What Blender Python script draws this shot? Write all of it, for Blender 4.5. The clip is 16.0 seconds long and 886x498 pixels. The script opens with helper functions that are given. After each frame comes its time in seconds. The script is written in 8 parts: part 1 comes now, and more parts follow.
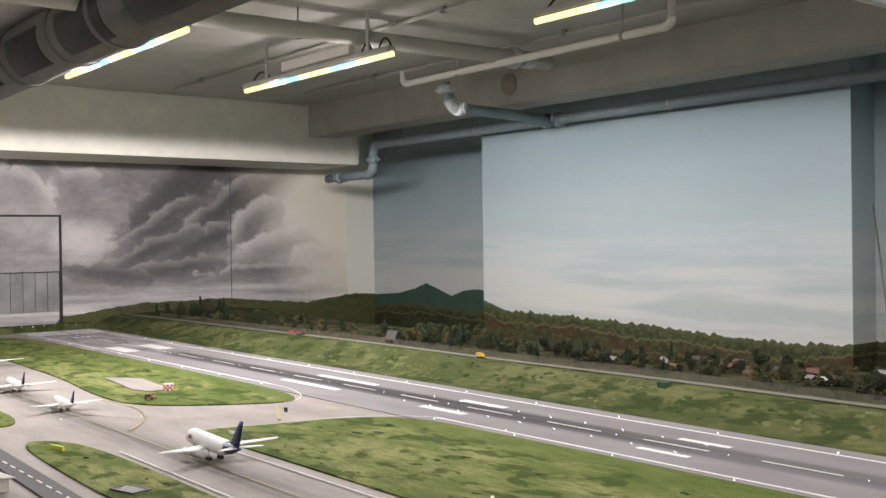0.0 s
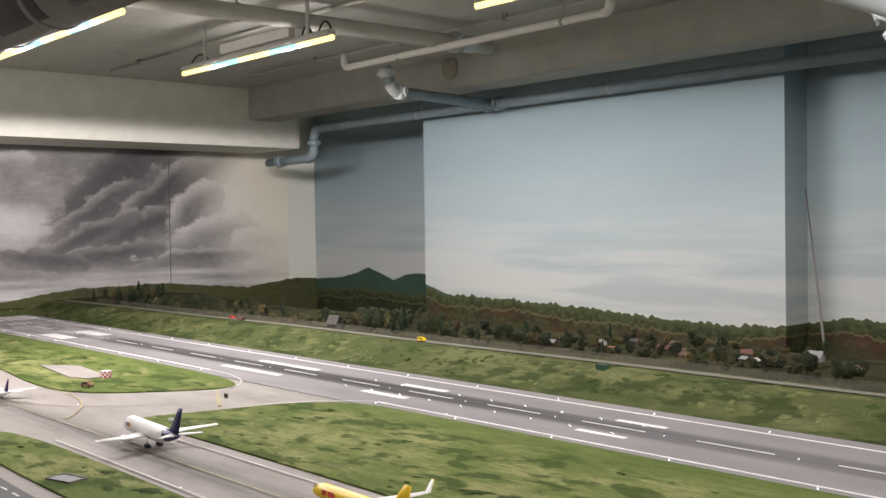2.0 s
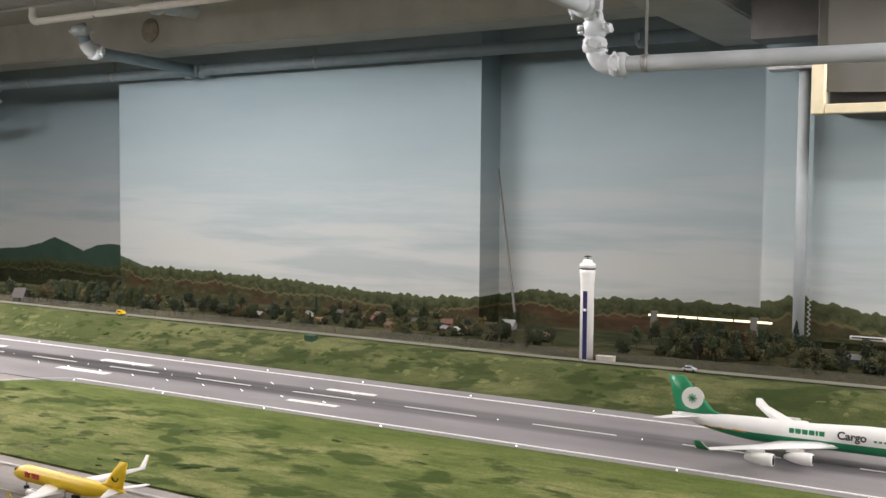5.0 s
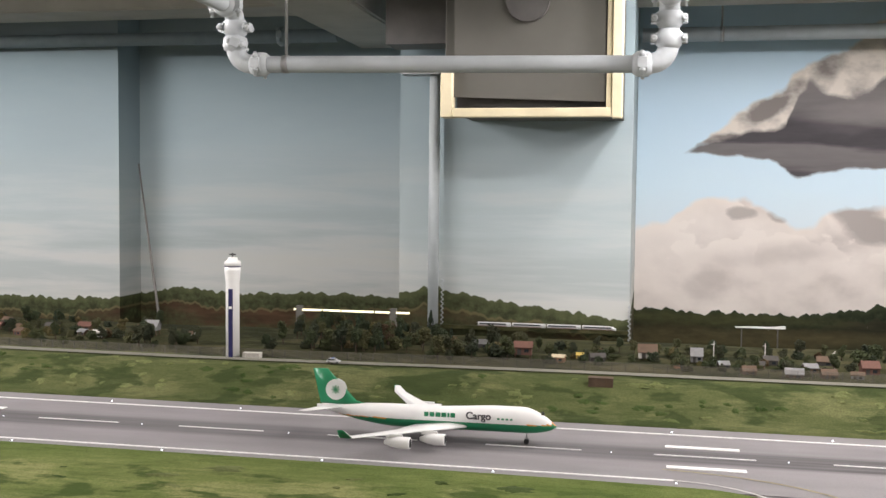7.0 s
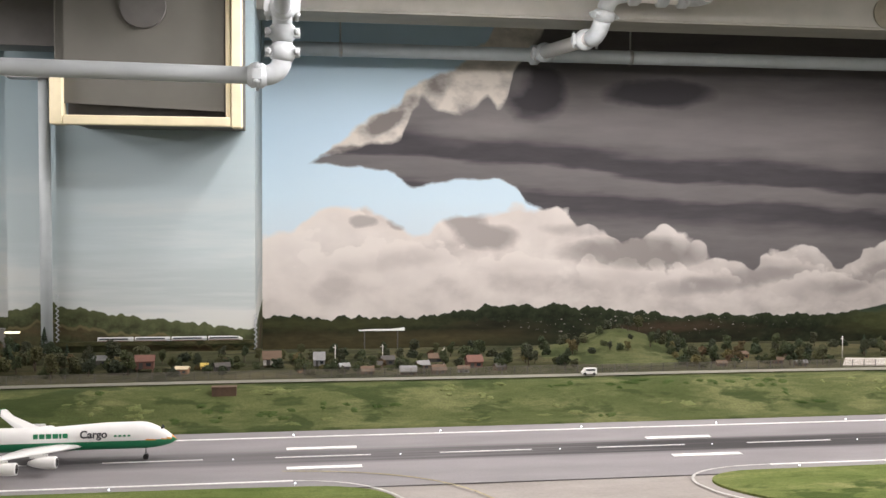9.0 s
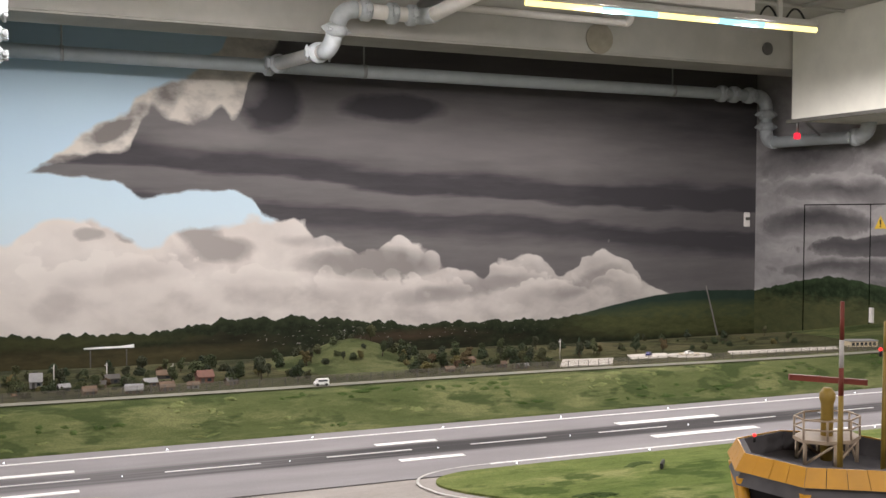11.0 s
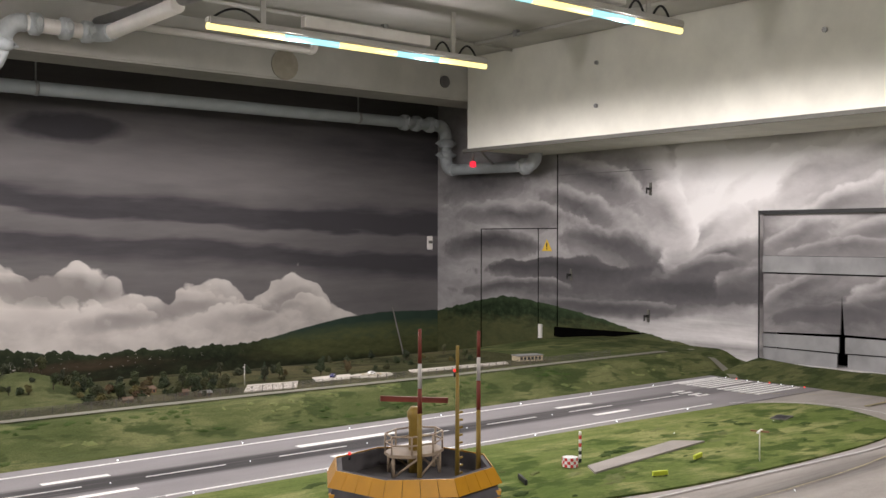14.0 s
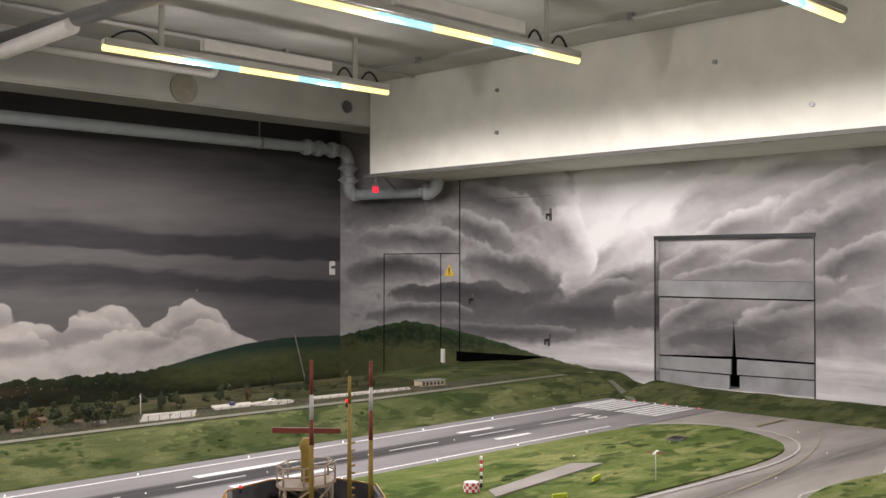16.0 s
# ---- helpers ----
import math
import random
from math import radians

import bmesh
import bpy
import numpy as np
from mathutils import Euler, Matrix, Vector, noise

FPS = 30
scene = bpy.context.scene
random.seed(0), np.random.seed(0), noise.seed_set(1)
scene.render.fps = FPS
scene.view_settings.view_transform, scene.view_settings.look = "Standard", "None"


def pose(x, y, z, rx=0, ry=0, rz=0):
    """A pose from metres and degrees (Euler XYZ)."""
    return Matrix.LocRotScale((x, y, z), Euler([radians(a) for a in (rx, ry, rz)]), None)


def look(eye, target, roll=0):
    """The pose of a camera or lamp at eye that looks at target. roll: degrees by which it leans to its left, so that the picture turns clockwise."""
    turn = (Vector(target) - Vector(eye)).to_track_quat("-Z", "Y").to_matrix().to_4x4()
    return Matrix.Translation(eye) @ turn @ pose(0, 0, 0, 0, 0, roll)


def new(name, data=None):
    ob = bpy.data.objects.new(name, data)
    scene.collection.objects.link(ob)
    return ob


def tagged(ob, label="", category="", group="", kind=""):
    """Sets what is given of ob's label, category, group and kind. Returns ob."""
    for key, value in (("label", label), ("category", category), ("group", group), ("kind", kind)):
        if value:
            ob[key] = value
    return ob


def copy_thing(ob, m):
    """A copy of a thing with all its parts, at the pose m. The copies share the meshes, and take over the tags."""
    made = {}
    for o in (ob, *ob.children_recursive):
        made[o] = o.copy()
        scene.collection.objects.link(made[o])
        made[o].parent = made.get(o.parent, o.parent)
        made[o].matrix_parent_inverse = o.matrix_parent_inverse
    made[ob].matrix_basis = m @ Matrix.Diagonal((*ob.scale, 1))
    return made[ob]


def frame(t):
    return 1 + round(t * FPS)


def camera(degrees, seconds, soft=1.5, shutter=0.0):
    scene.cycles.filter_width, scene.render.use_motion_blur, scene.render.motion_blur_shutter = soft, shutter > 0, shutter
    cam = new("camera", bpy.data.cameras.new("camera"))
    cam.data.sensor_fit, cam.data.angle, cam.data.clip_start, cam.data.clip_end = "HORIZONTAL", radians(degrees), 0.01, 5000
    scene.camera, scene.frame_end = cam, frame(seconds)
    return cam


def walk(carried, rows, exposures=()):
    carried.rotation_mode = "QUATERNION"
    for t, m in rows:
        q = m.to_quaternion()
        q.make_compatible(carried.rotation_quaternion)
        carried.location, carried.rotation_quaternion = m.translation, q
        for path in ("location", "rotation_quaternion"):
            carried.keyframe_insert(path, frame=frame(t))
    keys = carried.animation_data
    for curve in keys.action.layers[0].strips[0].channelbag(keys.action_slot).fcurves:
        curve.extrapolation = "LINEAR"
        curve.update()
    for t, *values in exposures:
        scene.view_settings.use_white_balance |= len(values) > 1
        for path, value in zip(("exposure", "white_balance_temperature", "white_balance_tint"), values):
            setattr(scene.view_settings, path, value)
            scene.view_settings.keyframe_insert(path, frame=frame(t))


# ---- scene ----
cam = camera(46.8, 16.0)
PATH = [
    (0, (0.662, 0.032, 0.8), (-0.896, 1.286, 0.782), -0.8),
    (0.5, (0.672, 0.025, 0.807), (-0.877, 1.29, 0.781), -0.9),
    (1, (0.668, 0.029, 0.805), (-0.868, 1.309, 0.77), -0.9),
    (1.5, (0.666, 0.028, 0.803), (-0.849, 1.333, 0.76), -0.9),
    (2, (0.676, 0.032, 0.806), (-0.809, 1.37, 0.754), -0.9),
    (2.5, (0.671, 0.017, 0.811), (-0.769, 1.405, 0.752), -0.8),
    (3, (0.674, 0.009, 0.821), (-0.713, 1.448, 0.754), -0.9),
    (3.2, (0.672, 0.002, 0.821), (-0.691, 1.464, 0.749), -0.8),
    (5.3, (0.635, -0.051, 0.804), (-0.321, 1.702, 0.685), 0.7),
    (5.5, (0.65, -0.059, 0.818), (-0.255, 1.72, 0.691), 0.8),
    (6, (0.641, -0.074, 0.808), (-0.108, 1.776, 0.684), 0.8),
    (6.5, (0.652, -0.082, 0.817), (0.071, 1.828, 0.697), 0.8),
    (7, (0.666, -0.086, 0.827), (0.272, 1.871, 0.712), 0.6),
    (7.5, (0.686, -0.1, 0.826), (0.491, 1.888, 0.718), 0.6),
    (8, (0.698, -0.112, 0.828), (0.696, 1.885, 0.723), 0.5),
    (8.5, (0.715, -0.122, 0.83), (0.883, 1.869, 0.729), 0.4),
    (9, (0.73, -0.139, 0.823), (1.034, 1.836, 0.734), 0.3),
    (9.5, (0.737, -0.149, 0.821), (1.156, 1.805, 0.743), 0.3),
    (9.7, (0.736, -0.149, 0.821), (1.2, 1.795, 0.746), 0.3),
    (11.8, (0.807, -0.2, 0.83), (1.752, 1.562, 0.771), 0.2),
    (12, (0.806, -0.206, 0.831), (1.785, 1.537, 0.774), 0.2),
    (12.5, (0.809, -0.218, 0.832), (1.869, 1.478, 0.783), 0.2),
    (13, (0.812, -0.23, 0.833), (1.946, 1.417, 0.793), 0.2),
    (13.5, (0.822, -0.235, 0.832), (2.03, 1.359, 0.802), 0.2),
    (14, (0.822, -0.252, 0.837), (2.099, 1.288, 0.818), 0.1),
    (14.5, (0.83, -0.255, 0.838), (2.163, 1.235, 0.831), 0.0),
    (15, (0.834, -0.258, 0.838), (2.212, 1.192, 0.841), 0.1),
    (15.5, (0.829, -0.262, 0.839), (2.232, 1.164, 0.856), -0.0),
    (16, (0.824, -0.264, 0.842), (2.239, 1.149, 0.871), -0.0),
]
walk(cam, [(t, look(eye, target, roll)) for t, eye, target, roll in PATH], [(0.0, 0.0), (8.0, 0.05), (9.7, 0.05), (12.0, -0.25), (13.0, -0.3), (16.0, -0.25)])

SKY_Z = 2.2          # underside of the ceiling, above the runway
FLOOR_Z = -0.95      # the hall's floor below the layout's deck

# ---- world and lamps ----
world = bpy.data.worlds.new("world")
scene.world = world
world.use_nodes = True
world.node_tree.nodes["Background"].inputs[0].default_value = (0.75, 0.85, 1.0, 1)
world.node_tree.nodes["Background"].inputs[1].default_value = 0.02


# ---- mesh helpers ----
def bm_box(bm, x0, x1, y0, y1, z0, z1, m=None):
    vs = [bm.verts.new(Vector(p) if m is None else m @ Vector(p)) for p in
          ((x0, y0, z0), (x1, y0, z0), (x1, y1, z0), (x0, y1, z0), (x0, y0, z1), (x1, y0, z1), (x1, y1, z1), (x0, y1, z1))]
    fs = []
    for f in ((3, 2, 1, 0), (4, 5, 6, 7), (0, 1, 5, 4), (1, 2, 6, 5), (2, 3, 7, 6), (3, 0, 4, 7)):
        fs.append(bm.faces.new([vs[i] for i in f]))
    return fs


def bm_tube(bm, p0, p1, r0, r1=None, seg=16, caps=True):
    p0, p1 = Vector(p0), Vector(p1)
    r1 = r0 if r1 is None else r1
    q = (p1 - p0).to_track_quat("Z", "Y")
    rings = []
    for p, r in ((p0, r0), (p1, r1)):
        rings.append([bm.verts.new(p + q @ Vector((r * math.cos(a), r * math.sin(a), 0))) for a in [2 * math.pi * i / seg for i in range(seg)]])
    fs = []
    for i in range(seg):
        f = bm.faces.new((rings[0][i], rings[0][(i + 1) % seg], rings[1][(i + 1) % seg], rings[1][i]))
        f.smooth = True
        fs.append(f)
    if caps:
        fs.append(bm.faces.new(rings[0][::-1]))
        fs.append(bm.faces.new(rings[1]))
    return fs


def bm_loft(bm, rings, closed=True, caps=True, smooth=True):
    """Joins rings of points, each with the same count, into one skin."""
    vr = [[bm.verts.new(p) for p in ring] for ring in rings]
    n = len(vr[0])
    for a, b in zip(vr, vr[1:]):
        for i in range(n if closed else n - 1):
            f = bm.faces.new((a[i], a[(i + 1) % n], b[(i + 1) % n], b[i]))
            f.smooth = smooth
    if caps:
        bm.faces.new(vr[0][::-1])
        bm.faces.new(vr[-1])
    return vr


def bm_lathe(bm, profile, m=None, seg=20, caps=True):
    """Turns (radius, height) pairs round the z axis of m."""
    m = m or Matrix()
    rings = [[m @ Vector((r * math.cos(2 * math.pi * i / seg), r * math.sin(2 * math.pi * i / seg), z)) for i in range(seg)] for r, z in profile]
    return bm_loft(bm, rings, caps=caps)


def bm_path_tube(bm, pts, r, seg=14):
    """A round tube along a list of points."""
    pts = [Vector(p) for p in pts]
    rings, up = [], None
    for i, p in enumerate(pts):
        d = (pts[min(i + 1, len(pts) - 1)] - pts[max(i - 1, 0)]).normalized()
        if up is None:
            up = d.orthogonal().normalized()
        up = (up - d * up.dot(d)).normalized()
        side = d.cross(up)
        rings.append([p + r * (math.cos(a) * up + math.sin(a) * side) for a in [2 * math.pi * k / seg for k in range(seg)]])
    bm_loft(bm, rings)


def bend(a, corner, b, r, n=6):
    """Points from a to b with the corner rounded."""
    a, c, b = Vector(a), Vector(corner), Vector(b)
    p, q = c + (a - c).normalized() * r, c + (b - c).normalized() * r
    return [(1 - t) ** 2 * p + 2 * t * (1 - t) * c + t * t * q for t in [i / n for i in range(n + 1)]]


def smooth_outline(pts, rounds=2):
    for _ in range(rounds):
        out = []
        for i, p in enumerate(pts):
            q = pts[(i + 1) % len(pts)]
            out.append((p[0] * .75 + q[0] * .25, p[1] * .75 + q[1] * .25))
            out.append((p[0] * .25 + q[0] * .75, p[1] * .25 + q[1] * .75))
        pts = out
    return pts


def bm_slab(bm, pts, z0, z1):
    lo = [bm.verts.new((x, y, z0)) for x, y in pts]
    hi = [bm.verts.new((x, y, z1)) for x, y in pts]
    n = len(pts)
    for i in range(n):
        bm.faces.new((lo[i], lo[(i + 1) % n], hi[(i + 1) % n], hi[i]))
    bm.faces.new(hi)
    bm.faces.new(lo[::-1])


def bm_ribbon(bm, pts, w, z0, z1):
    """A flat strip of width w along points in plan."""
    pts = [Vector((x, y)) for x, y in pts]
    left, right = [], []
    for i, p in enumerate(pts):
        d = (pts[min(i + 1, len(pts) - 1)] - pts[max(i - 1, 0)]).normalized()
        nrm = Vector((-d.y, d.x)) * w / 2
        left.append(p + nrm)
        right.append(p - nrm)
    for i in range(len(pts) - 1):
        q = [left[i], right[i], right[i + 1], left[i + 1]]
        hi = [bm.verts.new((v.x, v.y, z1)) for v in q]
        lo = [bm.verts.new((v.x, v.y, z0)) for v in q]
        bm.faces.new(hi)
        for k in (0, 2):
            bm.faces.new((hi[k], lo[k], lo[(k + 1) % 4], hi[(k + 1) % 4]))


def finish(bm):
    bmesh.ops.recalc_face_normals(bm, faces=bm.faces[:])


def part(name, bm, material, parent=None, label="", fix=True):
    if fix:
        finish(bm)
    me = bpy.data.meshes.new(name)
    bm.to_mesh(me)
    bm.free()
    for mt in (material if isinstance(material, (list, tuple)) else (material,)):
        me.materials.append(mt)
    ob = new(name, me)
    if parent is not None:
        ob.parent = parent
    if label:
        ob["label"] = label
    return ob


def thing(name, label, category, group="", m=None):
    ob = new(name)
    ob.empty_display_size = 0.02
    if m is not None:
        ob.matrix_basis = m
    return tagged(ob, label, category, group)


def setting(name, bm, material, label="", category=""):
    return tagged(part(name, bm, material), label, category, "", "structure")


# ---- materials ----
def node_mat(name, rough=0.6, metal=0.0, spec=0.4):
    mt = bpy.data.materials.new(name)
    mt.use_nodes = True
    nt = mt.node_tree
    b = nt.nodes["Principled BSDF"]
    b.inputs["Roughness"].default_value = rough
    b.inputs["Metallic"].default_value = metal
    b.inputs["Specular IOR Level"].default_value = spec
    return mt, nt, b


class N:
    """Shader nodes of one tree, made and linked in short calls."""

    def __init__(self, nt):
        self.nt = nt

    def node(self, kind):
        return self.nt.nodes.new(kind)

    def put(self, sock, v):
        if isinstance(v, bpy.types.NodeSocket):
            self.nt.links.new(v, sock)
        elif isinstance(v, (tuple, list)) and len(v) == 3 and sock.type == "RGBA":
            sock.default_value = (*v, 1)
        else:
            sock.default_value = v

    def math(self, op, a, b=0.0, c=None, clamp=False):
        n = self.node("ShaderNodeMath")
        n.operation, n.use_clamp = op, clamp
        self.put(n.inputs[0], a)
        self.put(n.inputs[1], b)
        if c is not None:
            self.put(n.inputs[2], c)
        return n.outputs[0]

    def coords(self):
        n = self.node("ShaderNodeTexCoord")
        return n.outputs["Object"]

    def xyz(self, v):
        n = self.node("ShaderNodeSeparateXYZ")
        self.put(n.inputs[0], v)
        return n.outputs

    def combine(self, x, y, z):
        n = self.node("ShaderNodeCombineXYZ")
        for s, v in zip(n.inputs, (x, y, z)):
            self.put(s, v)
        return n.outputs[0]

    def scale(self, v, s, offset=(0, 0, 0)):
        n = self.node("ShaderNodeMapping")
        self.put(n.inputs[0], v)
        n.inputs[3].default_value = s
        n.inputs[1].default_value = offset
        return n.outputs[0]

    def noise(self, v, size, detail=4.0, rough=0.55, distort=0.0):
        n = self.node("ShaderNodeTexNoise")
        self.put(n.inputs["Vector"], v)
        n.inputs["Scale"].default_value = size
        n.inputs["Detail"].default_value = detail
        n.inputs["Roughness"].default_value = rough
        n.inputs["Distortion"].default_value = distort
        return n.outputs[0]

    def ramp(self, f, stops, mode="LINEAR"):
        n = self.node("ShaderNodeValToRGB")
        self.put(n.inputs[0], f)
        n.color_ramp.interpolation = mode
        e = n.color_ramp.elements
        while len(e) < len(stops):
            e.new(0.5)
        for el, (p, c) in zip(e, stops):
            el.position = p
            el.color = (*c, 1) if isinstance(c, (tuple, list)) else (c, c, c, 1)
        return n.outputs[0]

    def curve(self, x, pts, lo=-0.5, hi=2.5, mode="LINEAR"):
        """A height over x, through (x, height) pairs."""
        x0, x1 = pts[0][0], pts[-1][0]
        f = self.math("DIVIDE", self.math("SUBTRACT", x, x0), x1 - x0, clamp=True)
        r = self.ramp(f, [((p[0] - x0) / (x1 - x0), (p[1] - lo) / (hi - lo)) for p in pts], mode)
        return self.math("MULTIPLY_ADD", r, hi - lo, lo)

    def step(self, a, b, soft=0.01):
        """1 where a > b, with a soft edge."""
        return self.math("MULTIPLY_ADD", self.math("SUBTRACT", a, b), 1 / soft, 0.5, clamp=True)

    def mix(self, f, a, b, mode="MIX"):
        n = self.node("ShaderNodeMix")
        n.data_type, n.blend_type = "RGBA", mode
        self.put(n.inputs[0], f)
        self.put(n.inputs[6], a)
        self.put(n.inputs[7], b)
        return n.outputs[2]

    def blob(self, p, c, r, turn=0.0):
        """1 in the middle of an ellipse, falling to 0 on its rim."""
        m = self.node("ShaderNodeMapping")
        m.vector_type = "TEXTURE"
        self.put(m.inputs[0], p)
        m.inputs[1].default_value = (c[0], c[1], 0)
        m.inputs[2].default_value = (0, 0, radians(turn))
        m.inputs[3].default_value = (r[0], r[1], 1)
        v = self.node("ShaderNodeVectorMath")
        v.operation = "LENGTH"
        self.put(v.inputs[0], m.outputs[0])
        return self.math("SUBTRACT", 1.0, v.outputs["Value"], clamp=True)

    def blobs(self, f, p, rows):
        """Adds soft ellipses (u, v, width, height, turn, amount) to a tone."""
        for u, v, ru, rv, turn, k in rows:
            f = self.math("MULTIPLY_ADD", self.math("SMOOTH_MIN", self.blob(p, (u, v), (ru, rv), turn), 0.6, 0.4), k * 1.5, f)
        return f

    def bump(self, height, strength=0.3, distance=0.01):
        n = self.node("ShaderNodeBump")
        self.put(n.inputs["Height"], height)
        n.inputs["Strength"].default_value = strength
        n.inputs["Distance"].default_value = distance
        return n.outputs[0]


def plain(name, col, rough=0.6, metal=0.0, vary=0.12, size=30.0, spec=0.4, bump=0.0):
    """A surface of one colour with slight stains at two scales."""
    mt, nt, b = node_mat(name, rough, metal, spec)
    n = N(nt)
    co = n.coords()
    f = n.math("ADD", n.math("MULTIPLY", n.noise(co, size, 5), 0.6), n.math("MULTIPLY", n.noise(co, size / 8, 3), 0.4))
    lo = tuple(c * (1 - vary * 1.6) for c in col)
    hi = tuple(min(1, c * (1 + vary)) for c in col)
    n.put(b.inputs["Base Color"], n.ramp(f, [(0.3, lo), (0.7, hi)]))
    n.put(b.inputs["Roughness"], n.math("MULTIPLY_ADD", f, 0.2, rough - 0.1))
    if bump:
        n.put(b.inputs["Normal"], n.bump(n.noise(co, size * 3, 4), bump, 0.004))
    return mt


def varied(name, cols, rough=0.8, bump=0.0, size=60.0):
    """A surface whose colour differs from object to object."""
    mt, nt, b = node_mat(name, rough)
    n = N(nt)
    r = n.node("ShaderNodeObjectInfo").outputs["Random"]
    c = n.ramp(r, [(i / max(1, len(cols) - 1), k) for i, k in enumerate(cols)])
    g = n.noise(n.coords(), size, 4)
    n.put(b.inputs["Base Color"], n.mix(n.math("MULTIPLY", g, 0.6), c, (0.02, 0.02, 0.015)))
    if bump:
        n.put(b.inputs["Normal"], n.bump(g, bump, 0.004))
    return mt


def glow(name, col, strength):
    mt, nt, b = node_mat(name, 0.4)
    b.inputs["Base Color"].default_value = (*(0.6 * k for k in col), 1)
    b.inputs["Emission Color"].default_value = (*col, 1)
    b.inputs["Emission Strength"].default_value = strength
    return mt


def make_tarmac(name, base, rubber):
    mt, nt, b = node_mat(name, 0.75, 0, 0.3)
    n = N(nt)
    co = n.coords()
    s = n.xyz(co)
    fine = n.noise(co, 140, 3, 0.7)
    big = n.noise(n.scale(co, (1.2, 4, 1)), 1.6, 4)
    c = n.ramp(n.math("MULTIPLY_ADD", fine, 0.35, n.math("MULTIPLY", big, 0.65)), [(0.3, tuple(k * 0.78 for k in base)), (0.7, tuple(k * 1.15 for k in base))])
    if rubber:
        # rubber worn into the middle of the runway by the wheels
        streak = n.noise(n.scale(co, (0.5, 22, 1)), 2.2, 4, 0.6)
        mid = n.math("SUBTRACT", 1.0, n.math("DIVIDE", n.math("ABSOLUTE", n.math("SUBTRACT", s[1], 3.175)), 0.105), clamp=True)
        mid = n.math("MULTIPLY", mid, 2.6, clamp=True)
        zone = n.curve(s[0], [(-9, 0.3), (-6.5, 0.75), (-3.5, 1.0), (-2.2, 0.75), (-1, 0.45), (0.5, 0.45), (1.6, 0.8), (2.2, 1.0), (3.6, 1.0), (5, 0.6), (6, 0.3)], 0, 1)
        k = n.math("MULTIPLY", n.math("MULTIPLY", mid, zone), n.math("MULTIPLY_ADD", streak, 1.6, 0.20), clamp=True)
        c = n.mix(k, c, tuple(v * 0.16 for v in base))
        worn = n.math("MULTIPLY", n.curve(s[0], [(-9.4, 0.7), (-6.9, 0.8), (-6.3, 0.1), (-5.6, 0.0), (6, 0.0)], 0, 1), n.step(n.noise(n.scale(co, (1, 2.5, 1)), 3.0, 4), 0.47, 0.16))
        c = n.mix(worn, c, (0.40, 0.37, 0.38))
    n.put(b.inputs["Base Color"], c)
    n.put(b.inputs["Normal"], n.bump(fine, 0.15, 0.002))
    return mt


def make_concrete_taxiway():
    mt, nt, b = node_mat("taxiway concrete", 0.8, 0, 0.3)
    n = N(nt)
    co = n.coords()
    fine = n.noise(co, 120, 3, 0.7)
    big = n.noise(n.scale(co, (1, 3, 1)), 2.0, 5, 0.6)
    c = n.ramp(n.math("MULTIPLY_ADD", fine, 0.3, n.math("MULTIPLY", big, 0.7)), [(0.3, (0.195, 0.178, 0.165)), (0.5, (0.285, 0.262, 0.243)), (0.7, (0.355, 0.33, 0.308))])
    s = n.xyz(co)
    d = n.math("SUBTRACT", 1.0, n.math("DIVIDE", n.math("ABSOLUTE", n.math("SUBTRACT", s[1], 1.68)), 0.12), clamp=True)
    streak = n.noise(n.scale(co, (0.7, 14, 1)), 2.5, 4)
    c = n.mix(n.math("MULTIPLY", d, n.math("MULTIPLY_ADD", streak, 1.9, -0.25), clamp=True), c, (0.085, 0.078, 0.072))
    n.put(b.inputs["Base Color"], c)
    n.put(b.inputs["Normal"], n.bump(fine, 0.15, 0.002))
    return mt


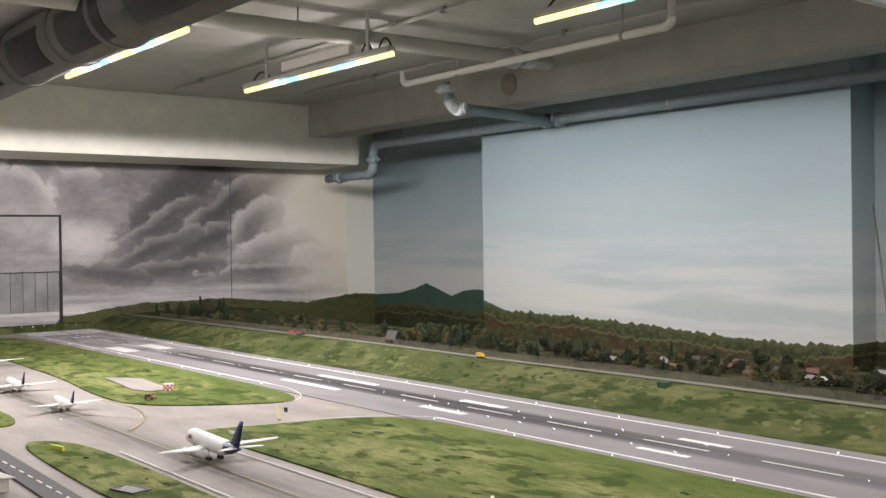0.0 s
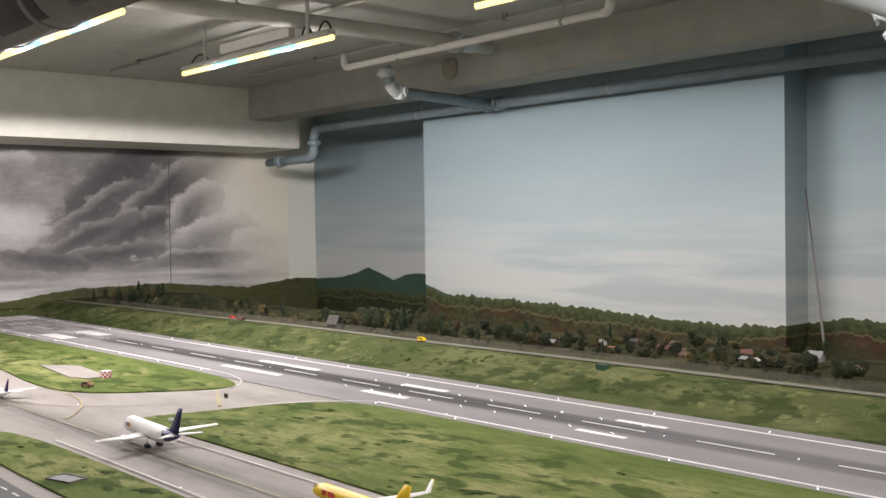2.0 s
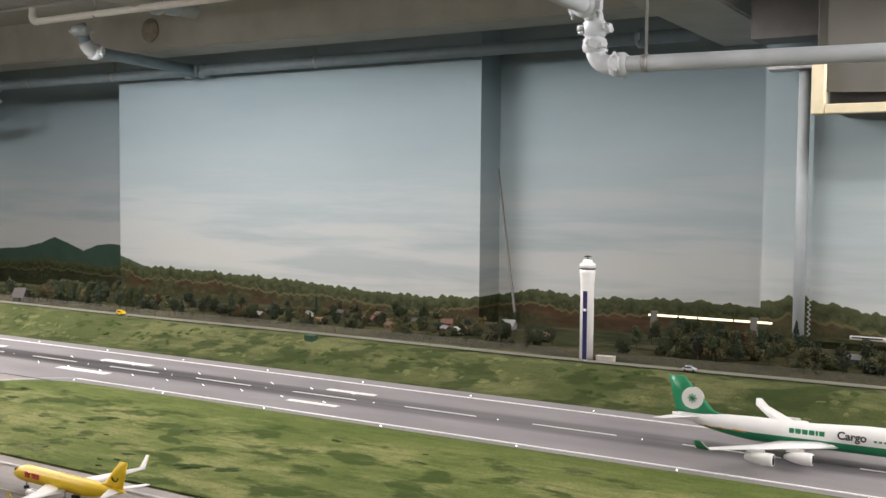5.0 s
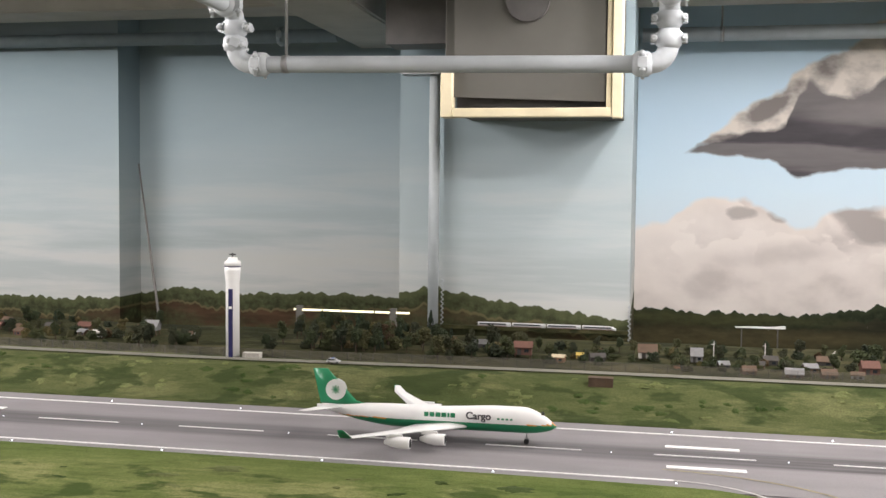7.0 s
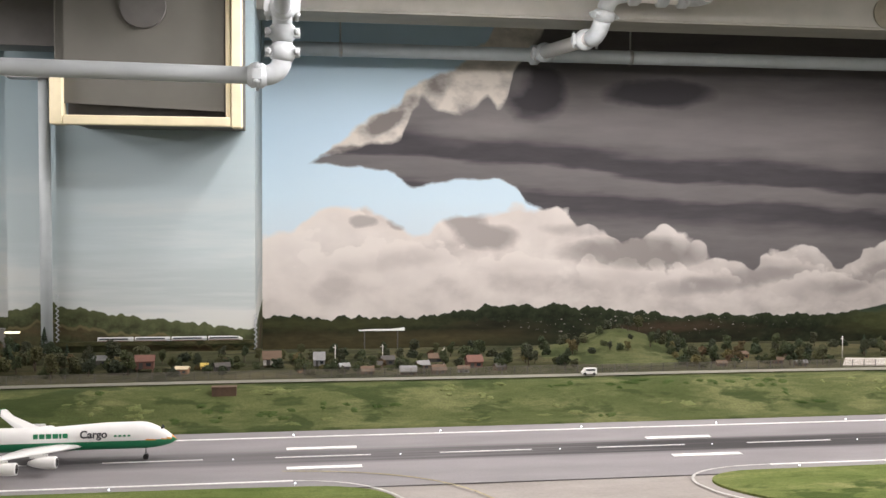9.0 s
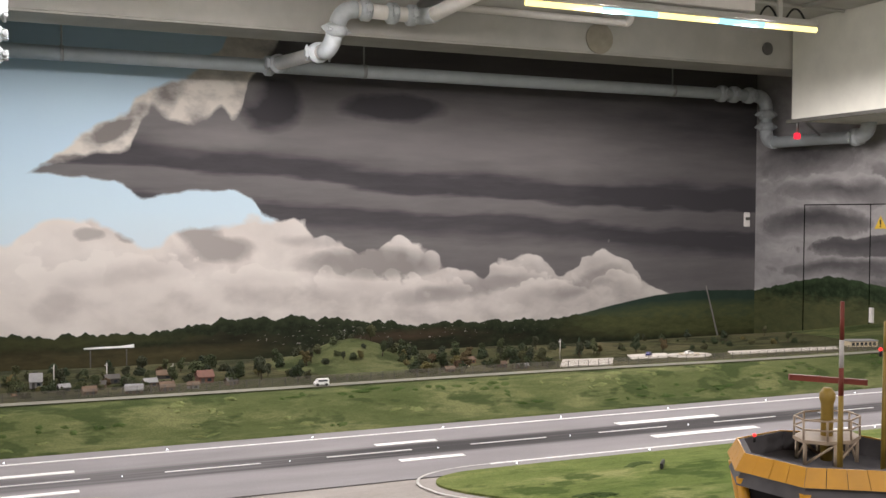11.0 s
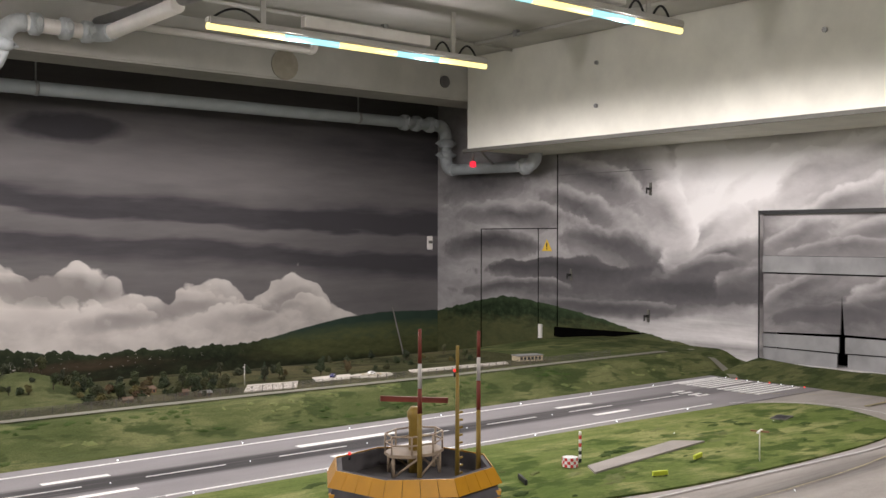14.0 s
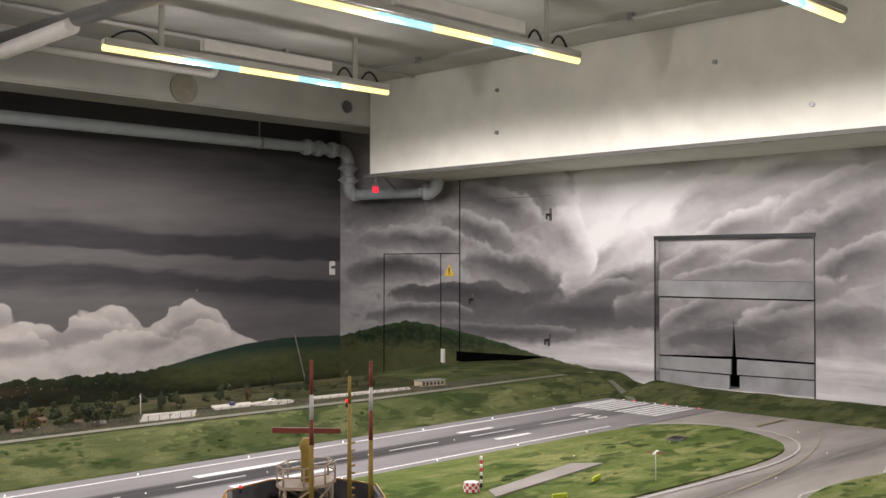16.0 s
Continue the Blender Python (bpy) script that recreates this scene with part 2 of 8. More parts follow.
def make_grass(name, cols, band=None):
    """Flocked grass: broad tints, sharp-edged darker and paler patches, fine fibres."""
    mt, nt, b = node_mat(name, 0.95, 0, 0.1)
    n = N(nt)
    co = n.coords()
    big = n.noise(n.scale(co, (0.6, 1.2, 1)), 1.3, 3, 0.5, 0.3)
    mid = n.noise(n.scale(co, (0.6, 1.3, 1)), 7.0, 5, 0.62, 0.3)
    spot = n.noise(n.scale(co, (0.75, 1.2, 1), (3, 1, 0)), 6.5, 4, 0.55, 0.2)
    stroke = n.noise(n.scale(co, (0.4, 1.6, 1), (5, 8, 0)), 18, 4, 0.6, 0.2)
    pale = n.noise(n.scale(co, (0.65, 1.2, 1), (9, 4, 0)), 3.8, 5, 0.6, 0.2)
    fine = n.noise(co, 160, 3, 0.75)
    f = n.math("ADD", n.math("MULTIPLY", big, 0.55), n.math("MULTIPLY", mid, 0.45))
    rough = n.step(band, n.math("MULTIPLY_ADD", n.math("SUBTRACT", mid, 0.5), 0.25, n.xyz(co)[1]), 0.05) if band else 1.0
    c = n.ramp(f, [(0.36, cols[1]), (0.48, n_mid(cols[1], cols[2])), (0.56, cols[2]), (0.64, n_mid(cols[2], cols[3]))])
    c = n.mix(n.math("MULTIPLY", n.math("MULTIPLY", n.step(pale, 0.54, 0.12), 0.72), rough), c, cols[3])
    c = n.mix(n.math("MULTIPLY", n.math("MULTIPLY", n.step(n.math("MULTIPLY_ADD", mid, 0.35, spot), 0.725, 0.07), n.math("MULTIPLY_ADD", stroke, 1.2, 0.25, clamp=True)), rough), c, cols[0])
    c = n.mix(n.math("MULTIPLY", n.step(stroke, 0.56, 0.14), 0.5), c, n_mid(cols[0], cols[1]))
    c = n.mix(n.math("MULTIPLY_ADD", fine, 1.5, -0.45, clamp=True), c, tuple(k * 0.42 for k in cols[1]))
    n.put(b.inputs["Base Color"], c)
    n.put(b.inputs["Normal"], n.bump(n.math("ADD", fine, mid), 0.6, 0.006))
    return mt


def n_mid(p, q):
    return tuple((i + j) / 2 for i, j in zip(p, q))


def cloud_field(n, co, size, stretch, distort):
    """Painted cloud: folded noise, lighter on the upper edges."""
    w = n.scale(co, stretch)
    a = n.noise(w, size, 6, 0.52, distort)
    b = n.noise(n.scale(w, (1, 1, 1), (0.06, 0.05, 0.09)), size, 6, 0.52, distort)
    return a, n.math("SUBTRACT", a, b)


def puffs(n, tone, p, edge, rows, soft=0.10, width=0.6):
    """Paints clouds over a tone, back to front: each (u, v, half width, half height, turn, light, dark)
    has a lobed, lit upper edge, darkens inwards and fades out below."""
    for u, v, ru, rv, turn, light, dark in rows:
        m = n.node("ShaderNodeMapping")
        m.vector_type = "TEXTURE"
        n.put(m.inputs[0], p)
        m.inputs[1].default_value = (u, v, 0)
        m.inputs[2].default_value = (0, 0, radians(turn))
        m.inputs[3].default_value = (ru, rv, 1)
        d = n.node("ShaderNodeVectorMath")
        d.operation = "LENGTH"
        n.put(d.inputs[0], m.outputs[0])
        lv = n.xyz(m.outputs[0])[1]
        e = n.math("SUBTRACT", n.math("MULTIPLY_ADD", edge, min(0.75, 0.16 / rv), 1.0), d.outputs["Value"])
        mask = n.math("MULTIPLY", n.math("DIVIDE", e, soft, clamp=True), n.math("MULTIPLY_ADD", lv, 0.8, 0.75, clamp=True))
        lit = n.math("MULTIPLY", n.math("MULTIPLY_ADD", e, -1.0 / width, 1.0, clamp=True), n.math("MULTIPLY_ADD", lv, 0.9, 0.55, clamp=True))
        own = n.math("MULTIPLY_ADD", lit, light - dark, n.math("MULTIPLY_ADD", edge, 0.16, dark))
        tone = n.math("MULTIPLY_ADD", n.math("SUBTRACT", own, tone), mask, tone)
    return tone


def lobes(n, p):
    """Uneven outline of painted cumulus: round heads at two sizes and a ragged edge."""
    big = n.math("SUBTRACT", 0.42, crowns(n, p, 5.0))
    small = n.math("SUBTRACT", 0.40, crowns(n, p, 13.0))
    rag = n.math("SUBTRACT", n.noise(p, 9.0, 5, 0.6), 0.5)
    return n.math("ADD", n.math("MULTIPLY_ADD", small, 0.45, big), n.math("MULTIPLY", rag, 0.8))


def crowns(n, v, size):
    """Rounded bumps, as of tree crowns side by side."""
    t = n.node("ShaderNodeTexVoronoi")
    t.feature = "SMOOTH_F1"
    n.put(t.inputs["Vector"], v)
    t.inputs["Scale"].default_value = size
    t.inputs["Smoothness"].default_value = 0.15
    return t.outputs["Distance"]


def hill_layers(n, u, z, co, pts, near, brown=None, far=None, scallop=0.030, freq=13.0, rim_tone=0.0, specks=None):
    """Painted wooded hills below a line; returns (mask, colour)."""
    c1 = crowns(n, n.combine(u, 0.0, 3.7), freq)
    c2 = crowns(n, n.combine(u, 2.0, 1.2), freq * 2.3)
    c1 = n.math("MULTIPLY", c1, n.math("MULTIPLY_ADD", n.noise(n.combine(u, 0.0, 5.1), 3.0, 3), 1.8, 0.1))
    jag = n.math("MULTIPLY_ADD", n.math("ADD", n.math("MULTIPLY", c1, 0.7), n.math("MULTIPLY", c2, 0.35)), -1.0, 0.40)
    top = n.math("MULTIPLY_ADD", jag, scallop * 2, n.curve(u, pts))
    mask = n.step(top, z, 0.006)
    dep = n.math("SUBTRACT", top, z)
    tree = crowns(n, n.scale(co, (1, 1, 1.5)), 15)
    leaf = n.noise(co, 40, 5, 0.7)
    f = n.math("SUBTRACT", n.math("MULTIPLY_ADD", leaf, 0.9, 0.12), n.math("MULTIPLY", tree, 0.40))
    c = n.ramp(f, [(0.22, tuple(k * 0.5 for k in near)), (0.45, near), (0.72, tuple(k * 1.75 for k in near))])
    c = n.mix(n.step(0.03, dep, 0.05), c, n.mix(0.5, c, tuple(k * 1.9 for k in near)))
    if brown:
        wav = n.math("MULTIPLY_ADD", n.noise(n.combine(u, 0.0, 8.0), 2.2, 3), 0.14, 0.02)
        f2 = n.noise(n.scale(co, (1, 1, 5)), 4.0, 5)
        bc = n.ramp(f2, [(0.35, tuple(k * 0.55 for k in brown)), (0.65, tuple(k * 1.2 for k in brown))])
        rim = n.math("MULTIPLY", n.step(dep, wav, 0.008), n.step(n.math("ADD", wav, 0.014), dep, 0.01))
        patch = n.math("MULTIPLY_ADD", n.noise(n.scale(co, (1, 1, 2.5), (4, 2, 1)), 2.6, 4, 0.6), 4.0, -1.4, clamp=True)
        c = n.mix(n.math("MULTIPLY", n.step(dep, wav, 0.012), patch), c, bc)
        c = n.mix(n.math("MULTIPLY", rim, rim_tone), c, (0.15, 0.135, 0.065))
        c = n.mix(n.math("MULTIPLY", n.step(dep, n.math("ADD", wav, 0.12), 0.03), n.math("MULTIPLY_ADD", leaf, 2.0, -0.5, clamp=True)), c, tuple(k * 0.9 for k in near))
    if specks:
        # far painted houses as small pale dabs
        dab = n.step(n.noise(n.scale(co, (1, 1, 2.2)), 27, 3, 0.6), 0.665, 0.02)
        zone = n.math("MULTIPLY", n.blob(n.combine(u, z, 0.0), specks[:2], specks[2:4]), 2.0, clamp=True)
        c = n.mix(n.math("MULTIPLY", dab, zone), c, (0.48, 0.44, 0.40))
    if far:
        fpts, fcol = far
        ftop = n.math("MULTIPLY_ADD", jag, scallop * 0.3, n.curve(u, fpts))
        fm = n.step(ftop, z, 0.008)
        c = n.mix(mask, n.mix(n.noise(co, 6, 4), tuple(k * 0.75 for k in fcol), tuple(k * 1.2 for k in fcol)), c)
        mask = n.math("MAXIMUM", mask, fm)
    return mask, c


def paint_finish(n, b, c, co):
    n.put(b.inputs["Base Color"], c)
    n.put(b.inputs["Roughness"], n.math("MULTIPLY_ADD", n.noise(co, 5, 4), 0.15, 0.72))
    n.put(b.inputs["Normal"], n.bump(n.noise(co, 90, 4), 0.06, 0.004))


def mural_blue(name, pts, far=None, brown=(0.066, 0.038, 0.020)):
    """Sky mural: pale horizon, blue-grey above, thin clouds, wooded hills."""
    mt, nt, b = node_mat(name, 0.8, 0, 0.2)
    n = N(nt)
    co = n.coords()
    s = n.xyz(co)
    wob = n.math("MULTIPLY_ADD", n.noise(n.scale(co, (0.5, 0.5, 1.6)), 1.3, 5), 0.4, -0.20)
    # Last stop is lightened in place of the bounce light above the pipe.
    c = n.ramp(n.math("DIVIDE", n.math("ADD", s[2], wob), 1.9, clamp=True),
               [(0.0, (0.53, 0.53, 0.50)), (0.14, (0.51, 0.53, 0.52)), (0.32, (0.41, 0.47, 0.485)), (0.6, (0.295, 0.365, 0.395)), (0.84, (0.21, 0.275, 0.305)), (0.93, (0.20, 0.262, 0.29)), (1.0, (0.33, 0.41, 0.45))])
    wisp = n.noise(n.scale(co, (0.28, 0.28, 3.4)), 1.9, 6, 0.6, 0.15)
    lowz = n.math("SUBTRACT", 1.0, n.math("DIVIDE", n.math("SUBTRACT", s[2], 0.45), 0.7), clamp=True)
    c = n.mix(n.math("MULTIPLY", n.math("MULTIPLY", n.step(wisp, 0.55, 0.16), lowz), 0.55), c, (0.53, 0.53, 0.49))
    c = n.mix(n.math("MULTIPLY", n.math("MULTIPLY", n.step(0.45, wisp, 0.16), lowz), 0.55), c, (0.30, 0.355, 0.36))
    brush = n.noise(n.scale(co, (0.6, 0.6, 2.0)), 7.0, 4, 0.6)
    c = n.mix(n.math("MULTIPLY", brush, 0.16), c, (0.36, 0.42, 0.42))
    m, hc = hill_layers(n, s[0], s[2], co, pts, (0.055, 0.064, 0.028), brown, far, rim_tone=0.6)
    paint_finish(n, b, n.mix(m, c, hc), co)
    return mt


CUMULUS_HEADS = [(2.47, 0.71, 0.46, 0.18, -10, 0.70, 0.52), (2.07, 0.77, 0.32, 0.18, 20, 0.74, 0.54), (1.06, 0.69, 0.26, 0.23, 1, 0.74, 0.54), (0.73, 0.47, 0.3, 0.19, -1, 0.72, 0.54), (3.36, 0.55, 0.48, 0.33, -18, 0.74, 0.44),
                 (3.8, 0.49, 0.4, 0.25, -22, 0.72, 0.40), (4.39, 0.59, 0.28, 0.27, -22, 0.84, 0.42), (4.62, 0.42, 0.33, 0.23, -9, 0.74, 0.36), (5.29, 0.63, 0.25, 0.22, -4, 0.88, 0.42), (5.49, 0.41, 0.24, 0.27, -43, 0.84, 0.38)]
CUMULUS_FOLDS = [(5.05, 0.44, 0.29, 0.22, 11, 0.80, 0.40), (4.21, 0.36, 0.42, 0.17, -1, 0.72, 0.36), (3.67, 0.24, 0.45, 0.15, -1, 0.70, 0.42), (3.1, 0.29, 0.52, 0.16, -1, 0.72, 0.46), (4.67, 0.2, 0.53, 0.13, -1, 0.70, 0.38),
                 (5.25, 0.26, 0.3, 0.13, -1, 0.74, 0.40), (1.52, 0.42, 0.43, 0.19, -1, 0.74, 0.55), (2.31, 0.38, 0.41, 0.12, -1, 0.72, 0.50), (1.14, 0.39, 0.34, 0.17, -1, 0.72, 0.54)]


def mural_storm_back():
    """Storm mural: a dark bank over lit cumulus, a gap of blue on its edge."""
    mt, nt, b = node_mat("storm mural back", 0.8, 0, 0.2)
    n = N(nt)
    co = n.coords()
    s = n.xyz(co)
    x, z = s[0], s[2]
    w1 = n.math("SUBTRACT", n.noise(n.scale(co, (1, 1, 1.5)), 3.0, 5, 0.55), 0.5)
    w2 = n.math("SUBTRACT", n.noise(n.scale(co, (1, 1, 1.3), (5, 0, 2)), 4.2, 5, 0.55), 0.5)
    flat = n.combine(x, z, 0.0)
    lump = n.math("MULTIPLY_ADD", crowns(n, flat, 3.4), -1.0, n.math("MULTIPLY_ADD", crowns(n, flat, 8.0), -0.45, 0.55))
    pw = n.combine(n.math("MULTIPLY_ADD", w2, 0.16, x), n.math("MULTIPLY_ADD", w1, 0.12, z), 0.0)
    sky = n.ramp(n.math("DIVIDE", n.math("MULTIPLY_ADD", w1, 0.1, z), 1.9, clamp=True), [(0.2, (0.68, 0.74, 0.77)), (0.45, (0.60, 0.75, 0.85)), (0.7, (0.53, 0.69, 0.82)), (1.0, (0.46, 0.60, 0.70))])
    # cumulus, lit from above, grey folds
    a, edge = cloud_field(n, co, 2.2, (1, 1, 1.5), 0.1)
    big = n.math("MULTIPLY_ADD", n.math("SUBTRACT", z, 0.40), 0.12, n.math("MULTIPLY_ADD", a, 0.25, 0.35))
    tone = n.math("MULTIPLY_ADD", edge, 0.6, n.math("ADD", big, 0.06))
    head = lobes(n, n.scale(n.combine(x, z, 0.0), (1, 1.25, 1)))
    for rows in (CUMULUS_HEADS, CUMULUS_FOLDS):
        tone = puffs(n, tone, pw, head, rows, 0.12, 0.8)
    tone = n.blobs(tone, pw, [(1.25, 0.695, 0.10, 0.055, 0, -0.8), (1.51, 0.695, 0.11, 0.055, 0, -0.8), (1.95, 0.73, 0.21, 0.15, -35, -0.75), (2.12, 0.585, 0.24, 0.10, 0, -0.7), (3.2, 0.485, 0.64, 0.13, 0, -0.6),
                              (2.8, 0.655, 0.35, 0.06, 0, -0.25), (1.05, 0.22, 0.16, 0.15, 40, -0.3), (1.6, 0.45, 0.6, 0.09, 8, -0.18), (3.9, 0.27, 0.7, 0.09, 6, -0.22), (5.0, 0.30, 0.35, 0.10, 20, -0.22), (2.6, 0.25, 0.7, 0.10, -5, -0.14)])
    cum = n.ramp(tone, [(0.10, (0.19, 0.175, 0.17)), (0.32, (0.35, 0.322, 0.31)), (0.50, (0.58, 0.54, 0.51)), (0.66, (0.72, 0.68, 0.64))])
    # Pinkish white to greyer paint along x; the grading also carries uneven lamp light.
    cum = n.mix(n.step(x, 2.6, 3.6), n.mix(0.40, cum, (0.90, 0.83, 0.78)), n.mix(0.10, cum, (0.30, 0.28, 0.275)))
    ctop = n.curve(x, [(0.5, 0.58), (0.75, 0.62), (0.95, 0.78), (1.15, 0.83), (1.35, 0.76), (1.6, 0.62), (1.75, 0.70), (1.92, 0.80), (2.1, 0.78), (2.3, 0.82), (2.8, 0.82), (3.6, 0.9), (6.7, 0.9)])
    zc = n.math("MULTIPLY_ADD", lump, -0.10, n.math("MULTIPLY_ADD", w2, 0.12, z))
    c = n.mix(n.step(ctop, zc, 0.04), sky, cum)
    # the dark bank: level bands that sink a little along the wall
    zt = n.math("MULTIPLY_ADD", n.math("SUBTRACT", n.noise(n.scale(co, (0.55, 1, 1.2)), 1.5, 4, 0.5), 0.5), 0.30, n.math("MULTIPLY_ADD", n.math("SUBTRACT", x, 2.6), 0.055, z))
    zt = n.math("MULTIPLY_ADD", n.math("SUBTRACT", n.noise(n.scale(co, (0.5, 1, 4.5)), 2.4, 5, 0.55), 0.5), 0.16, zt)
    tb = n.ramp(n.math("DIVIDE", zt, 2.2, clamp=True), [(0.20, 0.42), (0.30, 0.52), (0.355, 0.16), (0.40, 0.10), (0.425, 0.50), (0.475, 0.56), (0.492, 0.10), (0.545, 0.08), (0.575, 0.45), (0.62, 0.62), (0.68, 0.60), (0.75, 0.44), (0.81, 0.26), (1.0, 0.30)])
    tb = n.math("MULTIPLY_ADD", n.math("SUBTRACT", n.noise(n.scale(co, (0.5, 1, 3)), 5.0, 5, 0.6), 0.5), 0.32, tb)
    # Last row darkens the corner end: darker paint plus the weaker light there.
    tb = n.blobs(tb, pw, [(3.35, 1.60, 0.45, 0.12, 0, -0.9), (2.45, 1.58, 0.26, 0.21, 0, -0.9), (2.36, 1.66, 0.14, 0.11, 30, 0.7), (2.0, 1.33, 0.5, 0.12, 6, 0.25), (6.2, 1.0, 1.4, 0.9, 0, -0.22)])
    dark = n.ramp(tb, [(0.0, (0.055, 0.052, 0.058)), (0.14, (0.077, 0.072, 0.079)), (0.5, (0.160, 0.150, 0.152)), (0.85, (0.245, 0.230, 0.228))])
    low = n.curve(x, [(0.9, 1.12), (1.2, 1.10), (1.4, 1.07), (1.59, 0.97), (1.75, 1.0), (2.2, 1.02), (2.32, 0.95), (2.40, 0.86), (2.6, 0.81), (2.8, 0.74), (3.05, 0.70), (3.3, 0.70), (3.6, 0.62), (3.85, 0.53), (4.05, 0.46), (4.2, 0.57), (4.3, 0.60), (4.45, 0.60), (4.62, 0.52), (4.75, 0.49),
                      (4.9, 0.54), (5.02, 0.60), (5.22, 0.61), (5.35, 0.54), (5.45, 0.44), (5.6, 0.39), (5.8, 0.32), (5.94, 0.26), (6.3, 0.22), (6.66, 0.2)], mode="EASE")
    high = n.curve(x, [(0.8, 1.05), (0.95, 1.13), (1.24, 1.37), (1.5, 1.52), (1.62, 1.67), (1.9, 1.80), (2.1, 1.95), (2.3, 2.4), (6.7, 2.45)])
    inner = n.curve(x, [(0.8, 1.0), (0.97, 1.13), (1.22, 1.18), (1.30, 1.24), (1.52, 1.27), (1.59, 1.46), (1.66, 1.57), (1.74, 1.49), (1.9, 1.455), (2.03, 1.50), (2.11, 1.57), (2.19, 1.48), (2.25, 1.54), (2.30, 1.74), (2.5, 2.0), (2.62, 2.45), (6.7, 2.45)])
    ftone = n.blobs(n.noise(n.scale(co, (1, 1, 1.5)), 4.0, 5), pw, [(1.40, 1.38, 0.16, 0.07, 30, -0.3), (1.75, 1.62, 0.14, 0.12, 60, -0.22), (1.1, 1.17, 0.2, 0.04, 10, -0.3)])
    fringe = n.ramp(ftone, [(0.28, (0.22, 0.20, 0.19)), (0.42, (0.44, 0.41, 0.38)), (0.58, (0.68, 0.63, 0.57))])
    zh = n.math("MULTIPLY_ADD", lump, -0.08, n.math("MULTIPLY_ADD", w1, 0.16, z))
    c = n.mix(n.math("MULTIPLY", n.step(z, n.math("ADD", low, 0.03), 0.03), n.step(high, zh, 0.03)), c, fringe)
    # bright rims where the cumulus meets the bank
    puff = n.math("MULTIPLY_ADD", lump, n.math("MULTIPLY_ADD", n.step(x, 2.6, 0.5), 0.19, 0.03), n.math("MULTIPLY_ADD", w2, 0.10, n.math("SUBTRACT", low, 0.02)))
    rimk = n.math("MULTIPLY", n.step(z, n.math("SUBTRACT", puff, 0.10), 0.10), n.step(x, 2.7, 0.4))
    c = n.mix(n.math("MULTIPLY", rimk, n.math("MULTIPLY_ADD", lump, 0.9, 0.35, clamp=True)), c, (0.78, 0.75, 0.72))
    c = n.mix(n.math("MULTIPLY", n.step(z, puff, 0.02), n.step(inner, n.math("MULTIPLY_ADD", w2, 0.12, n.math("MULTIPLY_ADD", w1, 0.08, z)), 0.035)), c, dark)
    hills = [(0.5, 0.065), (1.09, 0.05), (1.63, 0.035), (2.15, 0.12), (2.64, 0.125), (3.5, 0.04), (4.5, 0.043), (5.0, 0.05), (5.3, 0.03), (6.66, -0.02)]
    far = ([(4.7, -0.3), (4.9, 0.05), (5.25, 0.12), (5.6, 0.18), (6.06, 0.215), (6.66, 0.205)], (0.028, 0.05, 0.036))
    m, hc = hill_layers(n, x, z, co, hills, (0.022, 0.029, 0.014), (0.024, 0.023, 0.012), far, 0.03, specks=(3.4, -0.03, 1.5, 0.10))
    # olive meadows under the left woods, a brown clearing, paler woods towards the corner
    spot = n.combine(n.math("MULTIPLY_ADD", w2, 0.5, x), n.math("MULTIPLY_ADD", w1, 0.08, z), 0.0)
    grain = n.noise(n.scale(co, (1, 1, 3)), 9.0, 5, 0.65)
    for at, size, tint, amount in (((1.0, 0.0), (1.1, 0.055), (0.060, 0.062, 0.024), 1.6), ((1.2, -0.12), (1.6, 0.09), (0.075, 0.062, 0.028), 1.8), ((3.5, -0.05), (0.7, 0.05), (0.070, 0.045, 0.028), 1.3), ((6.1, -0.02), (1.6, 0.16), (0.095, 0.105, 0.040), 2.6)):
        k = n.math("MULTIPLY", n.math("MULTIPLY", n.blob(spot, at, size), amount, clamp=True), n.math("MULTIPLY_ADD", grain, 1.4, -0.05, clamp=True))
        hc = n.mix(k, hc, tint)
    paint_finish(n, b, n.mix(m, c, hc), co)
    return mt


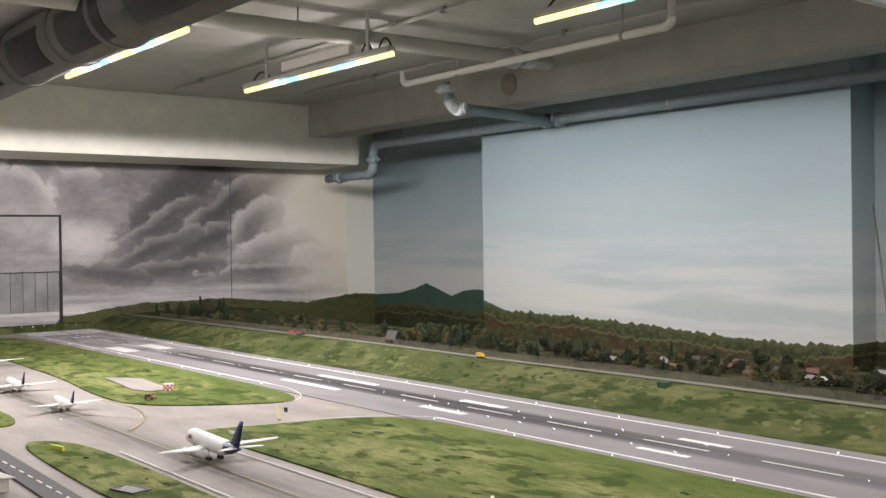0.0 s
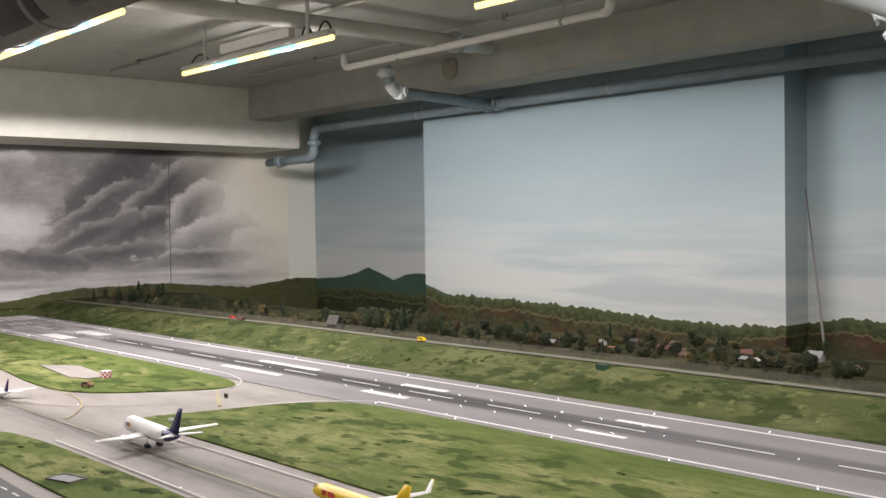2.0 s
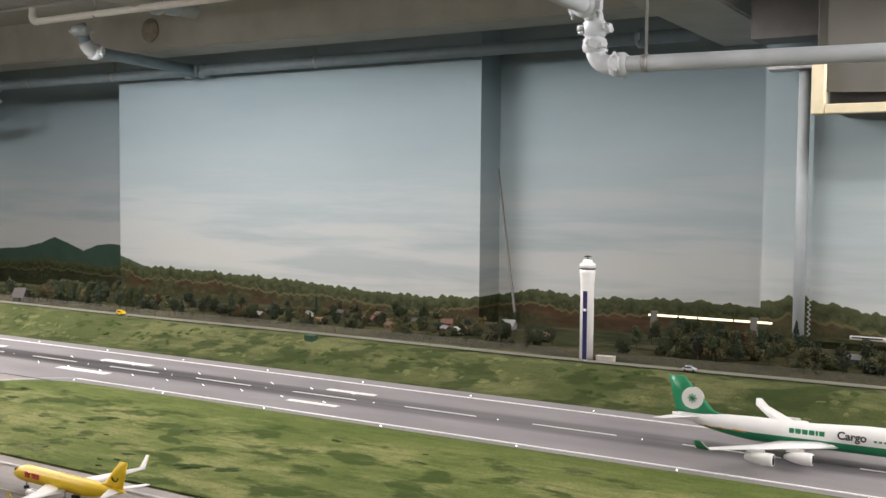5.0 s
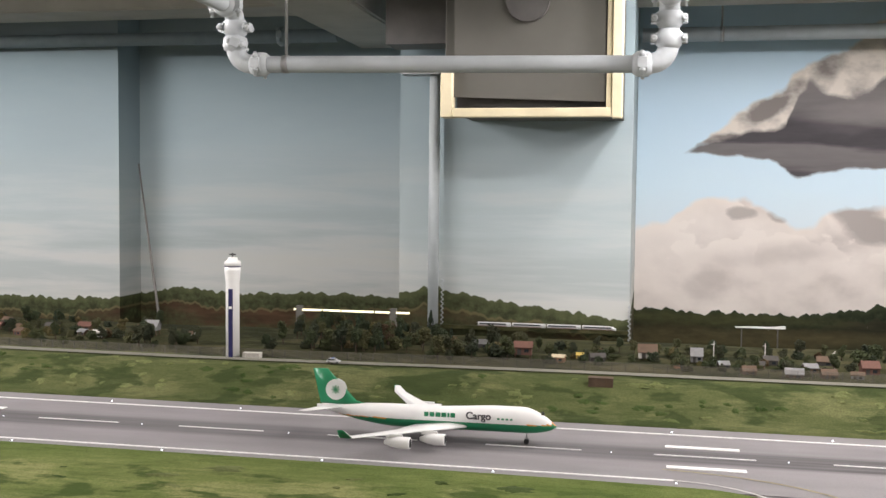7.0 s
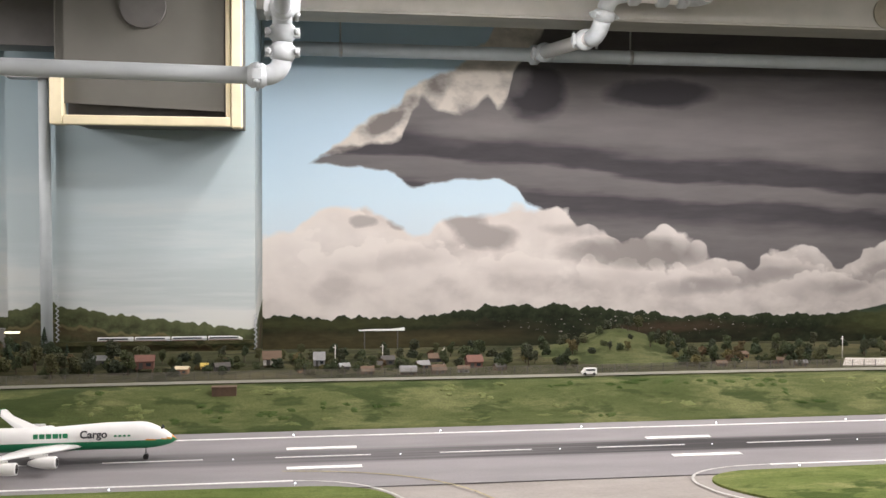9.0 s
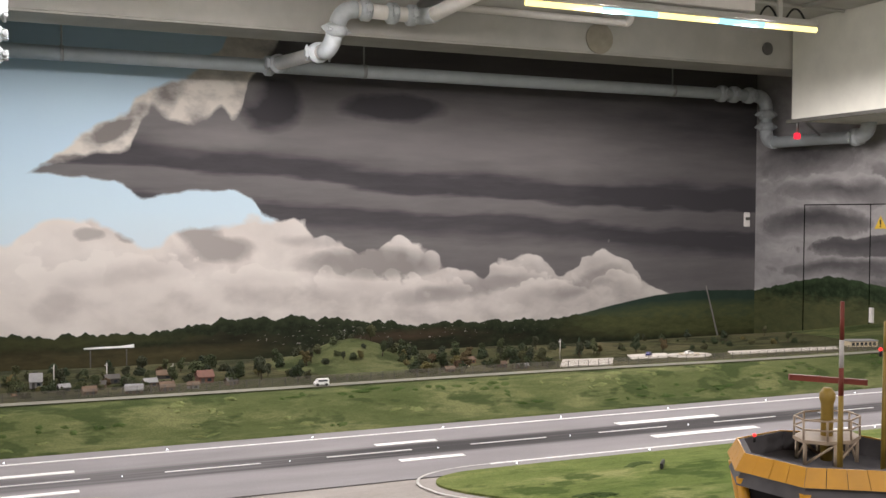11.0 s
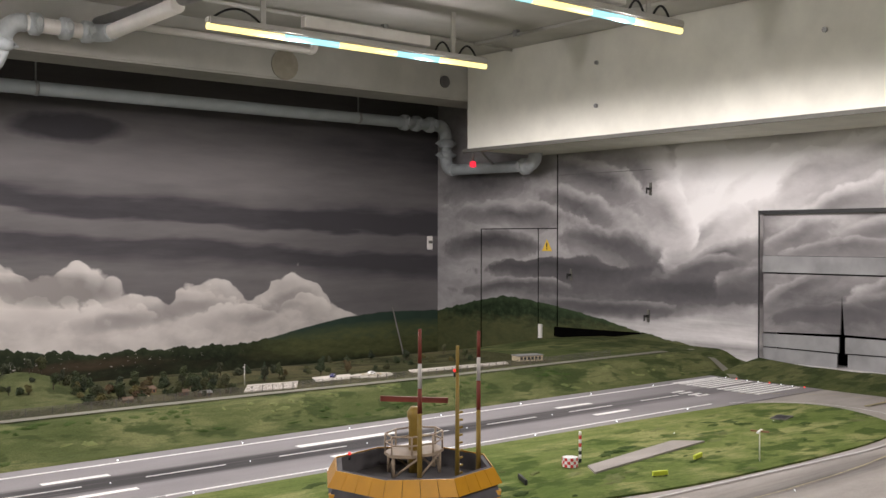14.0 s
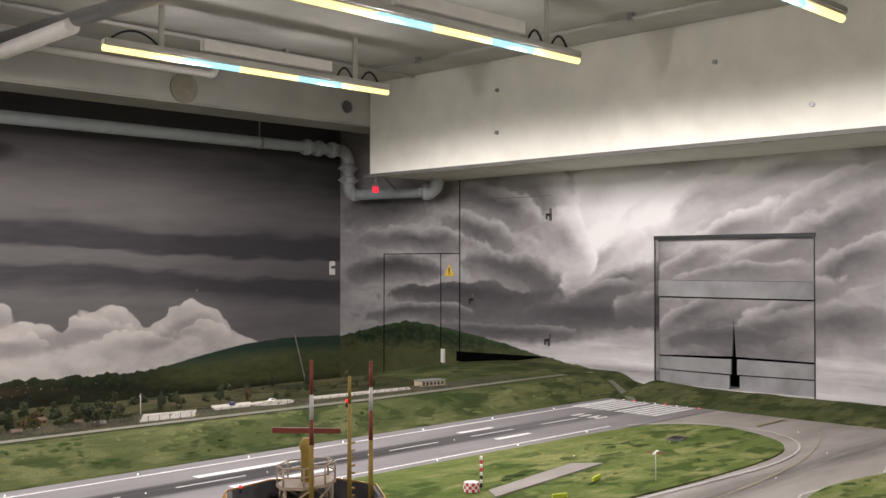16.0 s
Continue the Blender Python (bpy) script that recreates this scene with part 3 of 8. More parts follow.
def mural_storm_side(name, pts, side, base, soft, clouds, horizon, cream=None, haze=(), woods=(0.026, 0.042, 0.019)):
    """Rolling grey storm clouds on an end wall; u runs to the viewer's right along it."""
    mt, nt, b = node_mat(name, 0.8, 0, 0.2)
    n = N(nt)
    co = n.coords()
    s = n.xyz(co)
    y, z = s[1], s[2]
    u = n.math("MULTIPLY", y, side)
    flat = n.combine(u, z, 0.0)
    wa = n.math("SUBTRACT", n.noise(flat, 1.6, 4, 0.5), 0.5)
    wb = n.math("SUBTRACT", n.noise(n.scale(flat, (1, 1, 1), (3, 7, 1)), 1.8, 4, 0.5), 0.5)
    p = n.combine(n.math("MULTIPLY_ADD", wa, 0.22, u), n.math("MULTIPLY_ADD", wb, 0.16, z), 0.0)
    streaks = n.math("SUBTRACT", n.noise(n.scale(p, (1.0, 1.25, 1), (2, 5, 0)), 3.4, 6, 0.62, 0.5), 0.5)
    edge = n.math("MULTIPLY_ADD", lobes(n, n.scale(p, (0.75, 0.9, 1))), 0.42, n.math("MULTIPLY", streaks, 1.5))
    wisp = n.math("SUBTRACT", n.noise(n.scale(p, (0.7, 1.5, 1)), 3.0, 6, 0.58, 0.4), 0.5)
    f = n.blobs(n.math("MULTIPLY_ADD", wisp, 0.30, base), p, soft)
    for rows in clouds:
        f = puffs(n, f, p, edge, rows, 0.16, 0.75)
    f = n.blobs(f, p, haze)
    # level bands of pale sky near the horizon
    band = n.math("MULTIPLY_ADD", n.math("SUBTRACT", n.noise(n.scale(flat, (0.30, 4.5, 1)), 2.2, 5, 0.55, 0.1), 0.5), 0.9, 0.60)
    lowk = n.step(n.math("MULTIPLY_ADD", wa, 0.10, n.curve(u, horizon, 0.0, 1.0)), z, 0.05)
    f = n.math("MULTIPLY_ADD", n.math("SUBTRACT", band, f), n.math("MULTIPLY", lowk, 0.85), f)
    f = n.math("MULTIPLY_ADD", n.math("SUBTRACT", n.noise(n.scale(p, (0.8, 1.3, 1)), 14, 4, 0.65), 0.5), 0.12, f)
    c = n.ramp(f, [(0.12, (0.066, 0.063, 0.068)), (0.28, (0.120, 0.114, 0.119)), (0.42, (0.240, 0.229, 0.232)), (0.57, (0.435, 0.418, 0.42)), (0.74, (0.66, 0.64, 0.64)), (0.88, (0.80, 0.785, 0.785))])
    if cream:
        k = n.math("MULTIPLY", n.step(n.math("MULTIPLY_ADD", n.math("SUBTRACT", z, 0.9), 0.5, u), cream, 1.0), n.math("MULTIPLY_ADD", f, 0.6, 0.45), clamp=True)
        c = n.mix(k, c, (0.86, 0.81, 0.69))
        c = n.mix(n.step(y, 6.62, 0.02), c, (0.78, 0.79, 0.72))
    def slopes(c):
        f2 = n.noise(n.scale(co, (1, 1, 2.5)), 7.0, 5, 0.65)
        k = n.step(n.math("MULTIPLY_ADD", f2, 0.22, n.math("MULTIPLY_ADD", wa, 0.10, 0.06)), z, 0.10)
        return n.mix(n.math("MULTIPLY", k, n.math("MULTIPLY_ADD", f2, 1.2, 0.1, clamp=True)), c, (0.095, 0.100, 0.042))

    m, hc = hill_layers(n, y, z, co, pts, woods, None, None, 0.012)
    paint_finish(n, b, n.mix(m, c, slopes(hc)), co)
    return mt


M_WHITE_PLASTER = plain("white painted plaster", (0.79, 0.775, 0.70), 0.85, vary=0.08, size=6, bump=0.08)
# Darker copy of the white plaster; shade on these two beams is in its colour.
M_BEAM_SHADED = plain("white beam darkened for shade", (0.42, 0.412, 0.38), 0.85, vary=0.1, size=6, bump=0.08)
M_CEILING = plain("grey painted ceiling", (0.51, 0.50, 0.47), 0.9, vary=0.1, size=5, bump=0.1)
M_FLOOR = plain("dark hall floor", (0.12, 0.11, 0.10), 0.6, vary=0.2, size=4)
M_DECK = plain("deck fascia", (0.10, 0.10, 0.11), 0.6, vary=0.15, size=8)
M_PIPE = plain("pale grey painted pipe", (0.41, 0.44, 0.46), 0.4, vary=0.06, size=12)
M_PIPE_BLUE = plain("blue grey painted pipe", (0.42, 0.46, 0.475), 0.5, vary=0.08, size=12)
M_PIPE_SKY = plain("sky blue painted pipe", (0.215, 0.27, 0.30), 0.5, vary=0.1, size=12)
M_WHITE_PIPE = plain("white pipe", (0.80, 0.77, 0.74), 0.4, vary=0.06, size=14)
M_DARK_DUCT = plain("dark steel duct", (0.10, 0.096, 0.093), 0.5, 0.1, vary=0.2, size=9)
M_FITTING = plain("pale grey cast fitting", (0.47, 0.50, 0.52), 0.38, vary=0.1, size=30)
M_STEEL = plain("galvanised steel", (0.38, 0.38, 0.38), 0.4, 0.7, vary=0.15, size=30)
M_BLACK = plain("black rubber", (0.015, 0.015, 0.016), 0.5, vary=0.2, size=40)
M_VOID = plain("black opening", (0.003, 0.003, 0.003), 0.95, vary=0.2, size=10, spec=0.0)
M_PATCH = plain("beam patch", (0.30, 0.275, 0.22), 0.8, vary=0.15, size=20)
M_CREAM = plain("cream painted timber", (0.74, 0.66, 0.46), 0.6, vary=0.08, size=12)
M_GREY_PANEL = plain("grey panel", (0.115, 0.112, 0.10), 0.7, vary=0.08, size=7)
M_RUNWAY = make_tarmac("runway asphalt", (0.222, 0.210, 0.217), True)
M_TAXI = make_concrete_taxiway()
M_ROAD = make_tarmac("service road asphalt", (0.185, 0.18, 0.145), False)
M_LINE = plain("white runway paint", (0.78, 0.77, 0.76), 0.6, vary=0.16, size=60)
M_FADED = plain("faded white taxiway paint", (0.52, 0.51, 0.49), 0.7, vary=0.25, size=40)
M_YLINE = plain("yellow taxi line paint", (0.36, 0.31, 0.17), 0.7, vary=0.35, size=60)
M_LAWN = make_grass("airfield lawn", [(0.040, 0.070, 0.014), (0.098, 0.143, 0.034), (0.185, 0.215, 0.070), (0.34, 0.335, 0.145)], 2.66)
M_BANK = make_grass("rough bank grass", [(0.032, 0.049, 0.015), (0.062, 0.080, 0.027), (0.105, 0.120, 0.046), (0.185, 0.190, 0.085)])
M_MOUND = make_grass("dull mound grass", [(0.030, 0.042, 0.016), (0.058, 0.070, 0.027), (0.085, 0.095, 0.040), (0.125, 0.128, 0.060)])
M_SOIL = make_grass("scrub ground", [(0.018, 0.022, 0.010), (0.038, 0.042, 0.017), (0.064, 0.064, 0.029), (0.115, 0.10, 0.053)])
M_LED_WARM = glow("warm yellow light strip", (1.0, 0.82, 0.32), 1.9)
M_LED_COOL = glow("cool blue light strip", (0.42, 0.87, 1.0), 1.3)
M_DOT = glow("white runway light", (0.9, 0.95, 1.0), 2.0)
M_RED_DOT = glow("red obstruction light", (1.0, 0.035, 0.03), 1.6)
M_MURAL_BOX = mural_blue("blue sky mural panel", [(-6.4, 0.22), (-6.06, 0.175), (-5.7, 0.17), (-4.75, 0.142), (-3.7, 0.088), (-3.2, 0.075), (-2.8, 0.095)],
                         ([(-6.45, 0.27), (-6.38, 0.24), (-6.1, 0.17), (-5.8, 0.1), (-5.5, -0.2), (-2.8, -0.3)], (0.06, 0.10, 0.075)))
M_MURAL_MID = mural_blue("blue sky mural recess", [(-2.8, 0.105), (-2.5, 0.14), (-2.1, 0.12), (-1.74, 0.13), (-1.0, 0.13), (-0.6, 0.14)])
M_MURAL_COL = mural_blue("blue sky mural column", [(-0.7, 0.26), (-0.53, 0.31), (-0.38, 0.305), (-0.05, 0.245), (0.25, 0.21), (0.54, 0.185), (0.6, 0.18)], None, (0.075, 0.052, 0.026))
M_MURAL_REC = mural_blue("blue sky mural corner", [(-9.3, 0.05), (-8.4, 0.1), (-7.6, 0.06), (-6.3, 0.1)],
                         ([(-9.3, 0.17), (-8.8, 0.2), (-8.5, 0.26), (-8.3, 0.325), (-8.1, 0.27), (-7.86, 0.195), (-7.65, 0.26), (-7.48, 0.28), (-7.25, 0.27), (-7.1, 0.22), (-6.3, 0.1)], (0.045, 0.085, 0.06)), (0.035, 0.040, 0.02))
M_MURAL_STORM = mural_storm_back()
STORM_FAN = [(-2.32, 1.06, 0.53, 0.19, 28, 0.65, 0.29), (-2.86, 1.32, 0.78, 0.16, 20, 0.83, 0.43), (-2.6, 1.41, 0.5, 0.1, 10, 0.85, 0.45), (-2.26, 0.8, 0.38, 0.16, 20, 0.59, 0.25), (-3.25, 1.2, 0.49, 0.16, 29, 0.94, 0.43),
             (-2.29, 0.47, 0.35, 0.18, 8, 0.53, 0.23), (-3.69, 0.95, 0.39, 0.14, 33, 0.87, 0.41), (-3.83, 0.7, 0.52, 0.12, 21, 0.55, 0.19), (-4.01, 1.3, 0.31, 0.26, 9, 0.94, 0.55)]
STORM_ROLLS = [(-6.26, 1.31, 0.62, 0.19, 0, 0.53, 0.27), (-4.58, 1.25, 0.5, 0.35, -42, 0.89, 0.39), (-4.97, 1.28, 0.59, 0.18, -20, 0.69, 0.27), (-5.14, 1.07, 0.56, 0.16, -15, 0.63, 0.26), (-4.52, 0.71, 0.38, 0.16, -30, 0.58, 0.21),
               (-4.85, 0.79, 0.68, 0.19, -10, 0.61, 0.19), (-5.84, 1.02, 0.82, 0.14, -4, 0.65, 0.26), (-6.12, 0.78, 0.73, 0.14, 0, 0.53, 0.15), (-4.11, 0.47, 0.69, 0.12, -1, 0.33, 0.10), (-5.27, 0.59, 1.05, 0.11, 1, 0.29, 0.10),
               (-5.91, 0.43, 0.88, 0.08, 2, 0.55, 0.23), (-4.85, 0.31, 0.79, 0.09, 0, 0.45, 0.17)]
STORM_KNOT = [(-3.95, 0.86, 0.50, 0.15, 32, 0.74, 0.38), (-4.28, 0.98, 0.34, 0.22, -52, 0.80, 0.42), (-3.45, 0.62, 0.55, 0.11, 18, 0.52, 0.24), (-3.02, 1.02, 0.55, 0.12, 25, 0.76, 0.40), (-2.70, 0.62, 0.45, 0.12, 12, 0.52, 0.28),
              (-4.02, 0.60, 0.42, 0.10, 12, 0.44, 0.20), (-3.7, 1.20, 0.34, 0.12, 40, 0.90, 0.56), (-2.35, 1.28, 0.50, 0.11, 24, 0.70, 0.40)]
M_MURAL_RIGHT = mural_storm_side("storm mural end wall", [(-4, -0.5), (3.2, -0.3), (3.56, 0.03), (4.02, 0.10), (4.47, 0.165), (5.03, 0.265), (5.5, 0.335), (5.98, 0.373), (6.4, 0.30), (6.85, 0.2)], -1, 0.50,
    [(-3.95, 1.15, 0.9, 0.6, 10, 0.22), (-4.85, 0.45, 1.3, 0.24, 0, -0.26), (-3.83, 0.55, 0.6, 0.22, 15, -0.18), (-2.2, 0.9, 0.5, 0.5, 0, -0.08), (-3.0, 1.35, 0.9, 0.25, 15, 0.16), (-6.4, 1.4, 0.5, 0.3, 0, -0.04), (-5.9, 0.95, 0.7, 0.5, 0, 0.07)], [STORM_FAN, STORM_ROLLS, STORM_KNOT],
    [(-6.9, 0.22), (-5.2, 0.25), (-4.6, 0.24), (-4.1, 0.30), (-3.5, 0.30), (-2.4, 0.28), (-1.5, 0.28)], haze=[(-3.85, 1.28, 0.55, 0.45, 0, 0.22), (-3.95, 0.88, 0.45, 0.28, 0, 0.12), (-2.7, 1.42, 1.3, 0.30, 8, 0.14), (-3.5, 1.02, 0.45, 0.28, 25, 0.14)])
STORM_SWEEP = [(3.47, 1.34, 0.34, 0.27, 24, 0.70, 0.42), (2.99, 1.33, 0.39, 0.22, -36, 0.74, 0.48), (4.64, 1.36, 1.05, 0.26, 34, 0.40, 0.20), (5.64, 1.42, 0.84, 0.27, 41, 0.52, 0.30), (4.38, 0.98, 0.82, 0.2, 33, 0.54, 0.26),
               (5.09, 1.16, 0.81, 0.24, 35, 0.56, 0.23), (4.88, 0.8, 0.8, 0.21, 22, 0.54, 0.24), (4.26, 0.7, 0.68, 0.16, 23, 0.52, 0.23)]
STORM_HEADS = [(5.49, 0.98, 0.47, 0.32, 36, 0.74, 0.38), (5.76, 0.67, 0.78, 0.28, 7, 0.80, 0.46), (6.35, 0.58, 0.55, 0.26, -1, 0.82, 0.55), (4.44, 0.51, 0.77, 0.15, 8, 0.50, 0.27), (5.48, 0.47, 0.76, 0.12, 1, 0.66, 0.38),
               (3.84, 0.48, 0.59, 0.12, -7, 0.40, 0.26), (3.2, 1.52, 0.26, 0.14, -18, 0.62, 0.40)]
M_MURAL_LEFT = mural_storm_side("storm mural far end wall", [(-4, -0.5), (2.9, -0.3), (3.34, 0.115), (4.13, 0.21), (5.07, 0.215), (6.05, 0.12), (6.66, 0.19), (7.05, 0.18)], 1, 0.45,
    [(3.57, 0.82, 0.4, 0.25, 0, 0.26), (4.9, 1.2, 0.9, 0.4, 30, -0.12), (6.3, 1.1, 1.0, 0.9, 30, 0.52), (3.1, 1.1, 0.5, 0.5, 0, 0.10)], [STORM_SWEEP, STORM_HEADS],
    [(1.0, 0.3), (3.0, 0.32), (4.0, 0.34), (5.0, 0.36), (6.0, 0.34), (7.05, 0.3)], 5.9, woods=(0.050, 0.056, 0.026))

# ---- the hall ----
XL, XR, YB, YF = -9.3, 6.65, 6.85, -4.2


def wall(name, x0, x1, y0, y1, z0, z1, mt, label):
    bm = bmesh.new()
    bm_box(bm, x0, x1, y0, y1, z0, z1)
    return setting(name, bm, mt, label, "wall")


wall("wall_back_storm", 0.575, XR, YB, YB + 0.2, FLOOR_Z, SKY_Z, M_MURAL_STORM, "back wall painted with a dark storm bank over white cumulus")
wall("wall_back_column", -0.40, 0.575, 5.2, YB + 0.2, FLOOR_Z, SKY_Z, M_MURAL_COL, "wide column painted with pale blue sky and hills")
wall("wall_back_chase", -0.66, -0.40, 5.3, YB + 0.2, FLOOR_Z, SKY_Z, M_MURAL_COL, "narrow pipe chase painted with pale sky")
wall("wall_back_recess", -2.80, -0.66, 6.47, YB + 0.2, FLOOR_Z, SKY_Z, M_MURAL_MID, "recessed back wall painted with blue sky and brown fields")
wall("wall_back_panel", -6.39, -2.80, 6.18, YB + 0.2, FLOOR_Z, SKY_Z, M_MURAL_BOX, "proud wall panel painted with pale blue sky and woods")
wall("wall_back_corner", XL, -6.39, YB + 0.15, YB + 0.35, FLOOR_Z, SKY_Z, M_MURAL_REC, "recessed corner wall painted with blue sky and twin peaks")
wall("wall_left", XL - 0.2, XL, YF, YB + 0.35, FLOOR_Z, SKY_Z, M_MURAL_LEFT, "end wall painted with brown-grey storm clouds")
wall("wall_front", XL - 0.2, XR + 0.2, YF - 0.2, YF, FLOOR_Z, SKY_Z, M_WHITE_PLASTER, "plain painted wall behind the walkway")

# the end wall with its fly-through hatch
HY0, HY1, HZ0, HZ1 = 2.46, 3.55, 0.05, 1.01
bm = bmesh.new()
bm_box(bm, XR, XR + 0.2, YF, HY0, FLOOR_Z, SKY_Z)
bm_box(bm, XR, XR + 0.2, HY1, YB + 0.2, FLOOR_Z, SKY_Z)
bm_box(bm, XR, XR + 0.2, HY0, HY1, FLOOR_Z, HZ0)
bm_box(bm, XR, XR + 0.2, HY0, HY1, HZ1, SKY_Z)
setting("wall_right", bm, M_MURAL_RIGHT, "end wall painted with rolling grey storm clouds", "wall")
# Unseen black sheet, added so that the hatch slot stays dark.
bm = bmesh.new()
bm_box(bm, XR + 0.6, XR + 0.62, HY0 - 0.4, HY1 + 0.4, HZ0 - 0.3, HZ1 + 0.3)
setting("wall_behind_hatch", bm, M_VOID, "black backing sheet added behind the hatch", "wall")
bm = bmesh.new()
bm_box(bm, XL - 0.2, XR + 0.2, YF - 0.2, YB + 0.2, FLOOR_Z - 0.1, FLOOR_Z)
setting("floor", bm, M_FLOOR, "dark hall floor under the layout", "floor")
bm = bmesh.new()
bm_box(bm, XL - 0.2, XR + 0.2, YF - 0.2, YB + 0.35, SKY_Z, SKY_Z + 0.15)
setting("ceiling", bm, M_CEILING, "grey painted concrete ceiling", "ceiling")


def beam(name, x0, x1, y0, y1, z0, label, mt=None):
    bm = bmesh.new()
    bm_box(bm, x0, x1, y0, y1, z0, SKY_Z)
    bmesh.ops.bevel(bm, geom=bm.edges[:], offset=0.012, segments=2, affect="EDGES")
    return setting(name, bm, mt or M_WHITE_PLASTER, label, "beam")


beam("beam_right", 5.876, XR, YF, 5.568, 1.505, "deep white concrete beam along the end wall")
beam("beam_left", XL, -8.4, YF, 6.2, 1.61, "deep white concrete beam along the far end wall")
beam("beam_back", -8.398, XR, 5.57, 5.92, 1.875, "white concrete beam before the mural wall", M_BEAM_SHADED)
beam("beam_cross", -1.22, -0.80, YF, 6.47, 1.75, "broad white concrete cross beam", M_BEAM_SHADED)
bm = bmesh.new()
bm_box(bm, -0.72, -0.58, 1.5, 5.57, 1.84, 1.95)
setting("cable_trunking", bm, M_CEILING, "grey cable trunking under the ceiling", "trunking")

# ---- the layout's ground ----
def bank(x, y):
    """Height of the land: airfield, grass bank, road terrace, scrub behind."""
    s = 0.02 * math.sin(x * 0.9) + 0.012 * math.sin(x * 2.3 + 1)
    foot, crest = 3.575 + 0.5 * s, 3.90 + s
    t = min(1.0, max(0.0, (y - foot) / (crest - foot)))
    h = 0.1 * (t * t * (3 - 2 * t))
    if y > crest:
        h += 0.008 * noise.noise(Vector((x * 1.7, y * 2.5, 1))) * min(1, (y - crest - 0.14) / 0.2 if y > crest + 0.14 else 0)
    h += 0.012 * t * (1 - t) * 4 * noise.noise(Vector((x * 3.0, y * 4.0, 5)))
    if y > 4.9:
        h -= 0.36 * min(1, (y - 4.9) / 1.3) ** 1.2
    h += 0.115 * math.exp(-((x - 2.32) / 0.26) ** 2 - ((y - 4.62) / 0.22) ** 2)
    h += 0.035 * math.exp(-((x - 6.1) / 0.5) ** 2 - ((y - 4.7) / 0.4) ** 2)
    h += 0.05 * math.exp(-((x + 8.4) / 1.0) ** 2 - ((y - 4.8) / 0.5) ** 2)
    return h


def grid_land(name, xs, ys, mts, pick, label):
    bm = bmesh.new()
    vs = [[bm.verts.new((x, y, bank(x, y) + (0.004 if y > ys[0] + 1e-6 else -0.01))) for y in ys] for x in xs]
    for i in range(len(xs) - 1):
        for j in range(len(ys) - 1):
            f = bm.faces.new((vs[i][j], vs[i + 1][j], vs[i + 1][j + 1], vs[i][j + 1]))
            f.smooth = True
            f.material_index = pick((xs[i] + xs[i + 1]) / 2, (ys[j] + ys[j + 1]) / 2)
    return setting(name, bm, mts, label, "ground")


xs = [XL + (XR - XL) * i / 320 for i in range(321)]
ys = [3.555, 3.57] + [3.59 + 0.035 * i for i in range(46)] + [5.25 + 0.2 * i for i in range(8)] + [YB, YB + 0.15]
land = grid_land("ground_bank", xs, ys, [M_BANK, M_SOIL, M_MOUND], lambda x, y: 0 if y < 4.06 or x > 5.3 else 2 if math.hypot((x - 2.32) / 0.42, (y - 4.58) / 0.36) < 1 else 1, "rough green model grass bank with scrub land behind")
bm = bmesh.new()
bm_box(bm, XL, XR, 0.12, 3.60, -0.06, -0.004)
setting("ground_taxiways", bm, M_TAXI, "pale concrete taxiways stained by rubber", "taxiway")
bm = bmesh.new()
bm_box(bm, XL, XR, 0.06, 0.118, FLOOR_Z, 0.02)
setting("deck_fascia", bm, M_DECK, "dark fascia board along the layout's edge", "fascia")
bm = bmesh.new()
bm_slab(bm, [(XL, 2.80), (6.12, 2.80), (6.12, 3.556), (XL, 3.556)], -0.003, 0.0)
setting("runway", bm, M_RUNWAY, "grey asphalt runway with dark rubber streaks", "runway")
bm = bmesh.new()
pts = [(XL + 0.1 + i * 0.2, 0) for i in range(78)]
bm_ribbon(bm, [(x, 3.975 + 0.02 * math.sin(x * 0.9) + 0.012 * math.sin(x * 2.3 + 1)) for x, _ in pts], 0.066, 0.09, 0.109)
setting("service_road", bm, M_ROAD, "narrow grey service road on top of the bank", "road")
bm = bmesh.new()
bm_ribbon(bm, [(6.12, 3.38), (6.3, 3.55), (6.42, 3.75), (6.45, 3.95)], 0.05, 0.0, 0.03)
for v in bm.verts:
    if v.co.z > 0.01:
        v.co.z = bank(v.co.x, v.co.y) + 0.008
    else:
        v.co.z = -0.02
setting("bank_path", bm, M_ROAD, "narrow grey path down the grass bank", "path")

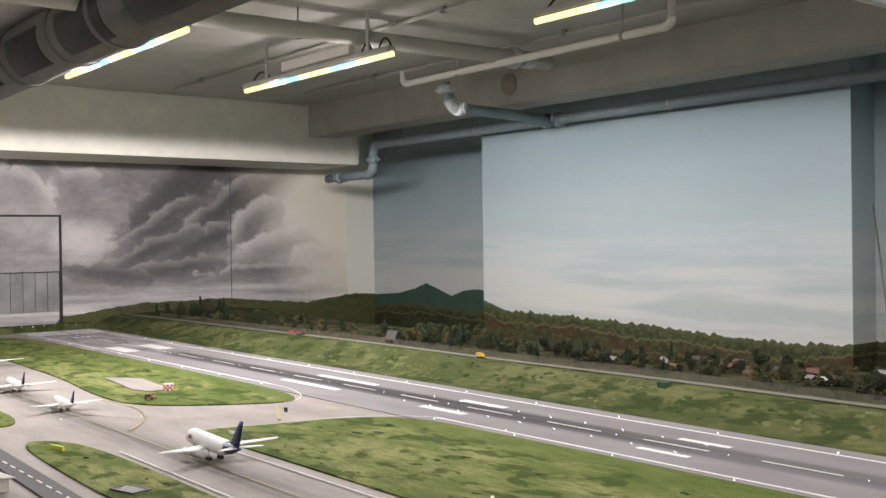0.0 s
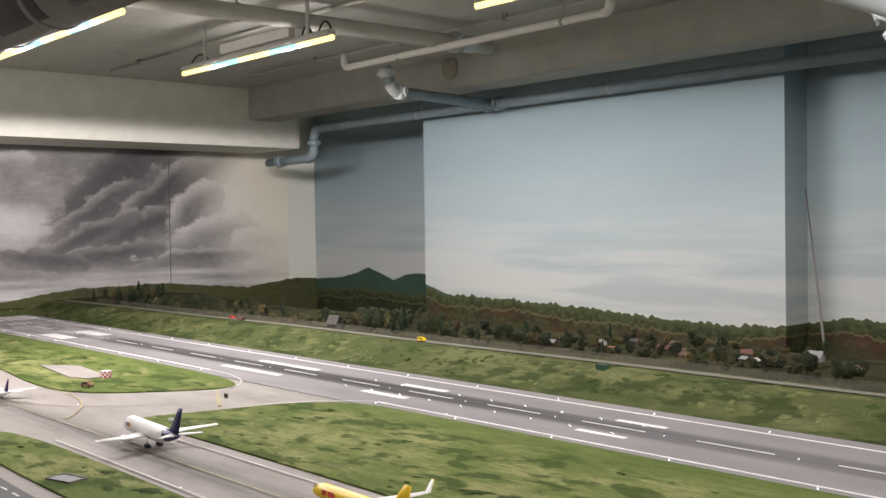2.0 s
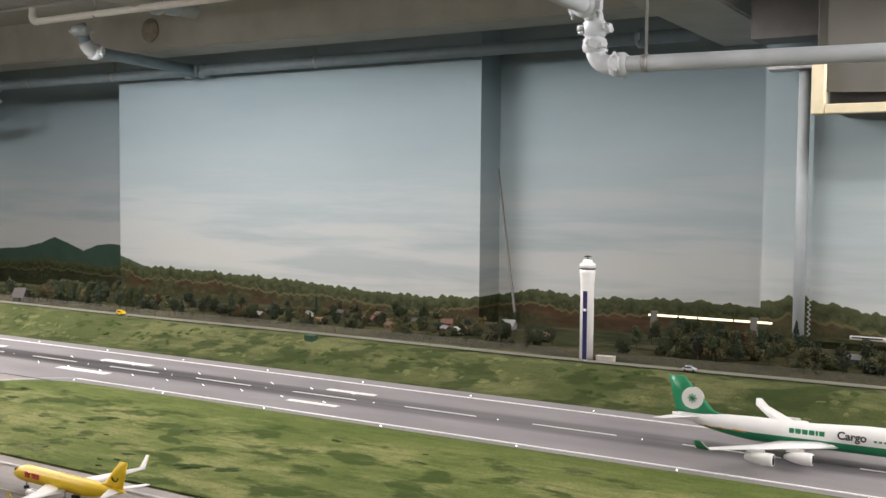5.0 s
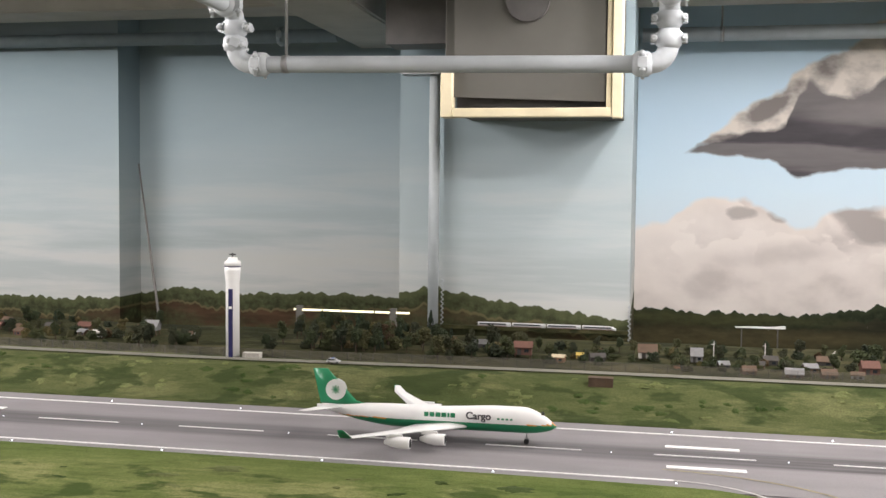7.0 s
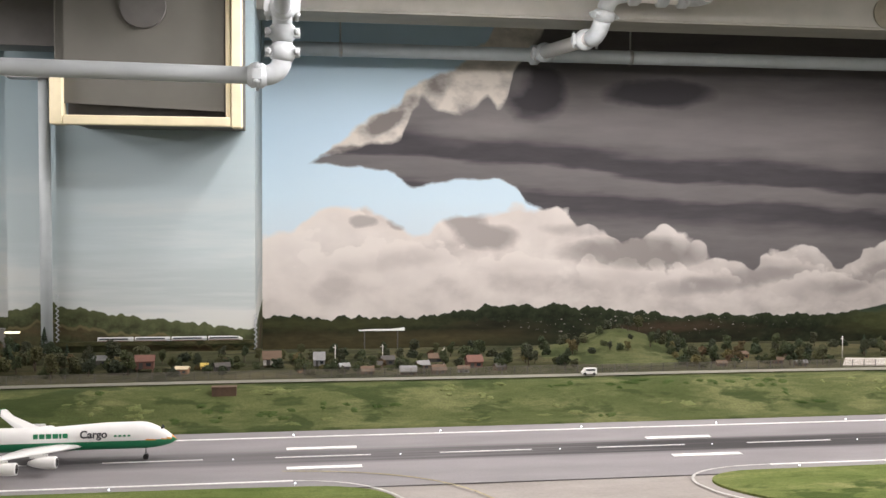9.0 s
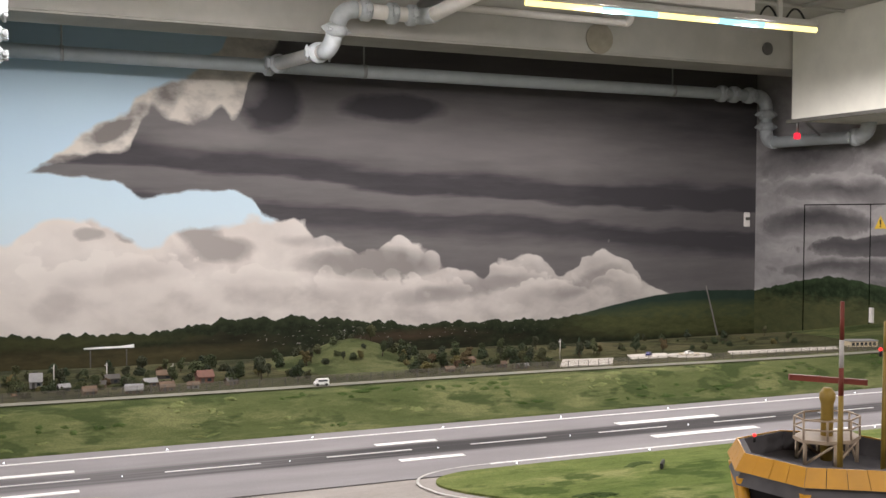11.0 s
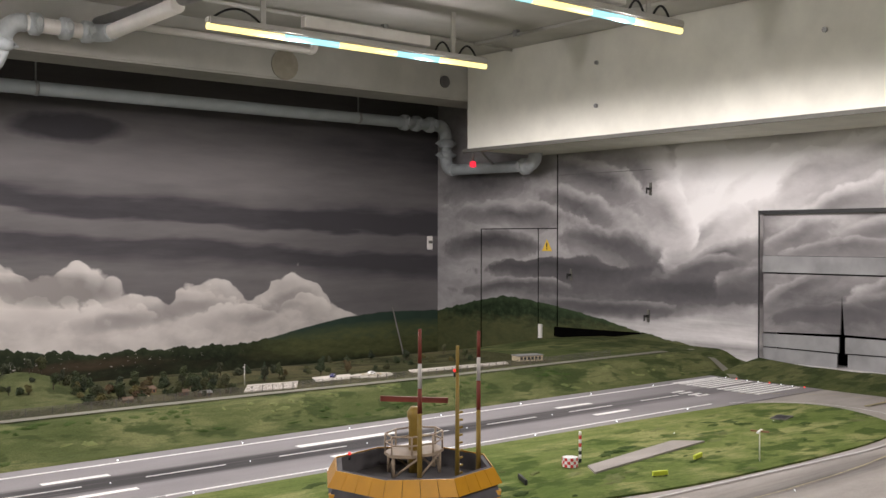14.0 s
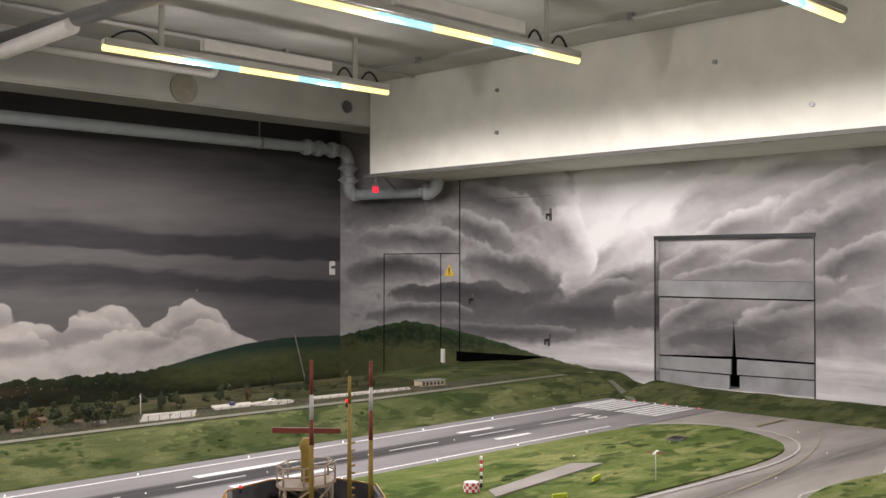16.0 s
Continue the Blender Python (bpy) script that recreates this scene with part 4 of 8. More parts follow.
# lawns between runway and taxiways, and a verge before the end wall
LAWNS = [
    ([(-8.75, 2.60), (-8.4, 2.79), (-5.0, 2.80), (-4.2, 2.80), (-3.80, 2.70), (-3.86, 2.50), (-4.2, 2.02), (-4.7, 1.98), (-5.6, 2.10), (-7.2, 2.14), (-8.6, 2.3)], "long green model lawn beside the runway"),
    ([(-6.5, 1.40), (-4.6, 1.46), (-4.15, 1.44), (-4.05, 1.30), (-4.6, 1.18), (-6.5, 1.2)], "narrow green model lawn between taxiways"),
    ([(-3.66, 1.28), (-3.6, 1.40), (-3.4, 1.47), (-2.9, 1.49), (-1.2, 1.46), (1.2, 1.44), (1.2, 1.22), (-2.3, 1.22), (-3.1, 1.235)], "green model lawn with a dark manhole"),
    ([(-3.42, 1.90), (-3.30, 2.25), (-3.22, 2.60), (-3.02, 2.80), (-2.7, 2.835), (0.75, 2.835), (0.98, 2.78), (1.06, 2.62), (1.0, 2.2), (0.8, 1.92), (0.3, 1.90), (-3.1, 1.93)], "wide tufted model lawn along the runway"),
    ([(1.97, 2.70), (2.03, 2.80), (2.2, 2.835), (5.1, 2.81), (5.45, 2.74), (5.62, 2.5), (5.5, 2.18), (5.3, 1.95), (4.96, 1.86), (4.3, 1.85), (3.4, 1.90), (2.3, 2.30), (2.05, 2.55)], "bright green model lawn beside the runway"),
    ([(3.2, 0.9), (4.1, 1.34), (4.5, 1.46), (4.9, 1.42), (5.4, 1.30), (6.2, 1.45), (6.2, 0.7), (3.2, 0.6)], "green model lawn inside the taxiway bend"),
]
for outline, label in LAWNS:
    bm = bmesh.new()
    bm_slab(bm, smooth_outline(outline, 3), -0.01, 0.003)
    setting("lawn", bm, M_LAWN, label, "lawn")
bm = bmesh.new()
xv = [6.13 + 0.065 * i for i in range(9)]
yv = [1.75 + 0.075 * i for i in range(25)]
grid = [[bm.verts.new((x, y, -0.004 + 0.05 * min(1, max(0, (x - 6.13) / 0.45)) + 0.03 * min(1, max(0, (y - 3.2) / 0.4)) * max(0, (x - 6.13) / 0.52) + 0.006 * noise.noise(Vector((x * 6, y * 6, 0))))) for y in yv] for x in xv]
for i in range(8):
    for j in range(24):
        f = bm.faces.new((grid[i][j], grid[i + 1][j], grid[i + 1][j + 1], grid[i][j + 1]))
        f.smooth = True
setting("ground_verge", bm, M_BANK, "grass verge below the painted end wall", "ground")
bm = bmesh.new()
bm_box(bm, XL, -9.05, 1.2, 3.556, -0.01, 0.05)
setting("ground_verge", bm, M_BANK, "grass verge below the far end wall", "ground")
for pts, label in (([(-5.35, 2.27), (-5.15, 2.42), (-4.6, 2.36), (-4.62, 2.24), (-4.75, 2.20)], "small grey concrete pad in the lawn"),
                   ([(3.56, 2.20), (3.62, 2.29), (4.24, 2.39), (4.34, 2.30)], "grey concrete stub road in the lawn")):
    bm = bmesh.new()
    bm_slab(bm, pts, -0.005, 0.0095)
    setting("lawn_pad", bm, M_TAXI, label, "pad")

# painted lines
def lines(name, mt, label, boxes=(), ribbons=(), z=0.0016):
    bm = bmesh.new()
    for x0, x1, y0, y1 in boxes:
        bm_box(bm, x0, x1, y0, y1, -0.001, z)
    for pts, w in ribbons:
        bm_ribbon(bm, pts, w, -0.001, z)
    return setting(name, bm, mt, label, "marking")


def curve_pts(p0, p1, p2, k=10):
    return [((1 - t) ** 2 * p0[0] + 2 * t * (1 - t) * p1[0] + t * t * p2[0], (1 - t) ** 2 * p0[1] + 2 * t * (1 - t) * p1[1] + t * t * p2[1]) for t in [i / k for i in range(k + 1)]]


lines("runway_edge_line", M_LINE, "white edge line along the runway", [(-9.0, 6.05, 3.452, 3.464)])
lines("runway_edge_line", M_LINE, "white edge line broken at the taxiway mouths", [(-9.0, -4.45, 2.882, 2.894), (-2.95, 0.75, 2.882, 2.894), (2.25, 5.2, 2.878, 2.890)])
for x0, x1 in ((-4.57, -3.985), (-3.25, -2.926), (-1.905, -1.668), (0.732, 0.966), (1.986, 2.222), (3.0, 3.485), (4.49, 4.735)):
    w = 0.042 if x1 - x0 > 0.3 else 0.03
    for y in (3.035, 3.287):
        lines("touchdown_marking", M_LINE, "white touchdown bar painted on the runway", [(x0, x1, y - w / 2, y + w / 2)])
for y in (2.995, 3.265):
    lines("aiming_block", M_LINE, "broad worn white block painted on the runway", [(-7.15, -6.72, y - 0.06, y + 0.06)])
lines("runway_centre_line", M_LINE, "white dashed centre line of the runway", [(-8.45 + 0.538 * i, -8.45 + 0.538 * i + 0.31, 3.171, 3.178) for i in range(26)])
for xa in (5.66, -9.0):
    for i in range(12):
        y = 2.915 + i * 0.048 + (0.02 if i > 5 else 0)
        lines("threshold_stripe", M_LINE, "white threshold stripe at the runway's end", [(xa, xa + 0.42, y, y + 0.026)])
for x in (5.36, -8.25):
    lines("runway_number", M_LINE, "worn white painted figures on the runway", [(x, x + 0.10, 3.08, 3.10), (x, x + 0.10, 3.13, 3.15), (x + 0.02, x + 0.04, 3.08, 3.15), (x, x + 0.10, 3.19, 3.21), (x, x + 0.10, 3.24, 3.26)])
lines("taxiway_edge_line", M_FADED, "thin white line round the lawn's corner", ribbons=[
    (curve_pts((0.75, 2.888), (1.08, 2.86), (1.09, 2.45)), 0.009),
    (curve_pts((2.25, 2.884), (1.93, 2.88), (1.93, 2.70)) + curve_pts((1.95, 2.62), (2.0, 2.5), (2.25, 2.29)), 0.009),
    (curve_pts((-4.45, 2.888), (-3.72, 2.86), (-3.80, 2.46)), 0.009), (curve_pts((-2.95, 2.888), (-3.15, 2.80), (-3.28, 2.50)), 0.009),
    (curve_pts((5.30, 2.84), (5.75, 2.65), (5.62, 2.2)) + curve_pts((5.55, 2.1), (5.35, 1.80), (4.7, 1.80)) + [(3.4, 1.86)], 0.010),
    ([(6.3, 1.62), (5.5, 1.55), (5.0, 1.40), (4.4, 1.46), (3.9, 1.28)], 0.009), ([(-3.3, 1.86), (0.3, 1.85)], 0.008), ([(-3.2, 1.525), (1.2, 1.49)], 0.008)])
lines("taxi_lead_line", M_YLINE, "curved yellow lead line from runway to taxiway", ribbons=[
    (curve_pts((0.72, 3.0), (1.3, 2.95), (1.34, 2.45)) + [(1.36, 1.9)], 0.007), ([(-9, 1.70), (3.2, 1.67)] + curve_pts((3.6, 1.65), (5.1, 1.6), (5.9, 2.1)) + curve_pts((6.0, 2.3), (6.05, 2.7), (5.6, 3.0)), 0.005),
    (curve_pts((-4.3, 1.72), (-3.7, 1.8), (-3.5, 2.5)) + [(-3.45, 2.8)], 0.008), (curve_pts((-4.6, 1.95), (-4.0, 2.1), (-3.6, 1.72)), 0.008)])
lines("holding_line", M_YLINE, "pale yellow holding line across the taxiway", [], [([(-3.775, 2.54), (-3.39, 2.335)], 0.016), ([(5.75, 2.35), (6.05, 2.35)], 0.02), ([(6.0, 2.05), (6.12, 1.9)], 0.02)])

# ---- lamps ----
def light_bar(x0, x1, y, z, group="light bars under the ceiling"):
    """A hung light bar: steel channel, ballast box, five glowing lengths and its cables."""
    t = thing("light_bar", "white linear lamp with warm and cool strips hung from the ceiling", "lamp", group)
    bm = bmesh.new()
    bm_box(bm, x0, x1, y - 0.028, y + 0.028, z + 0.012, z + 0.05)
    bmesh.ops.bevel(bm, geom=bm.edges[:], offset=0.008, segments=2, affect="EDGES")
    part("channel", bm, M_CEILING, t)
    n = (x1 - x0)
    k = 0
    for a, b in ((0, 0.235), (0.235, 0.42), (0.42, 0.63), (0.63, 0.80), (0.80, 1.0)):
        bm = bmesh.new()
        bm_tube(bm, (x0 + n * a + 0.001, y, z), (x0 + n * b - 0.001, y, z), 0.017, seg=12)
        part("light_strip", bm, M_LED_COOL if k % 2 else M_LED_WARM, t, "cool blue strip" if k % 2 else "warm yellow strip")
        k += 1
    bm = bmesh.new()
    bm_box(bm, x0 + n * 0.30, x0 + n * 0.76, y - 0.02, y + 0.03, z + 0.065, z + 0.13)
    bmesh.ops.bevel(bm, geom=bm.edges[:], offset=0.005, segments=1, affect="EDGES")
    part("ballast_box", bm, M_WHITE_PIPE, t)
    for u in (0.17, 0.86):
        bm = bmesh.new()
        bm_box(bm, x0 + n * u - 0.014, x0 + n * u + 0.014, y - 0.006, y + 0.006, z + 0.05, SKY_Z)
        part("hanger", bm, M_CEILING, t)
    for u, v in ((0.03, 0.17), (0.80, 0.86), (0.90, 0.97)):
        bm = bmesh.new()
        bm_path_tube(bm, [(x0 + n * (u + (v - u) * s), y + 0.03, z + 0.06 + 0.22 * s * (1 - s)) for s in [i / 8 for i in range(9)]], 0.006, 8)
        part("cable", bm, M_BLACK, t)
    return t


def lamp_light(x0, x1, y, z, power, col, blend):
    """The light that a bar gives, all round below its channel."""
    for k in range(3):
        data = bpy.data.lights.new("light_bar_glow", "SPOT")
        data.spot_size, data.spot_blend, data.shadow_soft_size = radians(180), blend, 0.06
        data.energy, data.color = power / 3, col
        ob = new("light_bar_glow", data)
        ob.matrix_basis = pose(x0 + (x1 - x0) * (k + 0.5) / 3, y, z - 0.085, 0, 0, 0)
    # what leaks sideways and upwards past the channel
    for k in range(2):
        data = bpy.data.lights.new("light_bar_spill", "POINT")
        data.shadow_soft_size, data.energy, data.color = 0.02, power * (LAMP_SPILL * (1.8 if x0 < 1 and y > 4 else 1.0) if x0 > 0 else LAMP_SPILL * (0.45 if x0 < -4 else 0.2)) / 2, col
        ob = new("light_bar_spill", data)
        ob.matrix_basis = pose(x0 + (x1 - x0) * (k + 0.5) / 2, y, z - 0.07, 0, 0, 0)


LAMP_POWER = 108
LAMP_SPILL = 0.10
LAMP_COLOUR = (1.0, 0.93, 0.92)
# Second row: unseen bars added for light; (0.72, 4.44) inferred from the bright branch pipe.
BARS = [(-6.03, -4.22, 3.60, 1.90), (-6.08, -4.27, 2.33, 1.90), (-3.08, -1.30, 3.67, 1.90), (3.18, 5.05, 4.44, 1.90), (3.25, 5.09, 3.00, 1.90), (3.32, 5.16, 1.63, 1.90),
        (-3.08, -1.30, 2.00, 1.95), (0.72, 2.54, 4.44, 2.02), (0.72, 2.54, 3.00, 2.02), (-6.08, -4.27, 0.6, 1.90), (0.2, 2.4, -1.2, 1.95)]
for x0, x1, y, z in BARS:
    light_bar(x0, x1, y, z)
    lamp_light(x0, x1, y, z, LAMP_POWER * (0.85 if x0 > 3 else 1.65 if x0 < -4 else (1.05 if y > 4 else 1.0) if 0.5 < x0 < 1 else 0.85), LAMP_COLOUR, 0.05 if x0 < -4 else 0.25 if x0 > 3 else 0.2)

# ---- pipes and ceiling fittings ----
def coupling(p, axis, r, mt, t):
    """A grooved pipe coupling: a cast housing with two ears, and its two bolts."""
    m = Matrix.Translation(p) @ Vector(axis).to_track_quat("Z", "Y").to_matrix().to_4x4()
    bm = bmesh.new()
    bm_lathe(bm, [(r * 0.9, -0.034), (r * 1.16, -0.034), (r * 1.24, -0.026), (r * 1.44, -0.022), (r * 1.48, 0.0), (r * 1.44, 0.022), (r * 1.24, 0.026), (r * 1.16, 0.034), (r * 0.9, 0.034)], m, 20)
    for s in (1, -1):
        ear = [(r * 1.2, 0.032), (r * 1.5, 0.022), (r * 1.62 + 0.013, 0.018), (r * 1.62 + 0.013, -0.018), (r * 1.5, -0.022), (r * 1.2, -0.032)]
        bm_loft(bm, [[m @ Vector((s * u, v, w)) for u, v in ear] for w in (-0.016, 0.016)], smooth=False)
    body = part("coupling", bm, mt, t)
    for s in (1, -1):
        bm = bmesh.new()
        bm_lathe(bm, [(0.0065, -0.042), (0.0065, -0.032), (0.012, -0.032), (0.012, -0.019), (0.0065, -0.019), (0.0065, 0.019), (0.012, 0.019), (0.012, 0.031), (0.0065, 0.031), (0.0065, 0.048)], m @ Matrix.Translation((s * r * 1.66, 0, 0)) @ pose(0, 0, 0, 90, 0, 0), 8)
        part("bolt", bm, mt, body)


def pipe_run(name, label, pts, r, mt, couplings=(), hangers=(), corner=0.09, group="", fit=None):
    """A pipe along corner points, with couplings and ceiling hangers."""
    t = thing(name, label, "pipe", group)
    way = [Vector(pts[0])]
    for a, c, b in zip(pts, pts[1:], pts[2:]):
        way += bend(a, c, b, corner)
    way.append(Vector(pts[-1]))
    bm = bmesh.new()
    bm_path_tube(bm, way, r, 20)
    part("pipe", bm, mt, t)
    for a, c, b in zip(pts, pts[1:], pts[2:]):
        bm = bmesh.new()
        bm_path_tube(bm, bend(a, c, b, corner * 1.12, 8), r * 1.16, 20)
        part("elbow", bm, fit or (M_FITTING if couplings else mt), t)
    for p, ax in couplings:
        coupling(Vector(p), ax, r, fit or M_FITTING, t)
    for x, y, z, top in hangers:
        bm = bmesh.new()
        bm_tube(bm, (x, y, z + r), (x, y, top), 0.006, seg=8)
        bm_lathe(bm, [(r * 1.02, -0.012), (r * 1.10, -0.012), (r * 1.10, 0.012), (r * 1.02, 0.012)], Matrix.Translation((x, y, z)) @ pose(0, 0, 0, 0, 90, 0), 18, caps=False)
        part("hanger", bm, M_STEEL, t)
    return t


PR = 0.031
pipe_run("sprinkler_pipe", "pale grey sprinkler pipe looped under the cross beam with couplings",
         [(-0.90, 2.2, 1.515), (-0.90, 3.63, 1.508), (-0.90, 3.63, 1.298), (0.72, 3.63, 1.278), (0.72, 3.63, 1.508), (0.72, 2.2, 1.515)], PR, M_PIPE,
         [((-0.90, 3.63, 1.375), (0.3, 0.1, 1)), ((-0.90, 3.63, 1.437), (0, 0, 1)), ((-0.80, 3.63, 1.297), (1, 0, 0)), ((0.63, 3.63, 1.279), (1, 0, 0)), ((0.72, 3.63, 1.365), (0, 0, 1)), ((0.72, 3.63, 1.435), (0, 0, 1)),
          ((0.72, 3.535, 1.509), (0, 1, 0)), ((-0.90, 3.535, 1.509), (0, 1, 0))],
         [(-0.695, 3.63, 1.296, SKY_Z)], 0.07)
pipe_run("sprinkler_main", "blue-grey sprinkler main along the storm wall with flanges", [(0.60, 6.52, 1.808), (6.47, 6.52, 1.808), (6.47, 6.52, 1.43), (6.44, 5.40, 1.41), (6.44, 5.40, 1.52)], 0.045, M_PIPE_BLUE,
         [((6.02, 6.52, 1.808), (1, 0, 0)), ((6.14, 6.52, 1.808), (1, 0, 0)), ((6.47, 6.52, 1.66), (0, 0, 1)), ((6.47, 6.52, 1.56), (0, 0, 1)), ((2.36, 6.52, 1.808), (1, 0, 0)), ((6.442, 5.52, 1.41), (0, 1, 0)), ((6.29, 6.52, 1.808), (1, 0, 0))],
         [(1.08, 6.52, 1.808, SKY_Z), (3.02, 6.52, 1.808, SKY_Z), (5.55, 6.52, 1.808, SKY_Z)], 0.10)
# White, not the mains' grey: strong lamp light on this branch is in its colour.
pipe_run("sprinkler_branch", "white-lit pipe branch with stacked couplings rising to the beam", [(2.36, 6.52, 1.808), (2.46, 5.44, 1.76), (2.50, 5.36, 1.985), (3.02, 5.36, 1.975), (3.10, 4.6, 2.02)], 0.042, M_WHITE_PIPE,
         [((2.38, 6.34, 1.80), (0.1, -1.06, 0)), ((2.44, 5.62, 1.77), (0.1, -1.06, 0)), ((2.48, 5.40, 1.87), (0.1, -0.2, 0.8)), ((2.64, 5.36, 1.983), (1, 0, 0)), ((2.80, 5.36, 1.979), (1, 0, 0)), ((2.92, 5.36, 1.977), (1, 0, 0))], (), 0.08)
pipe_run("sprinkler_main", "blue-grey sprinkler main across the pale sky wall", [(-8.72, 6.0, 1.47), (-7.93, 6.05, 1.48), (-7.93, 6.05, 1.775), (-1.25, 6.05, 1.775)], 0.042, M_PIPE_SKY,
         [((-7.93, 6.05, 1.63), (0, 0, 1)), ((-5.42, 6.05, 1.775), (1, 0, 0)), ((-5.28, 6.05, 1.775), (1, 0, 0)), ((-8.5, 6.015, 1.472), (1, 0, 0)), ((-1.6, 6.05, 1.775), (1, 0, 0))],
         [(-7.4, 6.05, 1.775, SKY_Z), (-4.13, 6.05, 1.775, SKY_Z), (-6.3, 6.05, 1.775, SKY_Z)], 0.10, fit=M_PIPE_SKY)
pipe_run("sprinkler_branch", "short blue-grey pipe branch with a white elbow below the beam", [(-5.35, 6.05, 1.775), (-5.32, 4.95, 1.80), (-5.32, 4.88, 1.98)], 0.042, M_PIPE_SKY,
         [((-5.32, 5.02, 1.80), (0, 1, 0)), ((-5.32, 4.89, 1.93), (0, 0, 1))], (), 0.06)
pipe_run("drain_pipe", "white plastic pipe slung below the ceiling with upturned ends", [(-5.67, 4.76, 2.10), (-5.67, 4.76, 2.0), (-3.05, 4.71, 2.0), (-3.05, 4.71, 2.14)], 0.024, M_WHITE_PIPE, (),
         [(-3.42, 4.717, 2.0, SKY_Z), (-5.0, 4.75, 2.0, SKY_Z)], 0.05)
pipe_run("ceiling_pipe", "thick grey pipe crossing under the ceiling", [(-4.75, -3.0, 2.06), (-4.58, 5.02, 2.06), (-4.58, 5.25, 2.06)], 0.052, M_CEILING, [((-4.58, 4.9, 2.06), (0, 1, 0))], [(-4.62, 3.2, 2.06, SKY_Z)], 0.05)
pipe_run("ceiling_pipe", "bright steel pipe crossing under the ceiling", [(3.04, 5.5, 2.06), (3.75, -2.0, 2.06)], 0.040, M_STEEL, (), (), 0.05)
pipe_run("drain_pipe", "thin clear-capped pipe below the back beam", [(3.12, 5.33, 2.04), (4.36, 5.30, 2.03), (4.36, 5.30, 2.10)], 0.022, M_WHITE_PIPE, (), (), 0.04)
for (x0, y0), (x1, y1), z in (((-7.5, 5.0), (5.8, 5.0), 2.17), ((3.0, 3.75), (5.85, 3.75), 2.17), ((5.45, 5.0), (5.45, 0.0), 2.17), ((-7.9, 3.9), (-1.4, 3.9), 2.17)):
    t = thing("cable_conduit", "thin grey conduit clipped to the ceiling", "conduit")
    bm = bmesh.new()
    bm_tube(bm, (x0, y0, z), (x1, y1, z), 0.012, seg=8)
    part("tube", bm, M_CEILING, t)
    for k in range(6):
        u = (k + 0.5) / 6
        bm = bmesh.new()
        c = Vector((x0, y0, z)).lerp(Vector((x1, y1, z)), u)
        bm_box(bm, c.x - 0.016, c.x + 0.016, c.y - 0.016, c.y + 0.016, z - 0.014, SKY_Z)
        part("clip", bm, M_STEEL, t)

# spiral duct
M_DUCT_SKIN = plain("grey duct skin", (0.125, 0.118, 0.112), 0.5, 0.1, vary=0.2, size=9)
t = thing("ventilation_duct", "large dark steel ventilation duct with clamp rings", "duct")
ya, xa0, xa1, za = 2.08, -8.0, -2.2, 2.008
bm = bmesh.new()
bm_tube(bm, (xa0, ya, za), (xa1, ya, za), 0.19, seg=40)
part("duct_shell", bm, M_DUCT_SKIN, t)
for x0, x1 in ((-7.0, -6.25), (-5.9, -5.3), (-5.0, -4.35), (-4.05, -3.4)):
    bm = bmesh.new()
    arc = [radians(-62 + 74 * i / 12) for i in range(13)]
    rings = [[Vector((x, ya - r * math.cos(a), za + r * math.sin(a))) for a in arc] + [Vector((x, ya - 0.18 * math.cos(a), za + 0.18 * math.sin(a))) for a in arc[::-1]] for x, r in ((x0, 0.1905), (x0 + 0.01, 0.1935), (x1 - 0.01, 0.1935), (x1, 0.1905))]
    bm_loft(bm, rings)
    part("grille_panel", bm, M_BLACK, t, "black air grille let into the duct")
for x in (-7.2, -6.05, -5.15, -4.5):
    bm = bmesh.new()
    bm_lathe(bm, [(0.18, -0.03), (0.195, -0.03), (0.199, -0.02), (0.194, 0.0), (0.199, 0.02), (0.195, 0.03), (0.18, 0.03)], Matrix.Translation((x, ya, za)) @ pose(0, 0, 0, 0, 90, 0), 36, caps=False)
    part("clamp_ring", bm, M_DUCT_SKIN, t)

# wooden-framed fan box
t = thing("duct_box", "grey boxed duct with a cream timber frame before the column", "duct")
bm = bmesh.new()
sheet = [(-0.245, 4.652, 1.262), (0.455, 4.652, 1.236), (0.455, 4.660, SKY_Z), (-0.245, 4.660, SKY_Z)]
front, rear = [bm.verts.new(p) for p in sheet], [bm.verts.new((x, y + 0.006, z)) for x, y, z in sheet]
bm.faces.new(front)
bm.faces.new(rear[::-1])
for k in range(4):
    bm.faces.new((front[k], rear[k], rear[(k + 1) % 4], front[(k + 1) % 4]))
part("panel", bm, M_GREY_PANEL, t, "grey sheet hanging a little askew")
bm = bmesh.new()
bm_box(bm, -0.245, 0.47, 4.74, 5.198, 1.215, SKY_Z)
part("box_core", bm, M_DARK_DUCT, t)
for box, nm in (((-0.30, -0.245, 4.61, 4.70, 1.165, 1.42), "frame_stile"), ((0.488, 0.535, 4.61, 4.70, 1.160, SKY_Z), "frame_stile"), ((0.462, 0.484, 4.635, 4.72, 1.205, SKY_Z), "frame_bead"),
                ((-0.243, 0.486, 4.61, 4.66, 1.165, 1.207), "frame_rail"), ((-0.243, 0.486, 4.664, 5.19, 1.185, 1.200), "floor_board"), ((-0.30, -0.25, 4.72, 5.19, 1.30, SKY_Z), "side_board"), ((0.488, 0.53, 4.702, 5.19, 1.185, SKY_Z), "side_board")):
    bm = bmesh.new()
    bm_box(bm, *box)
    bmesh.ops.bevel(bm, geom=bm.edges[:], offset=0.004, segments=1, affect="EDGES")
    part(nm, bm, M_GREY_PANEL if "board" in nm else M_CREAM, t)
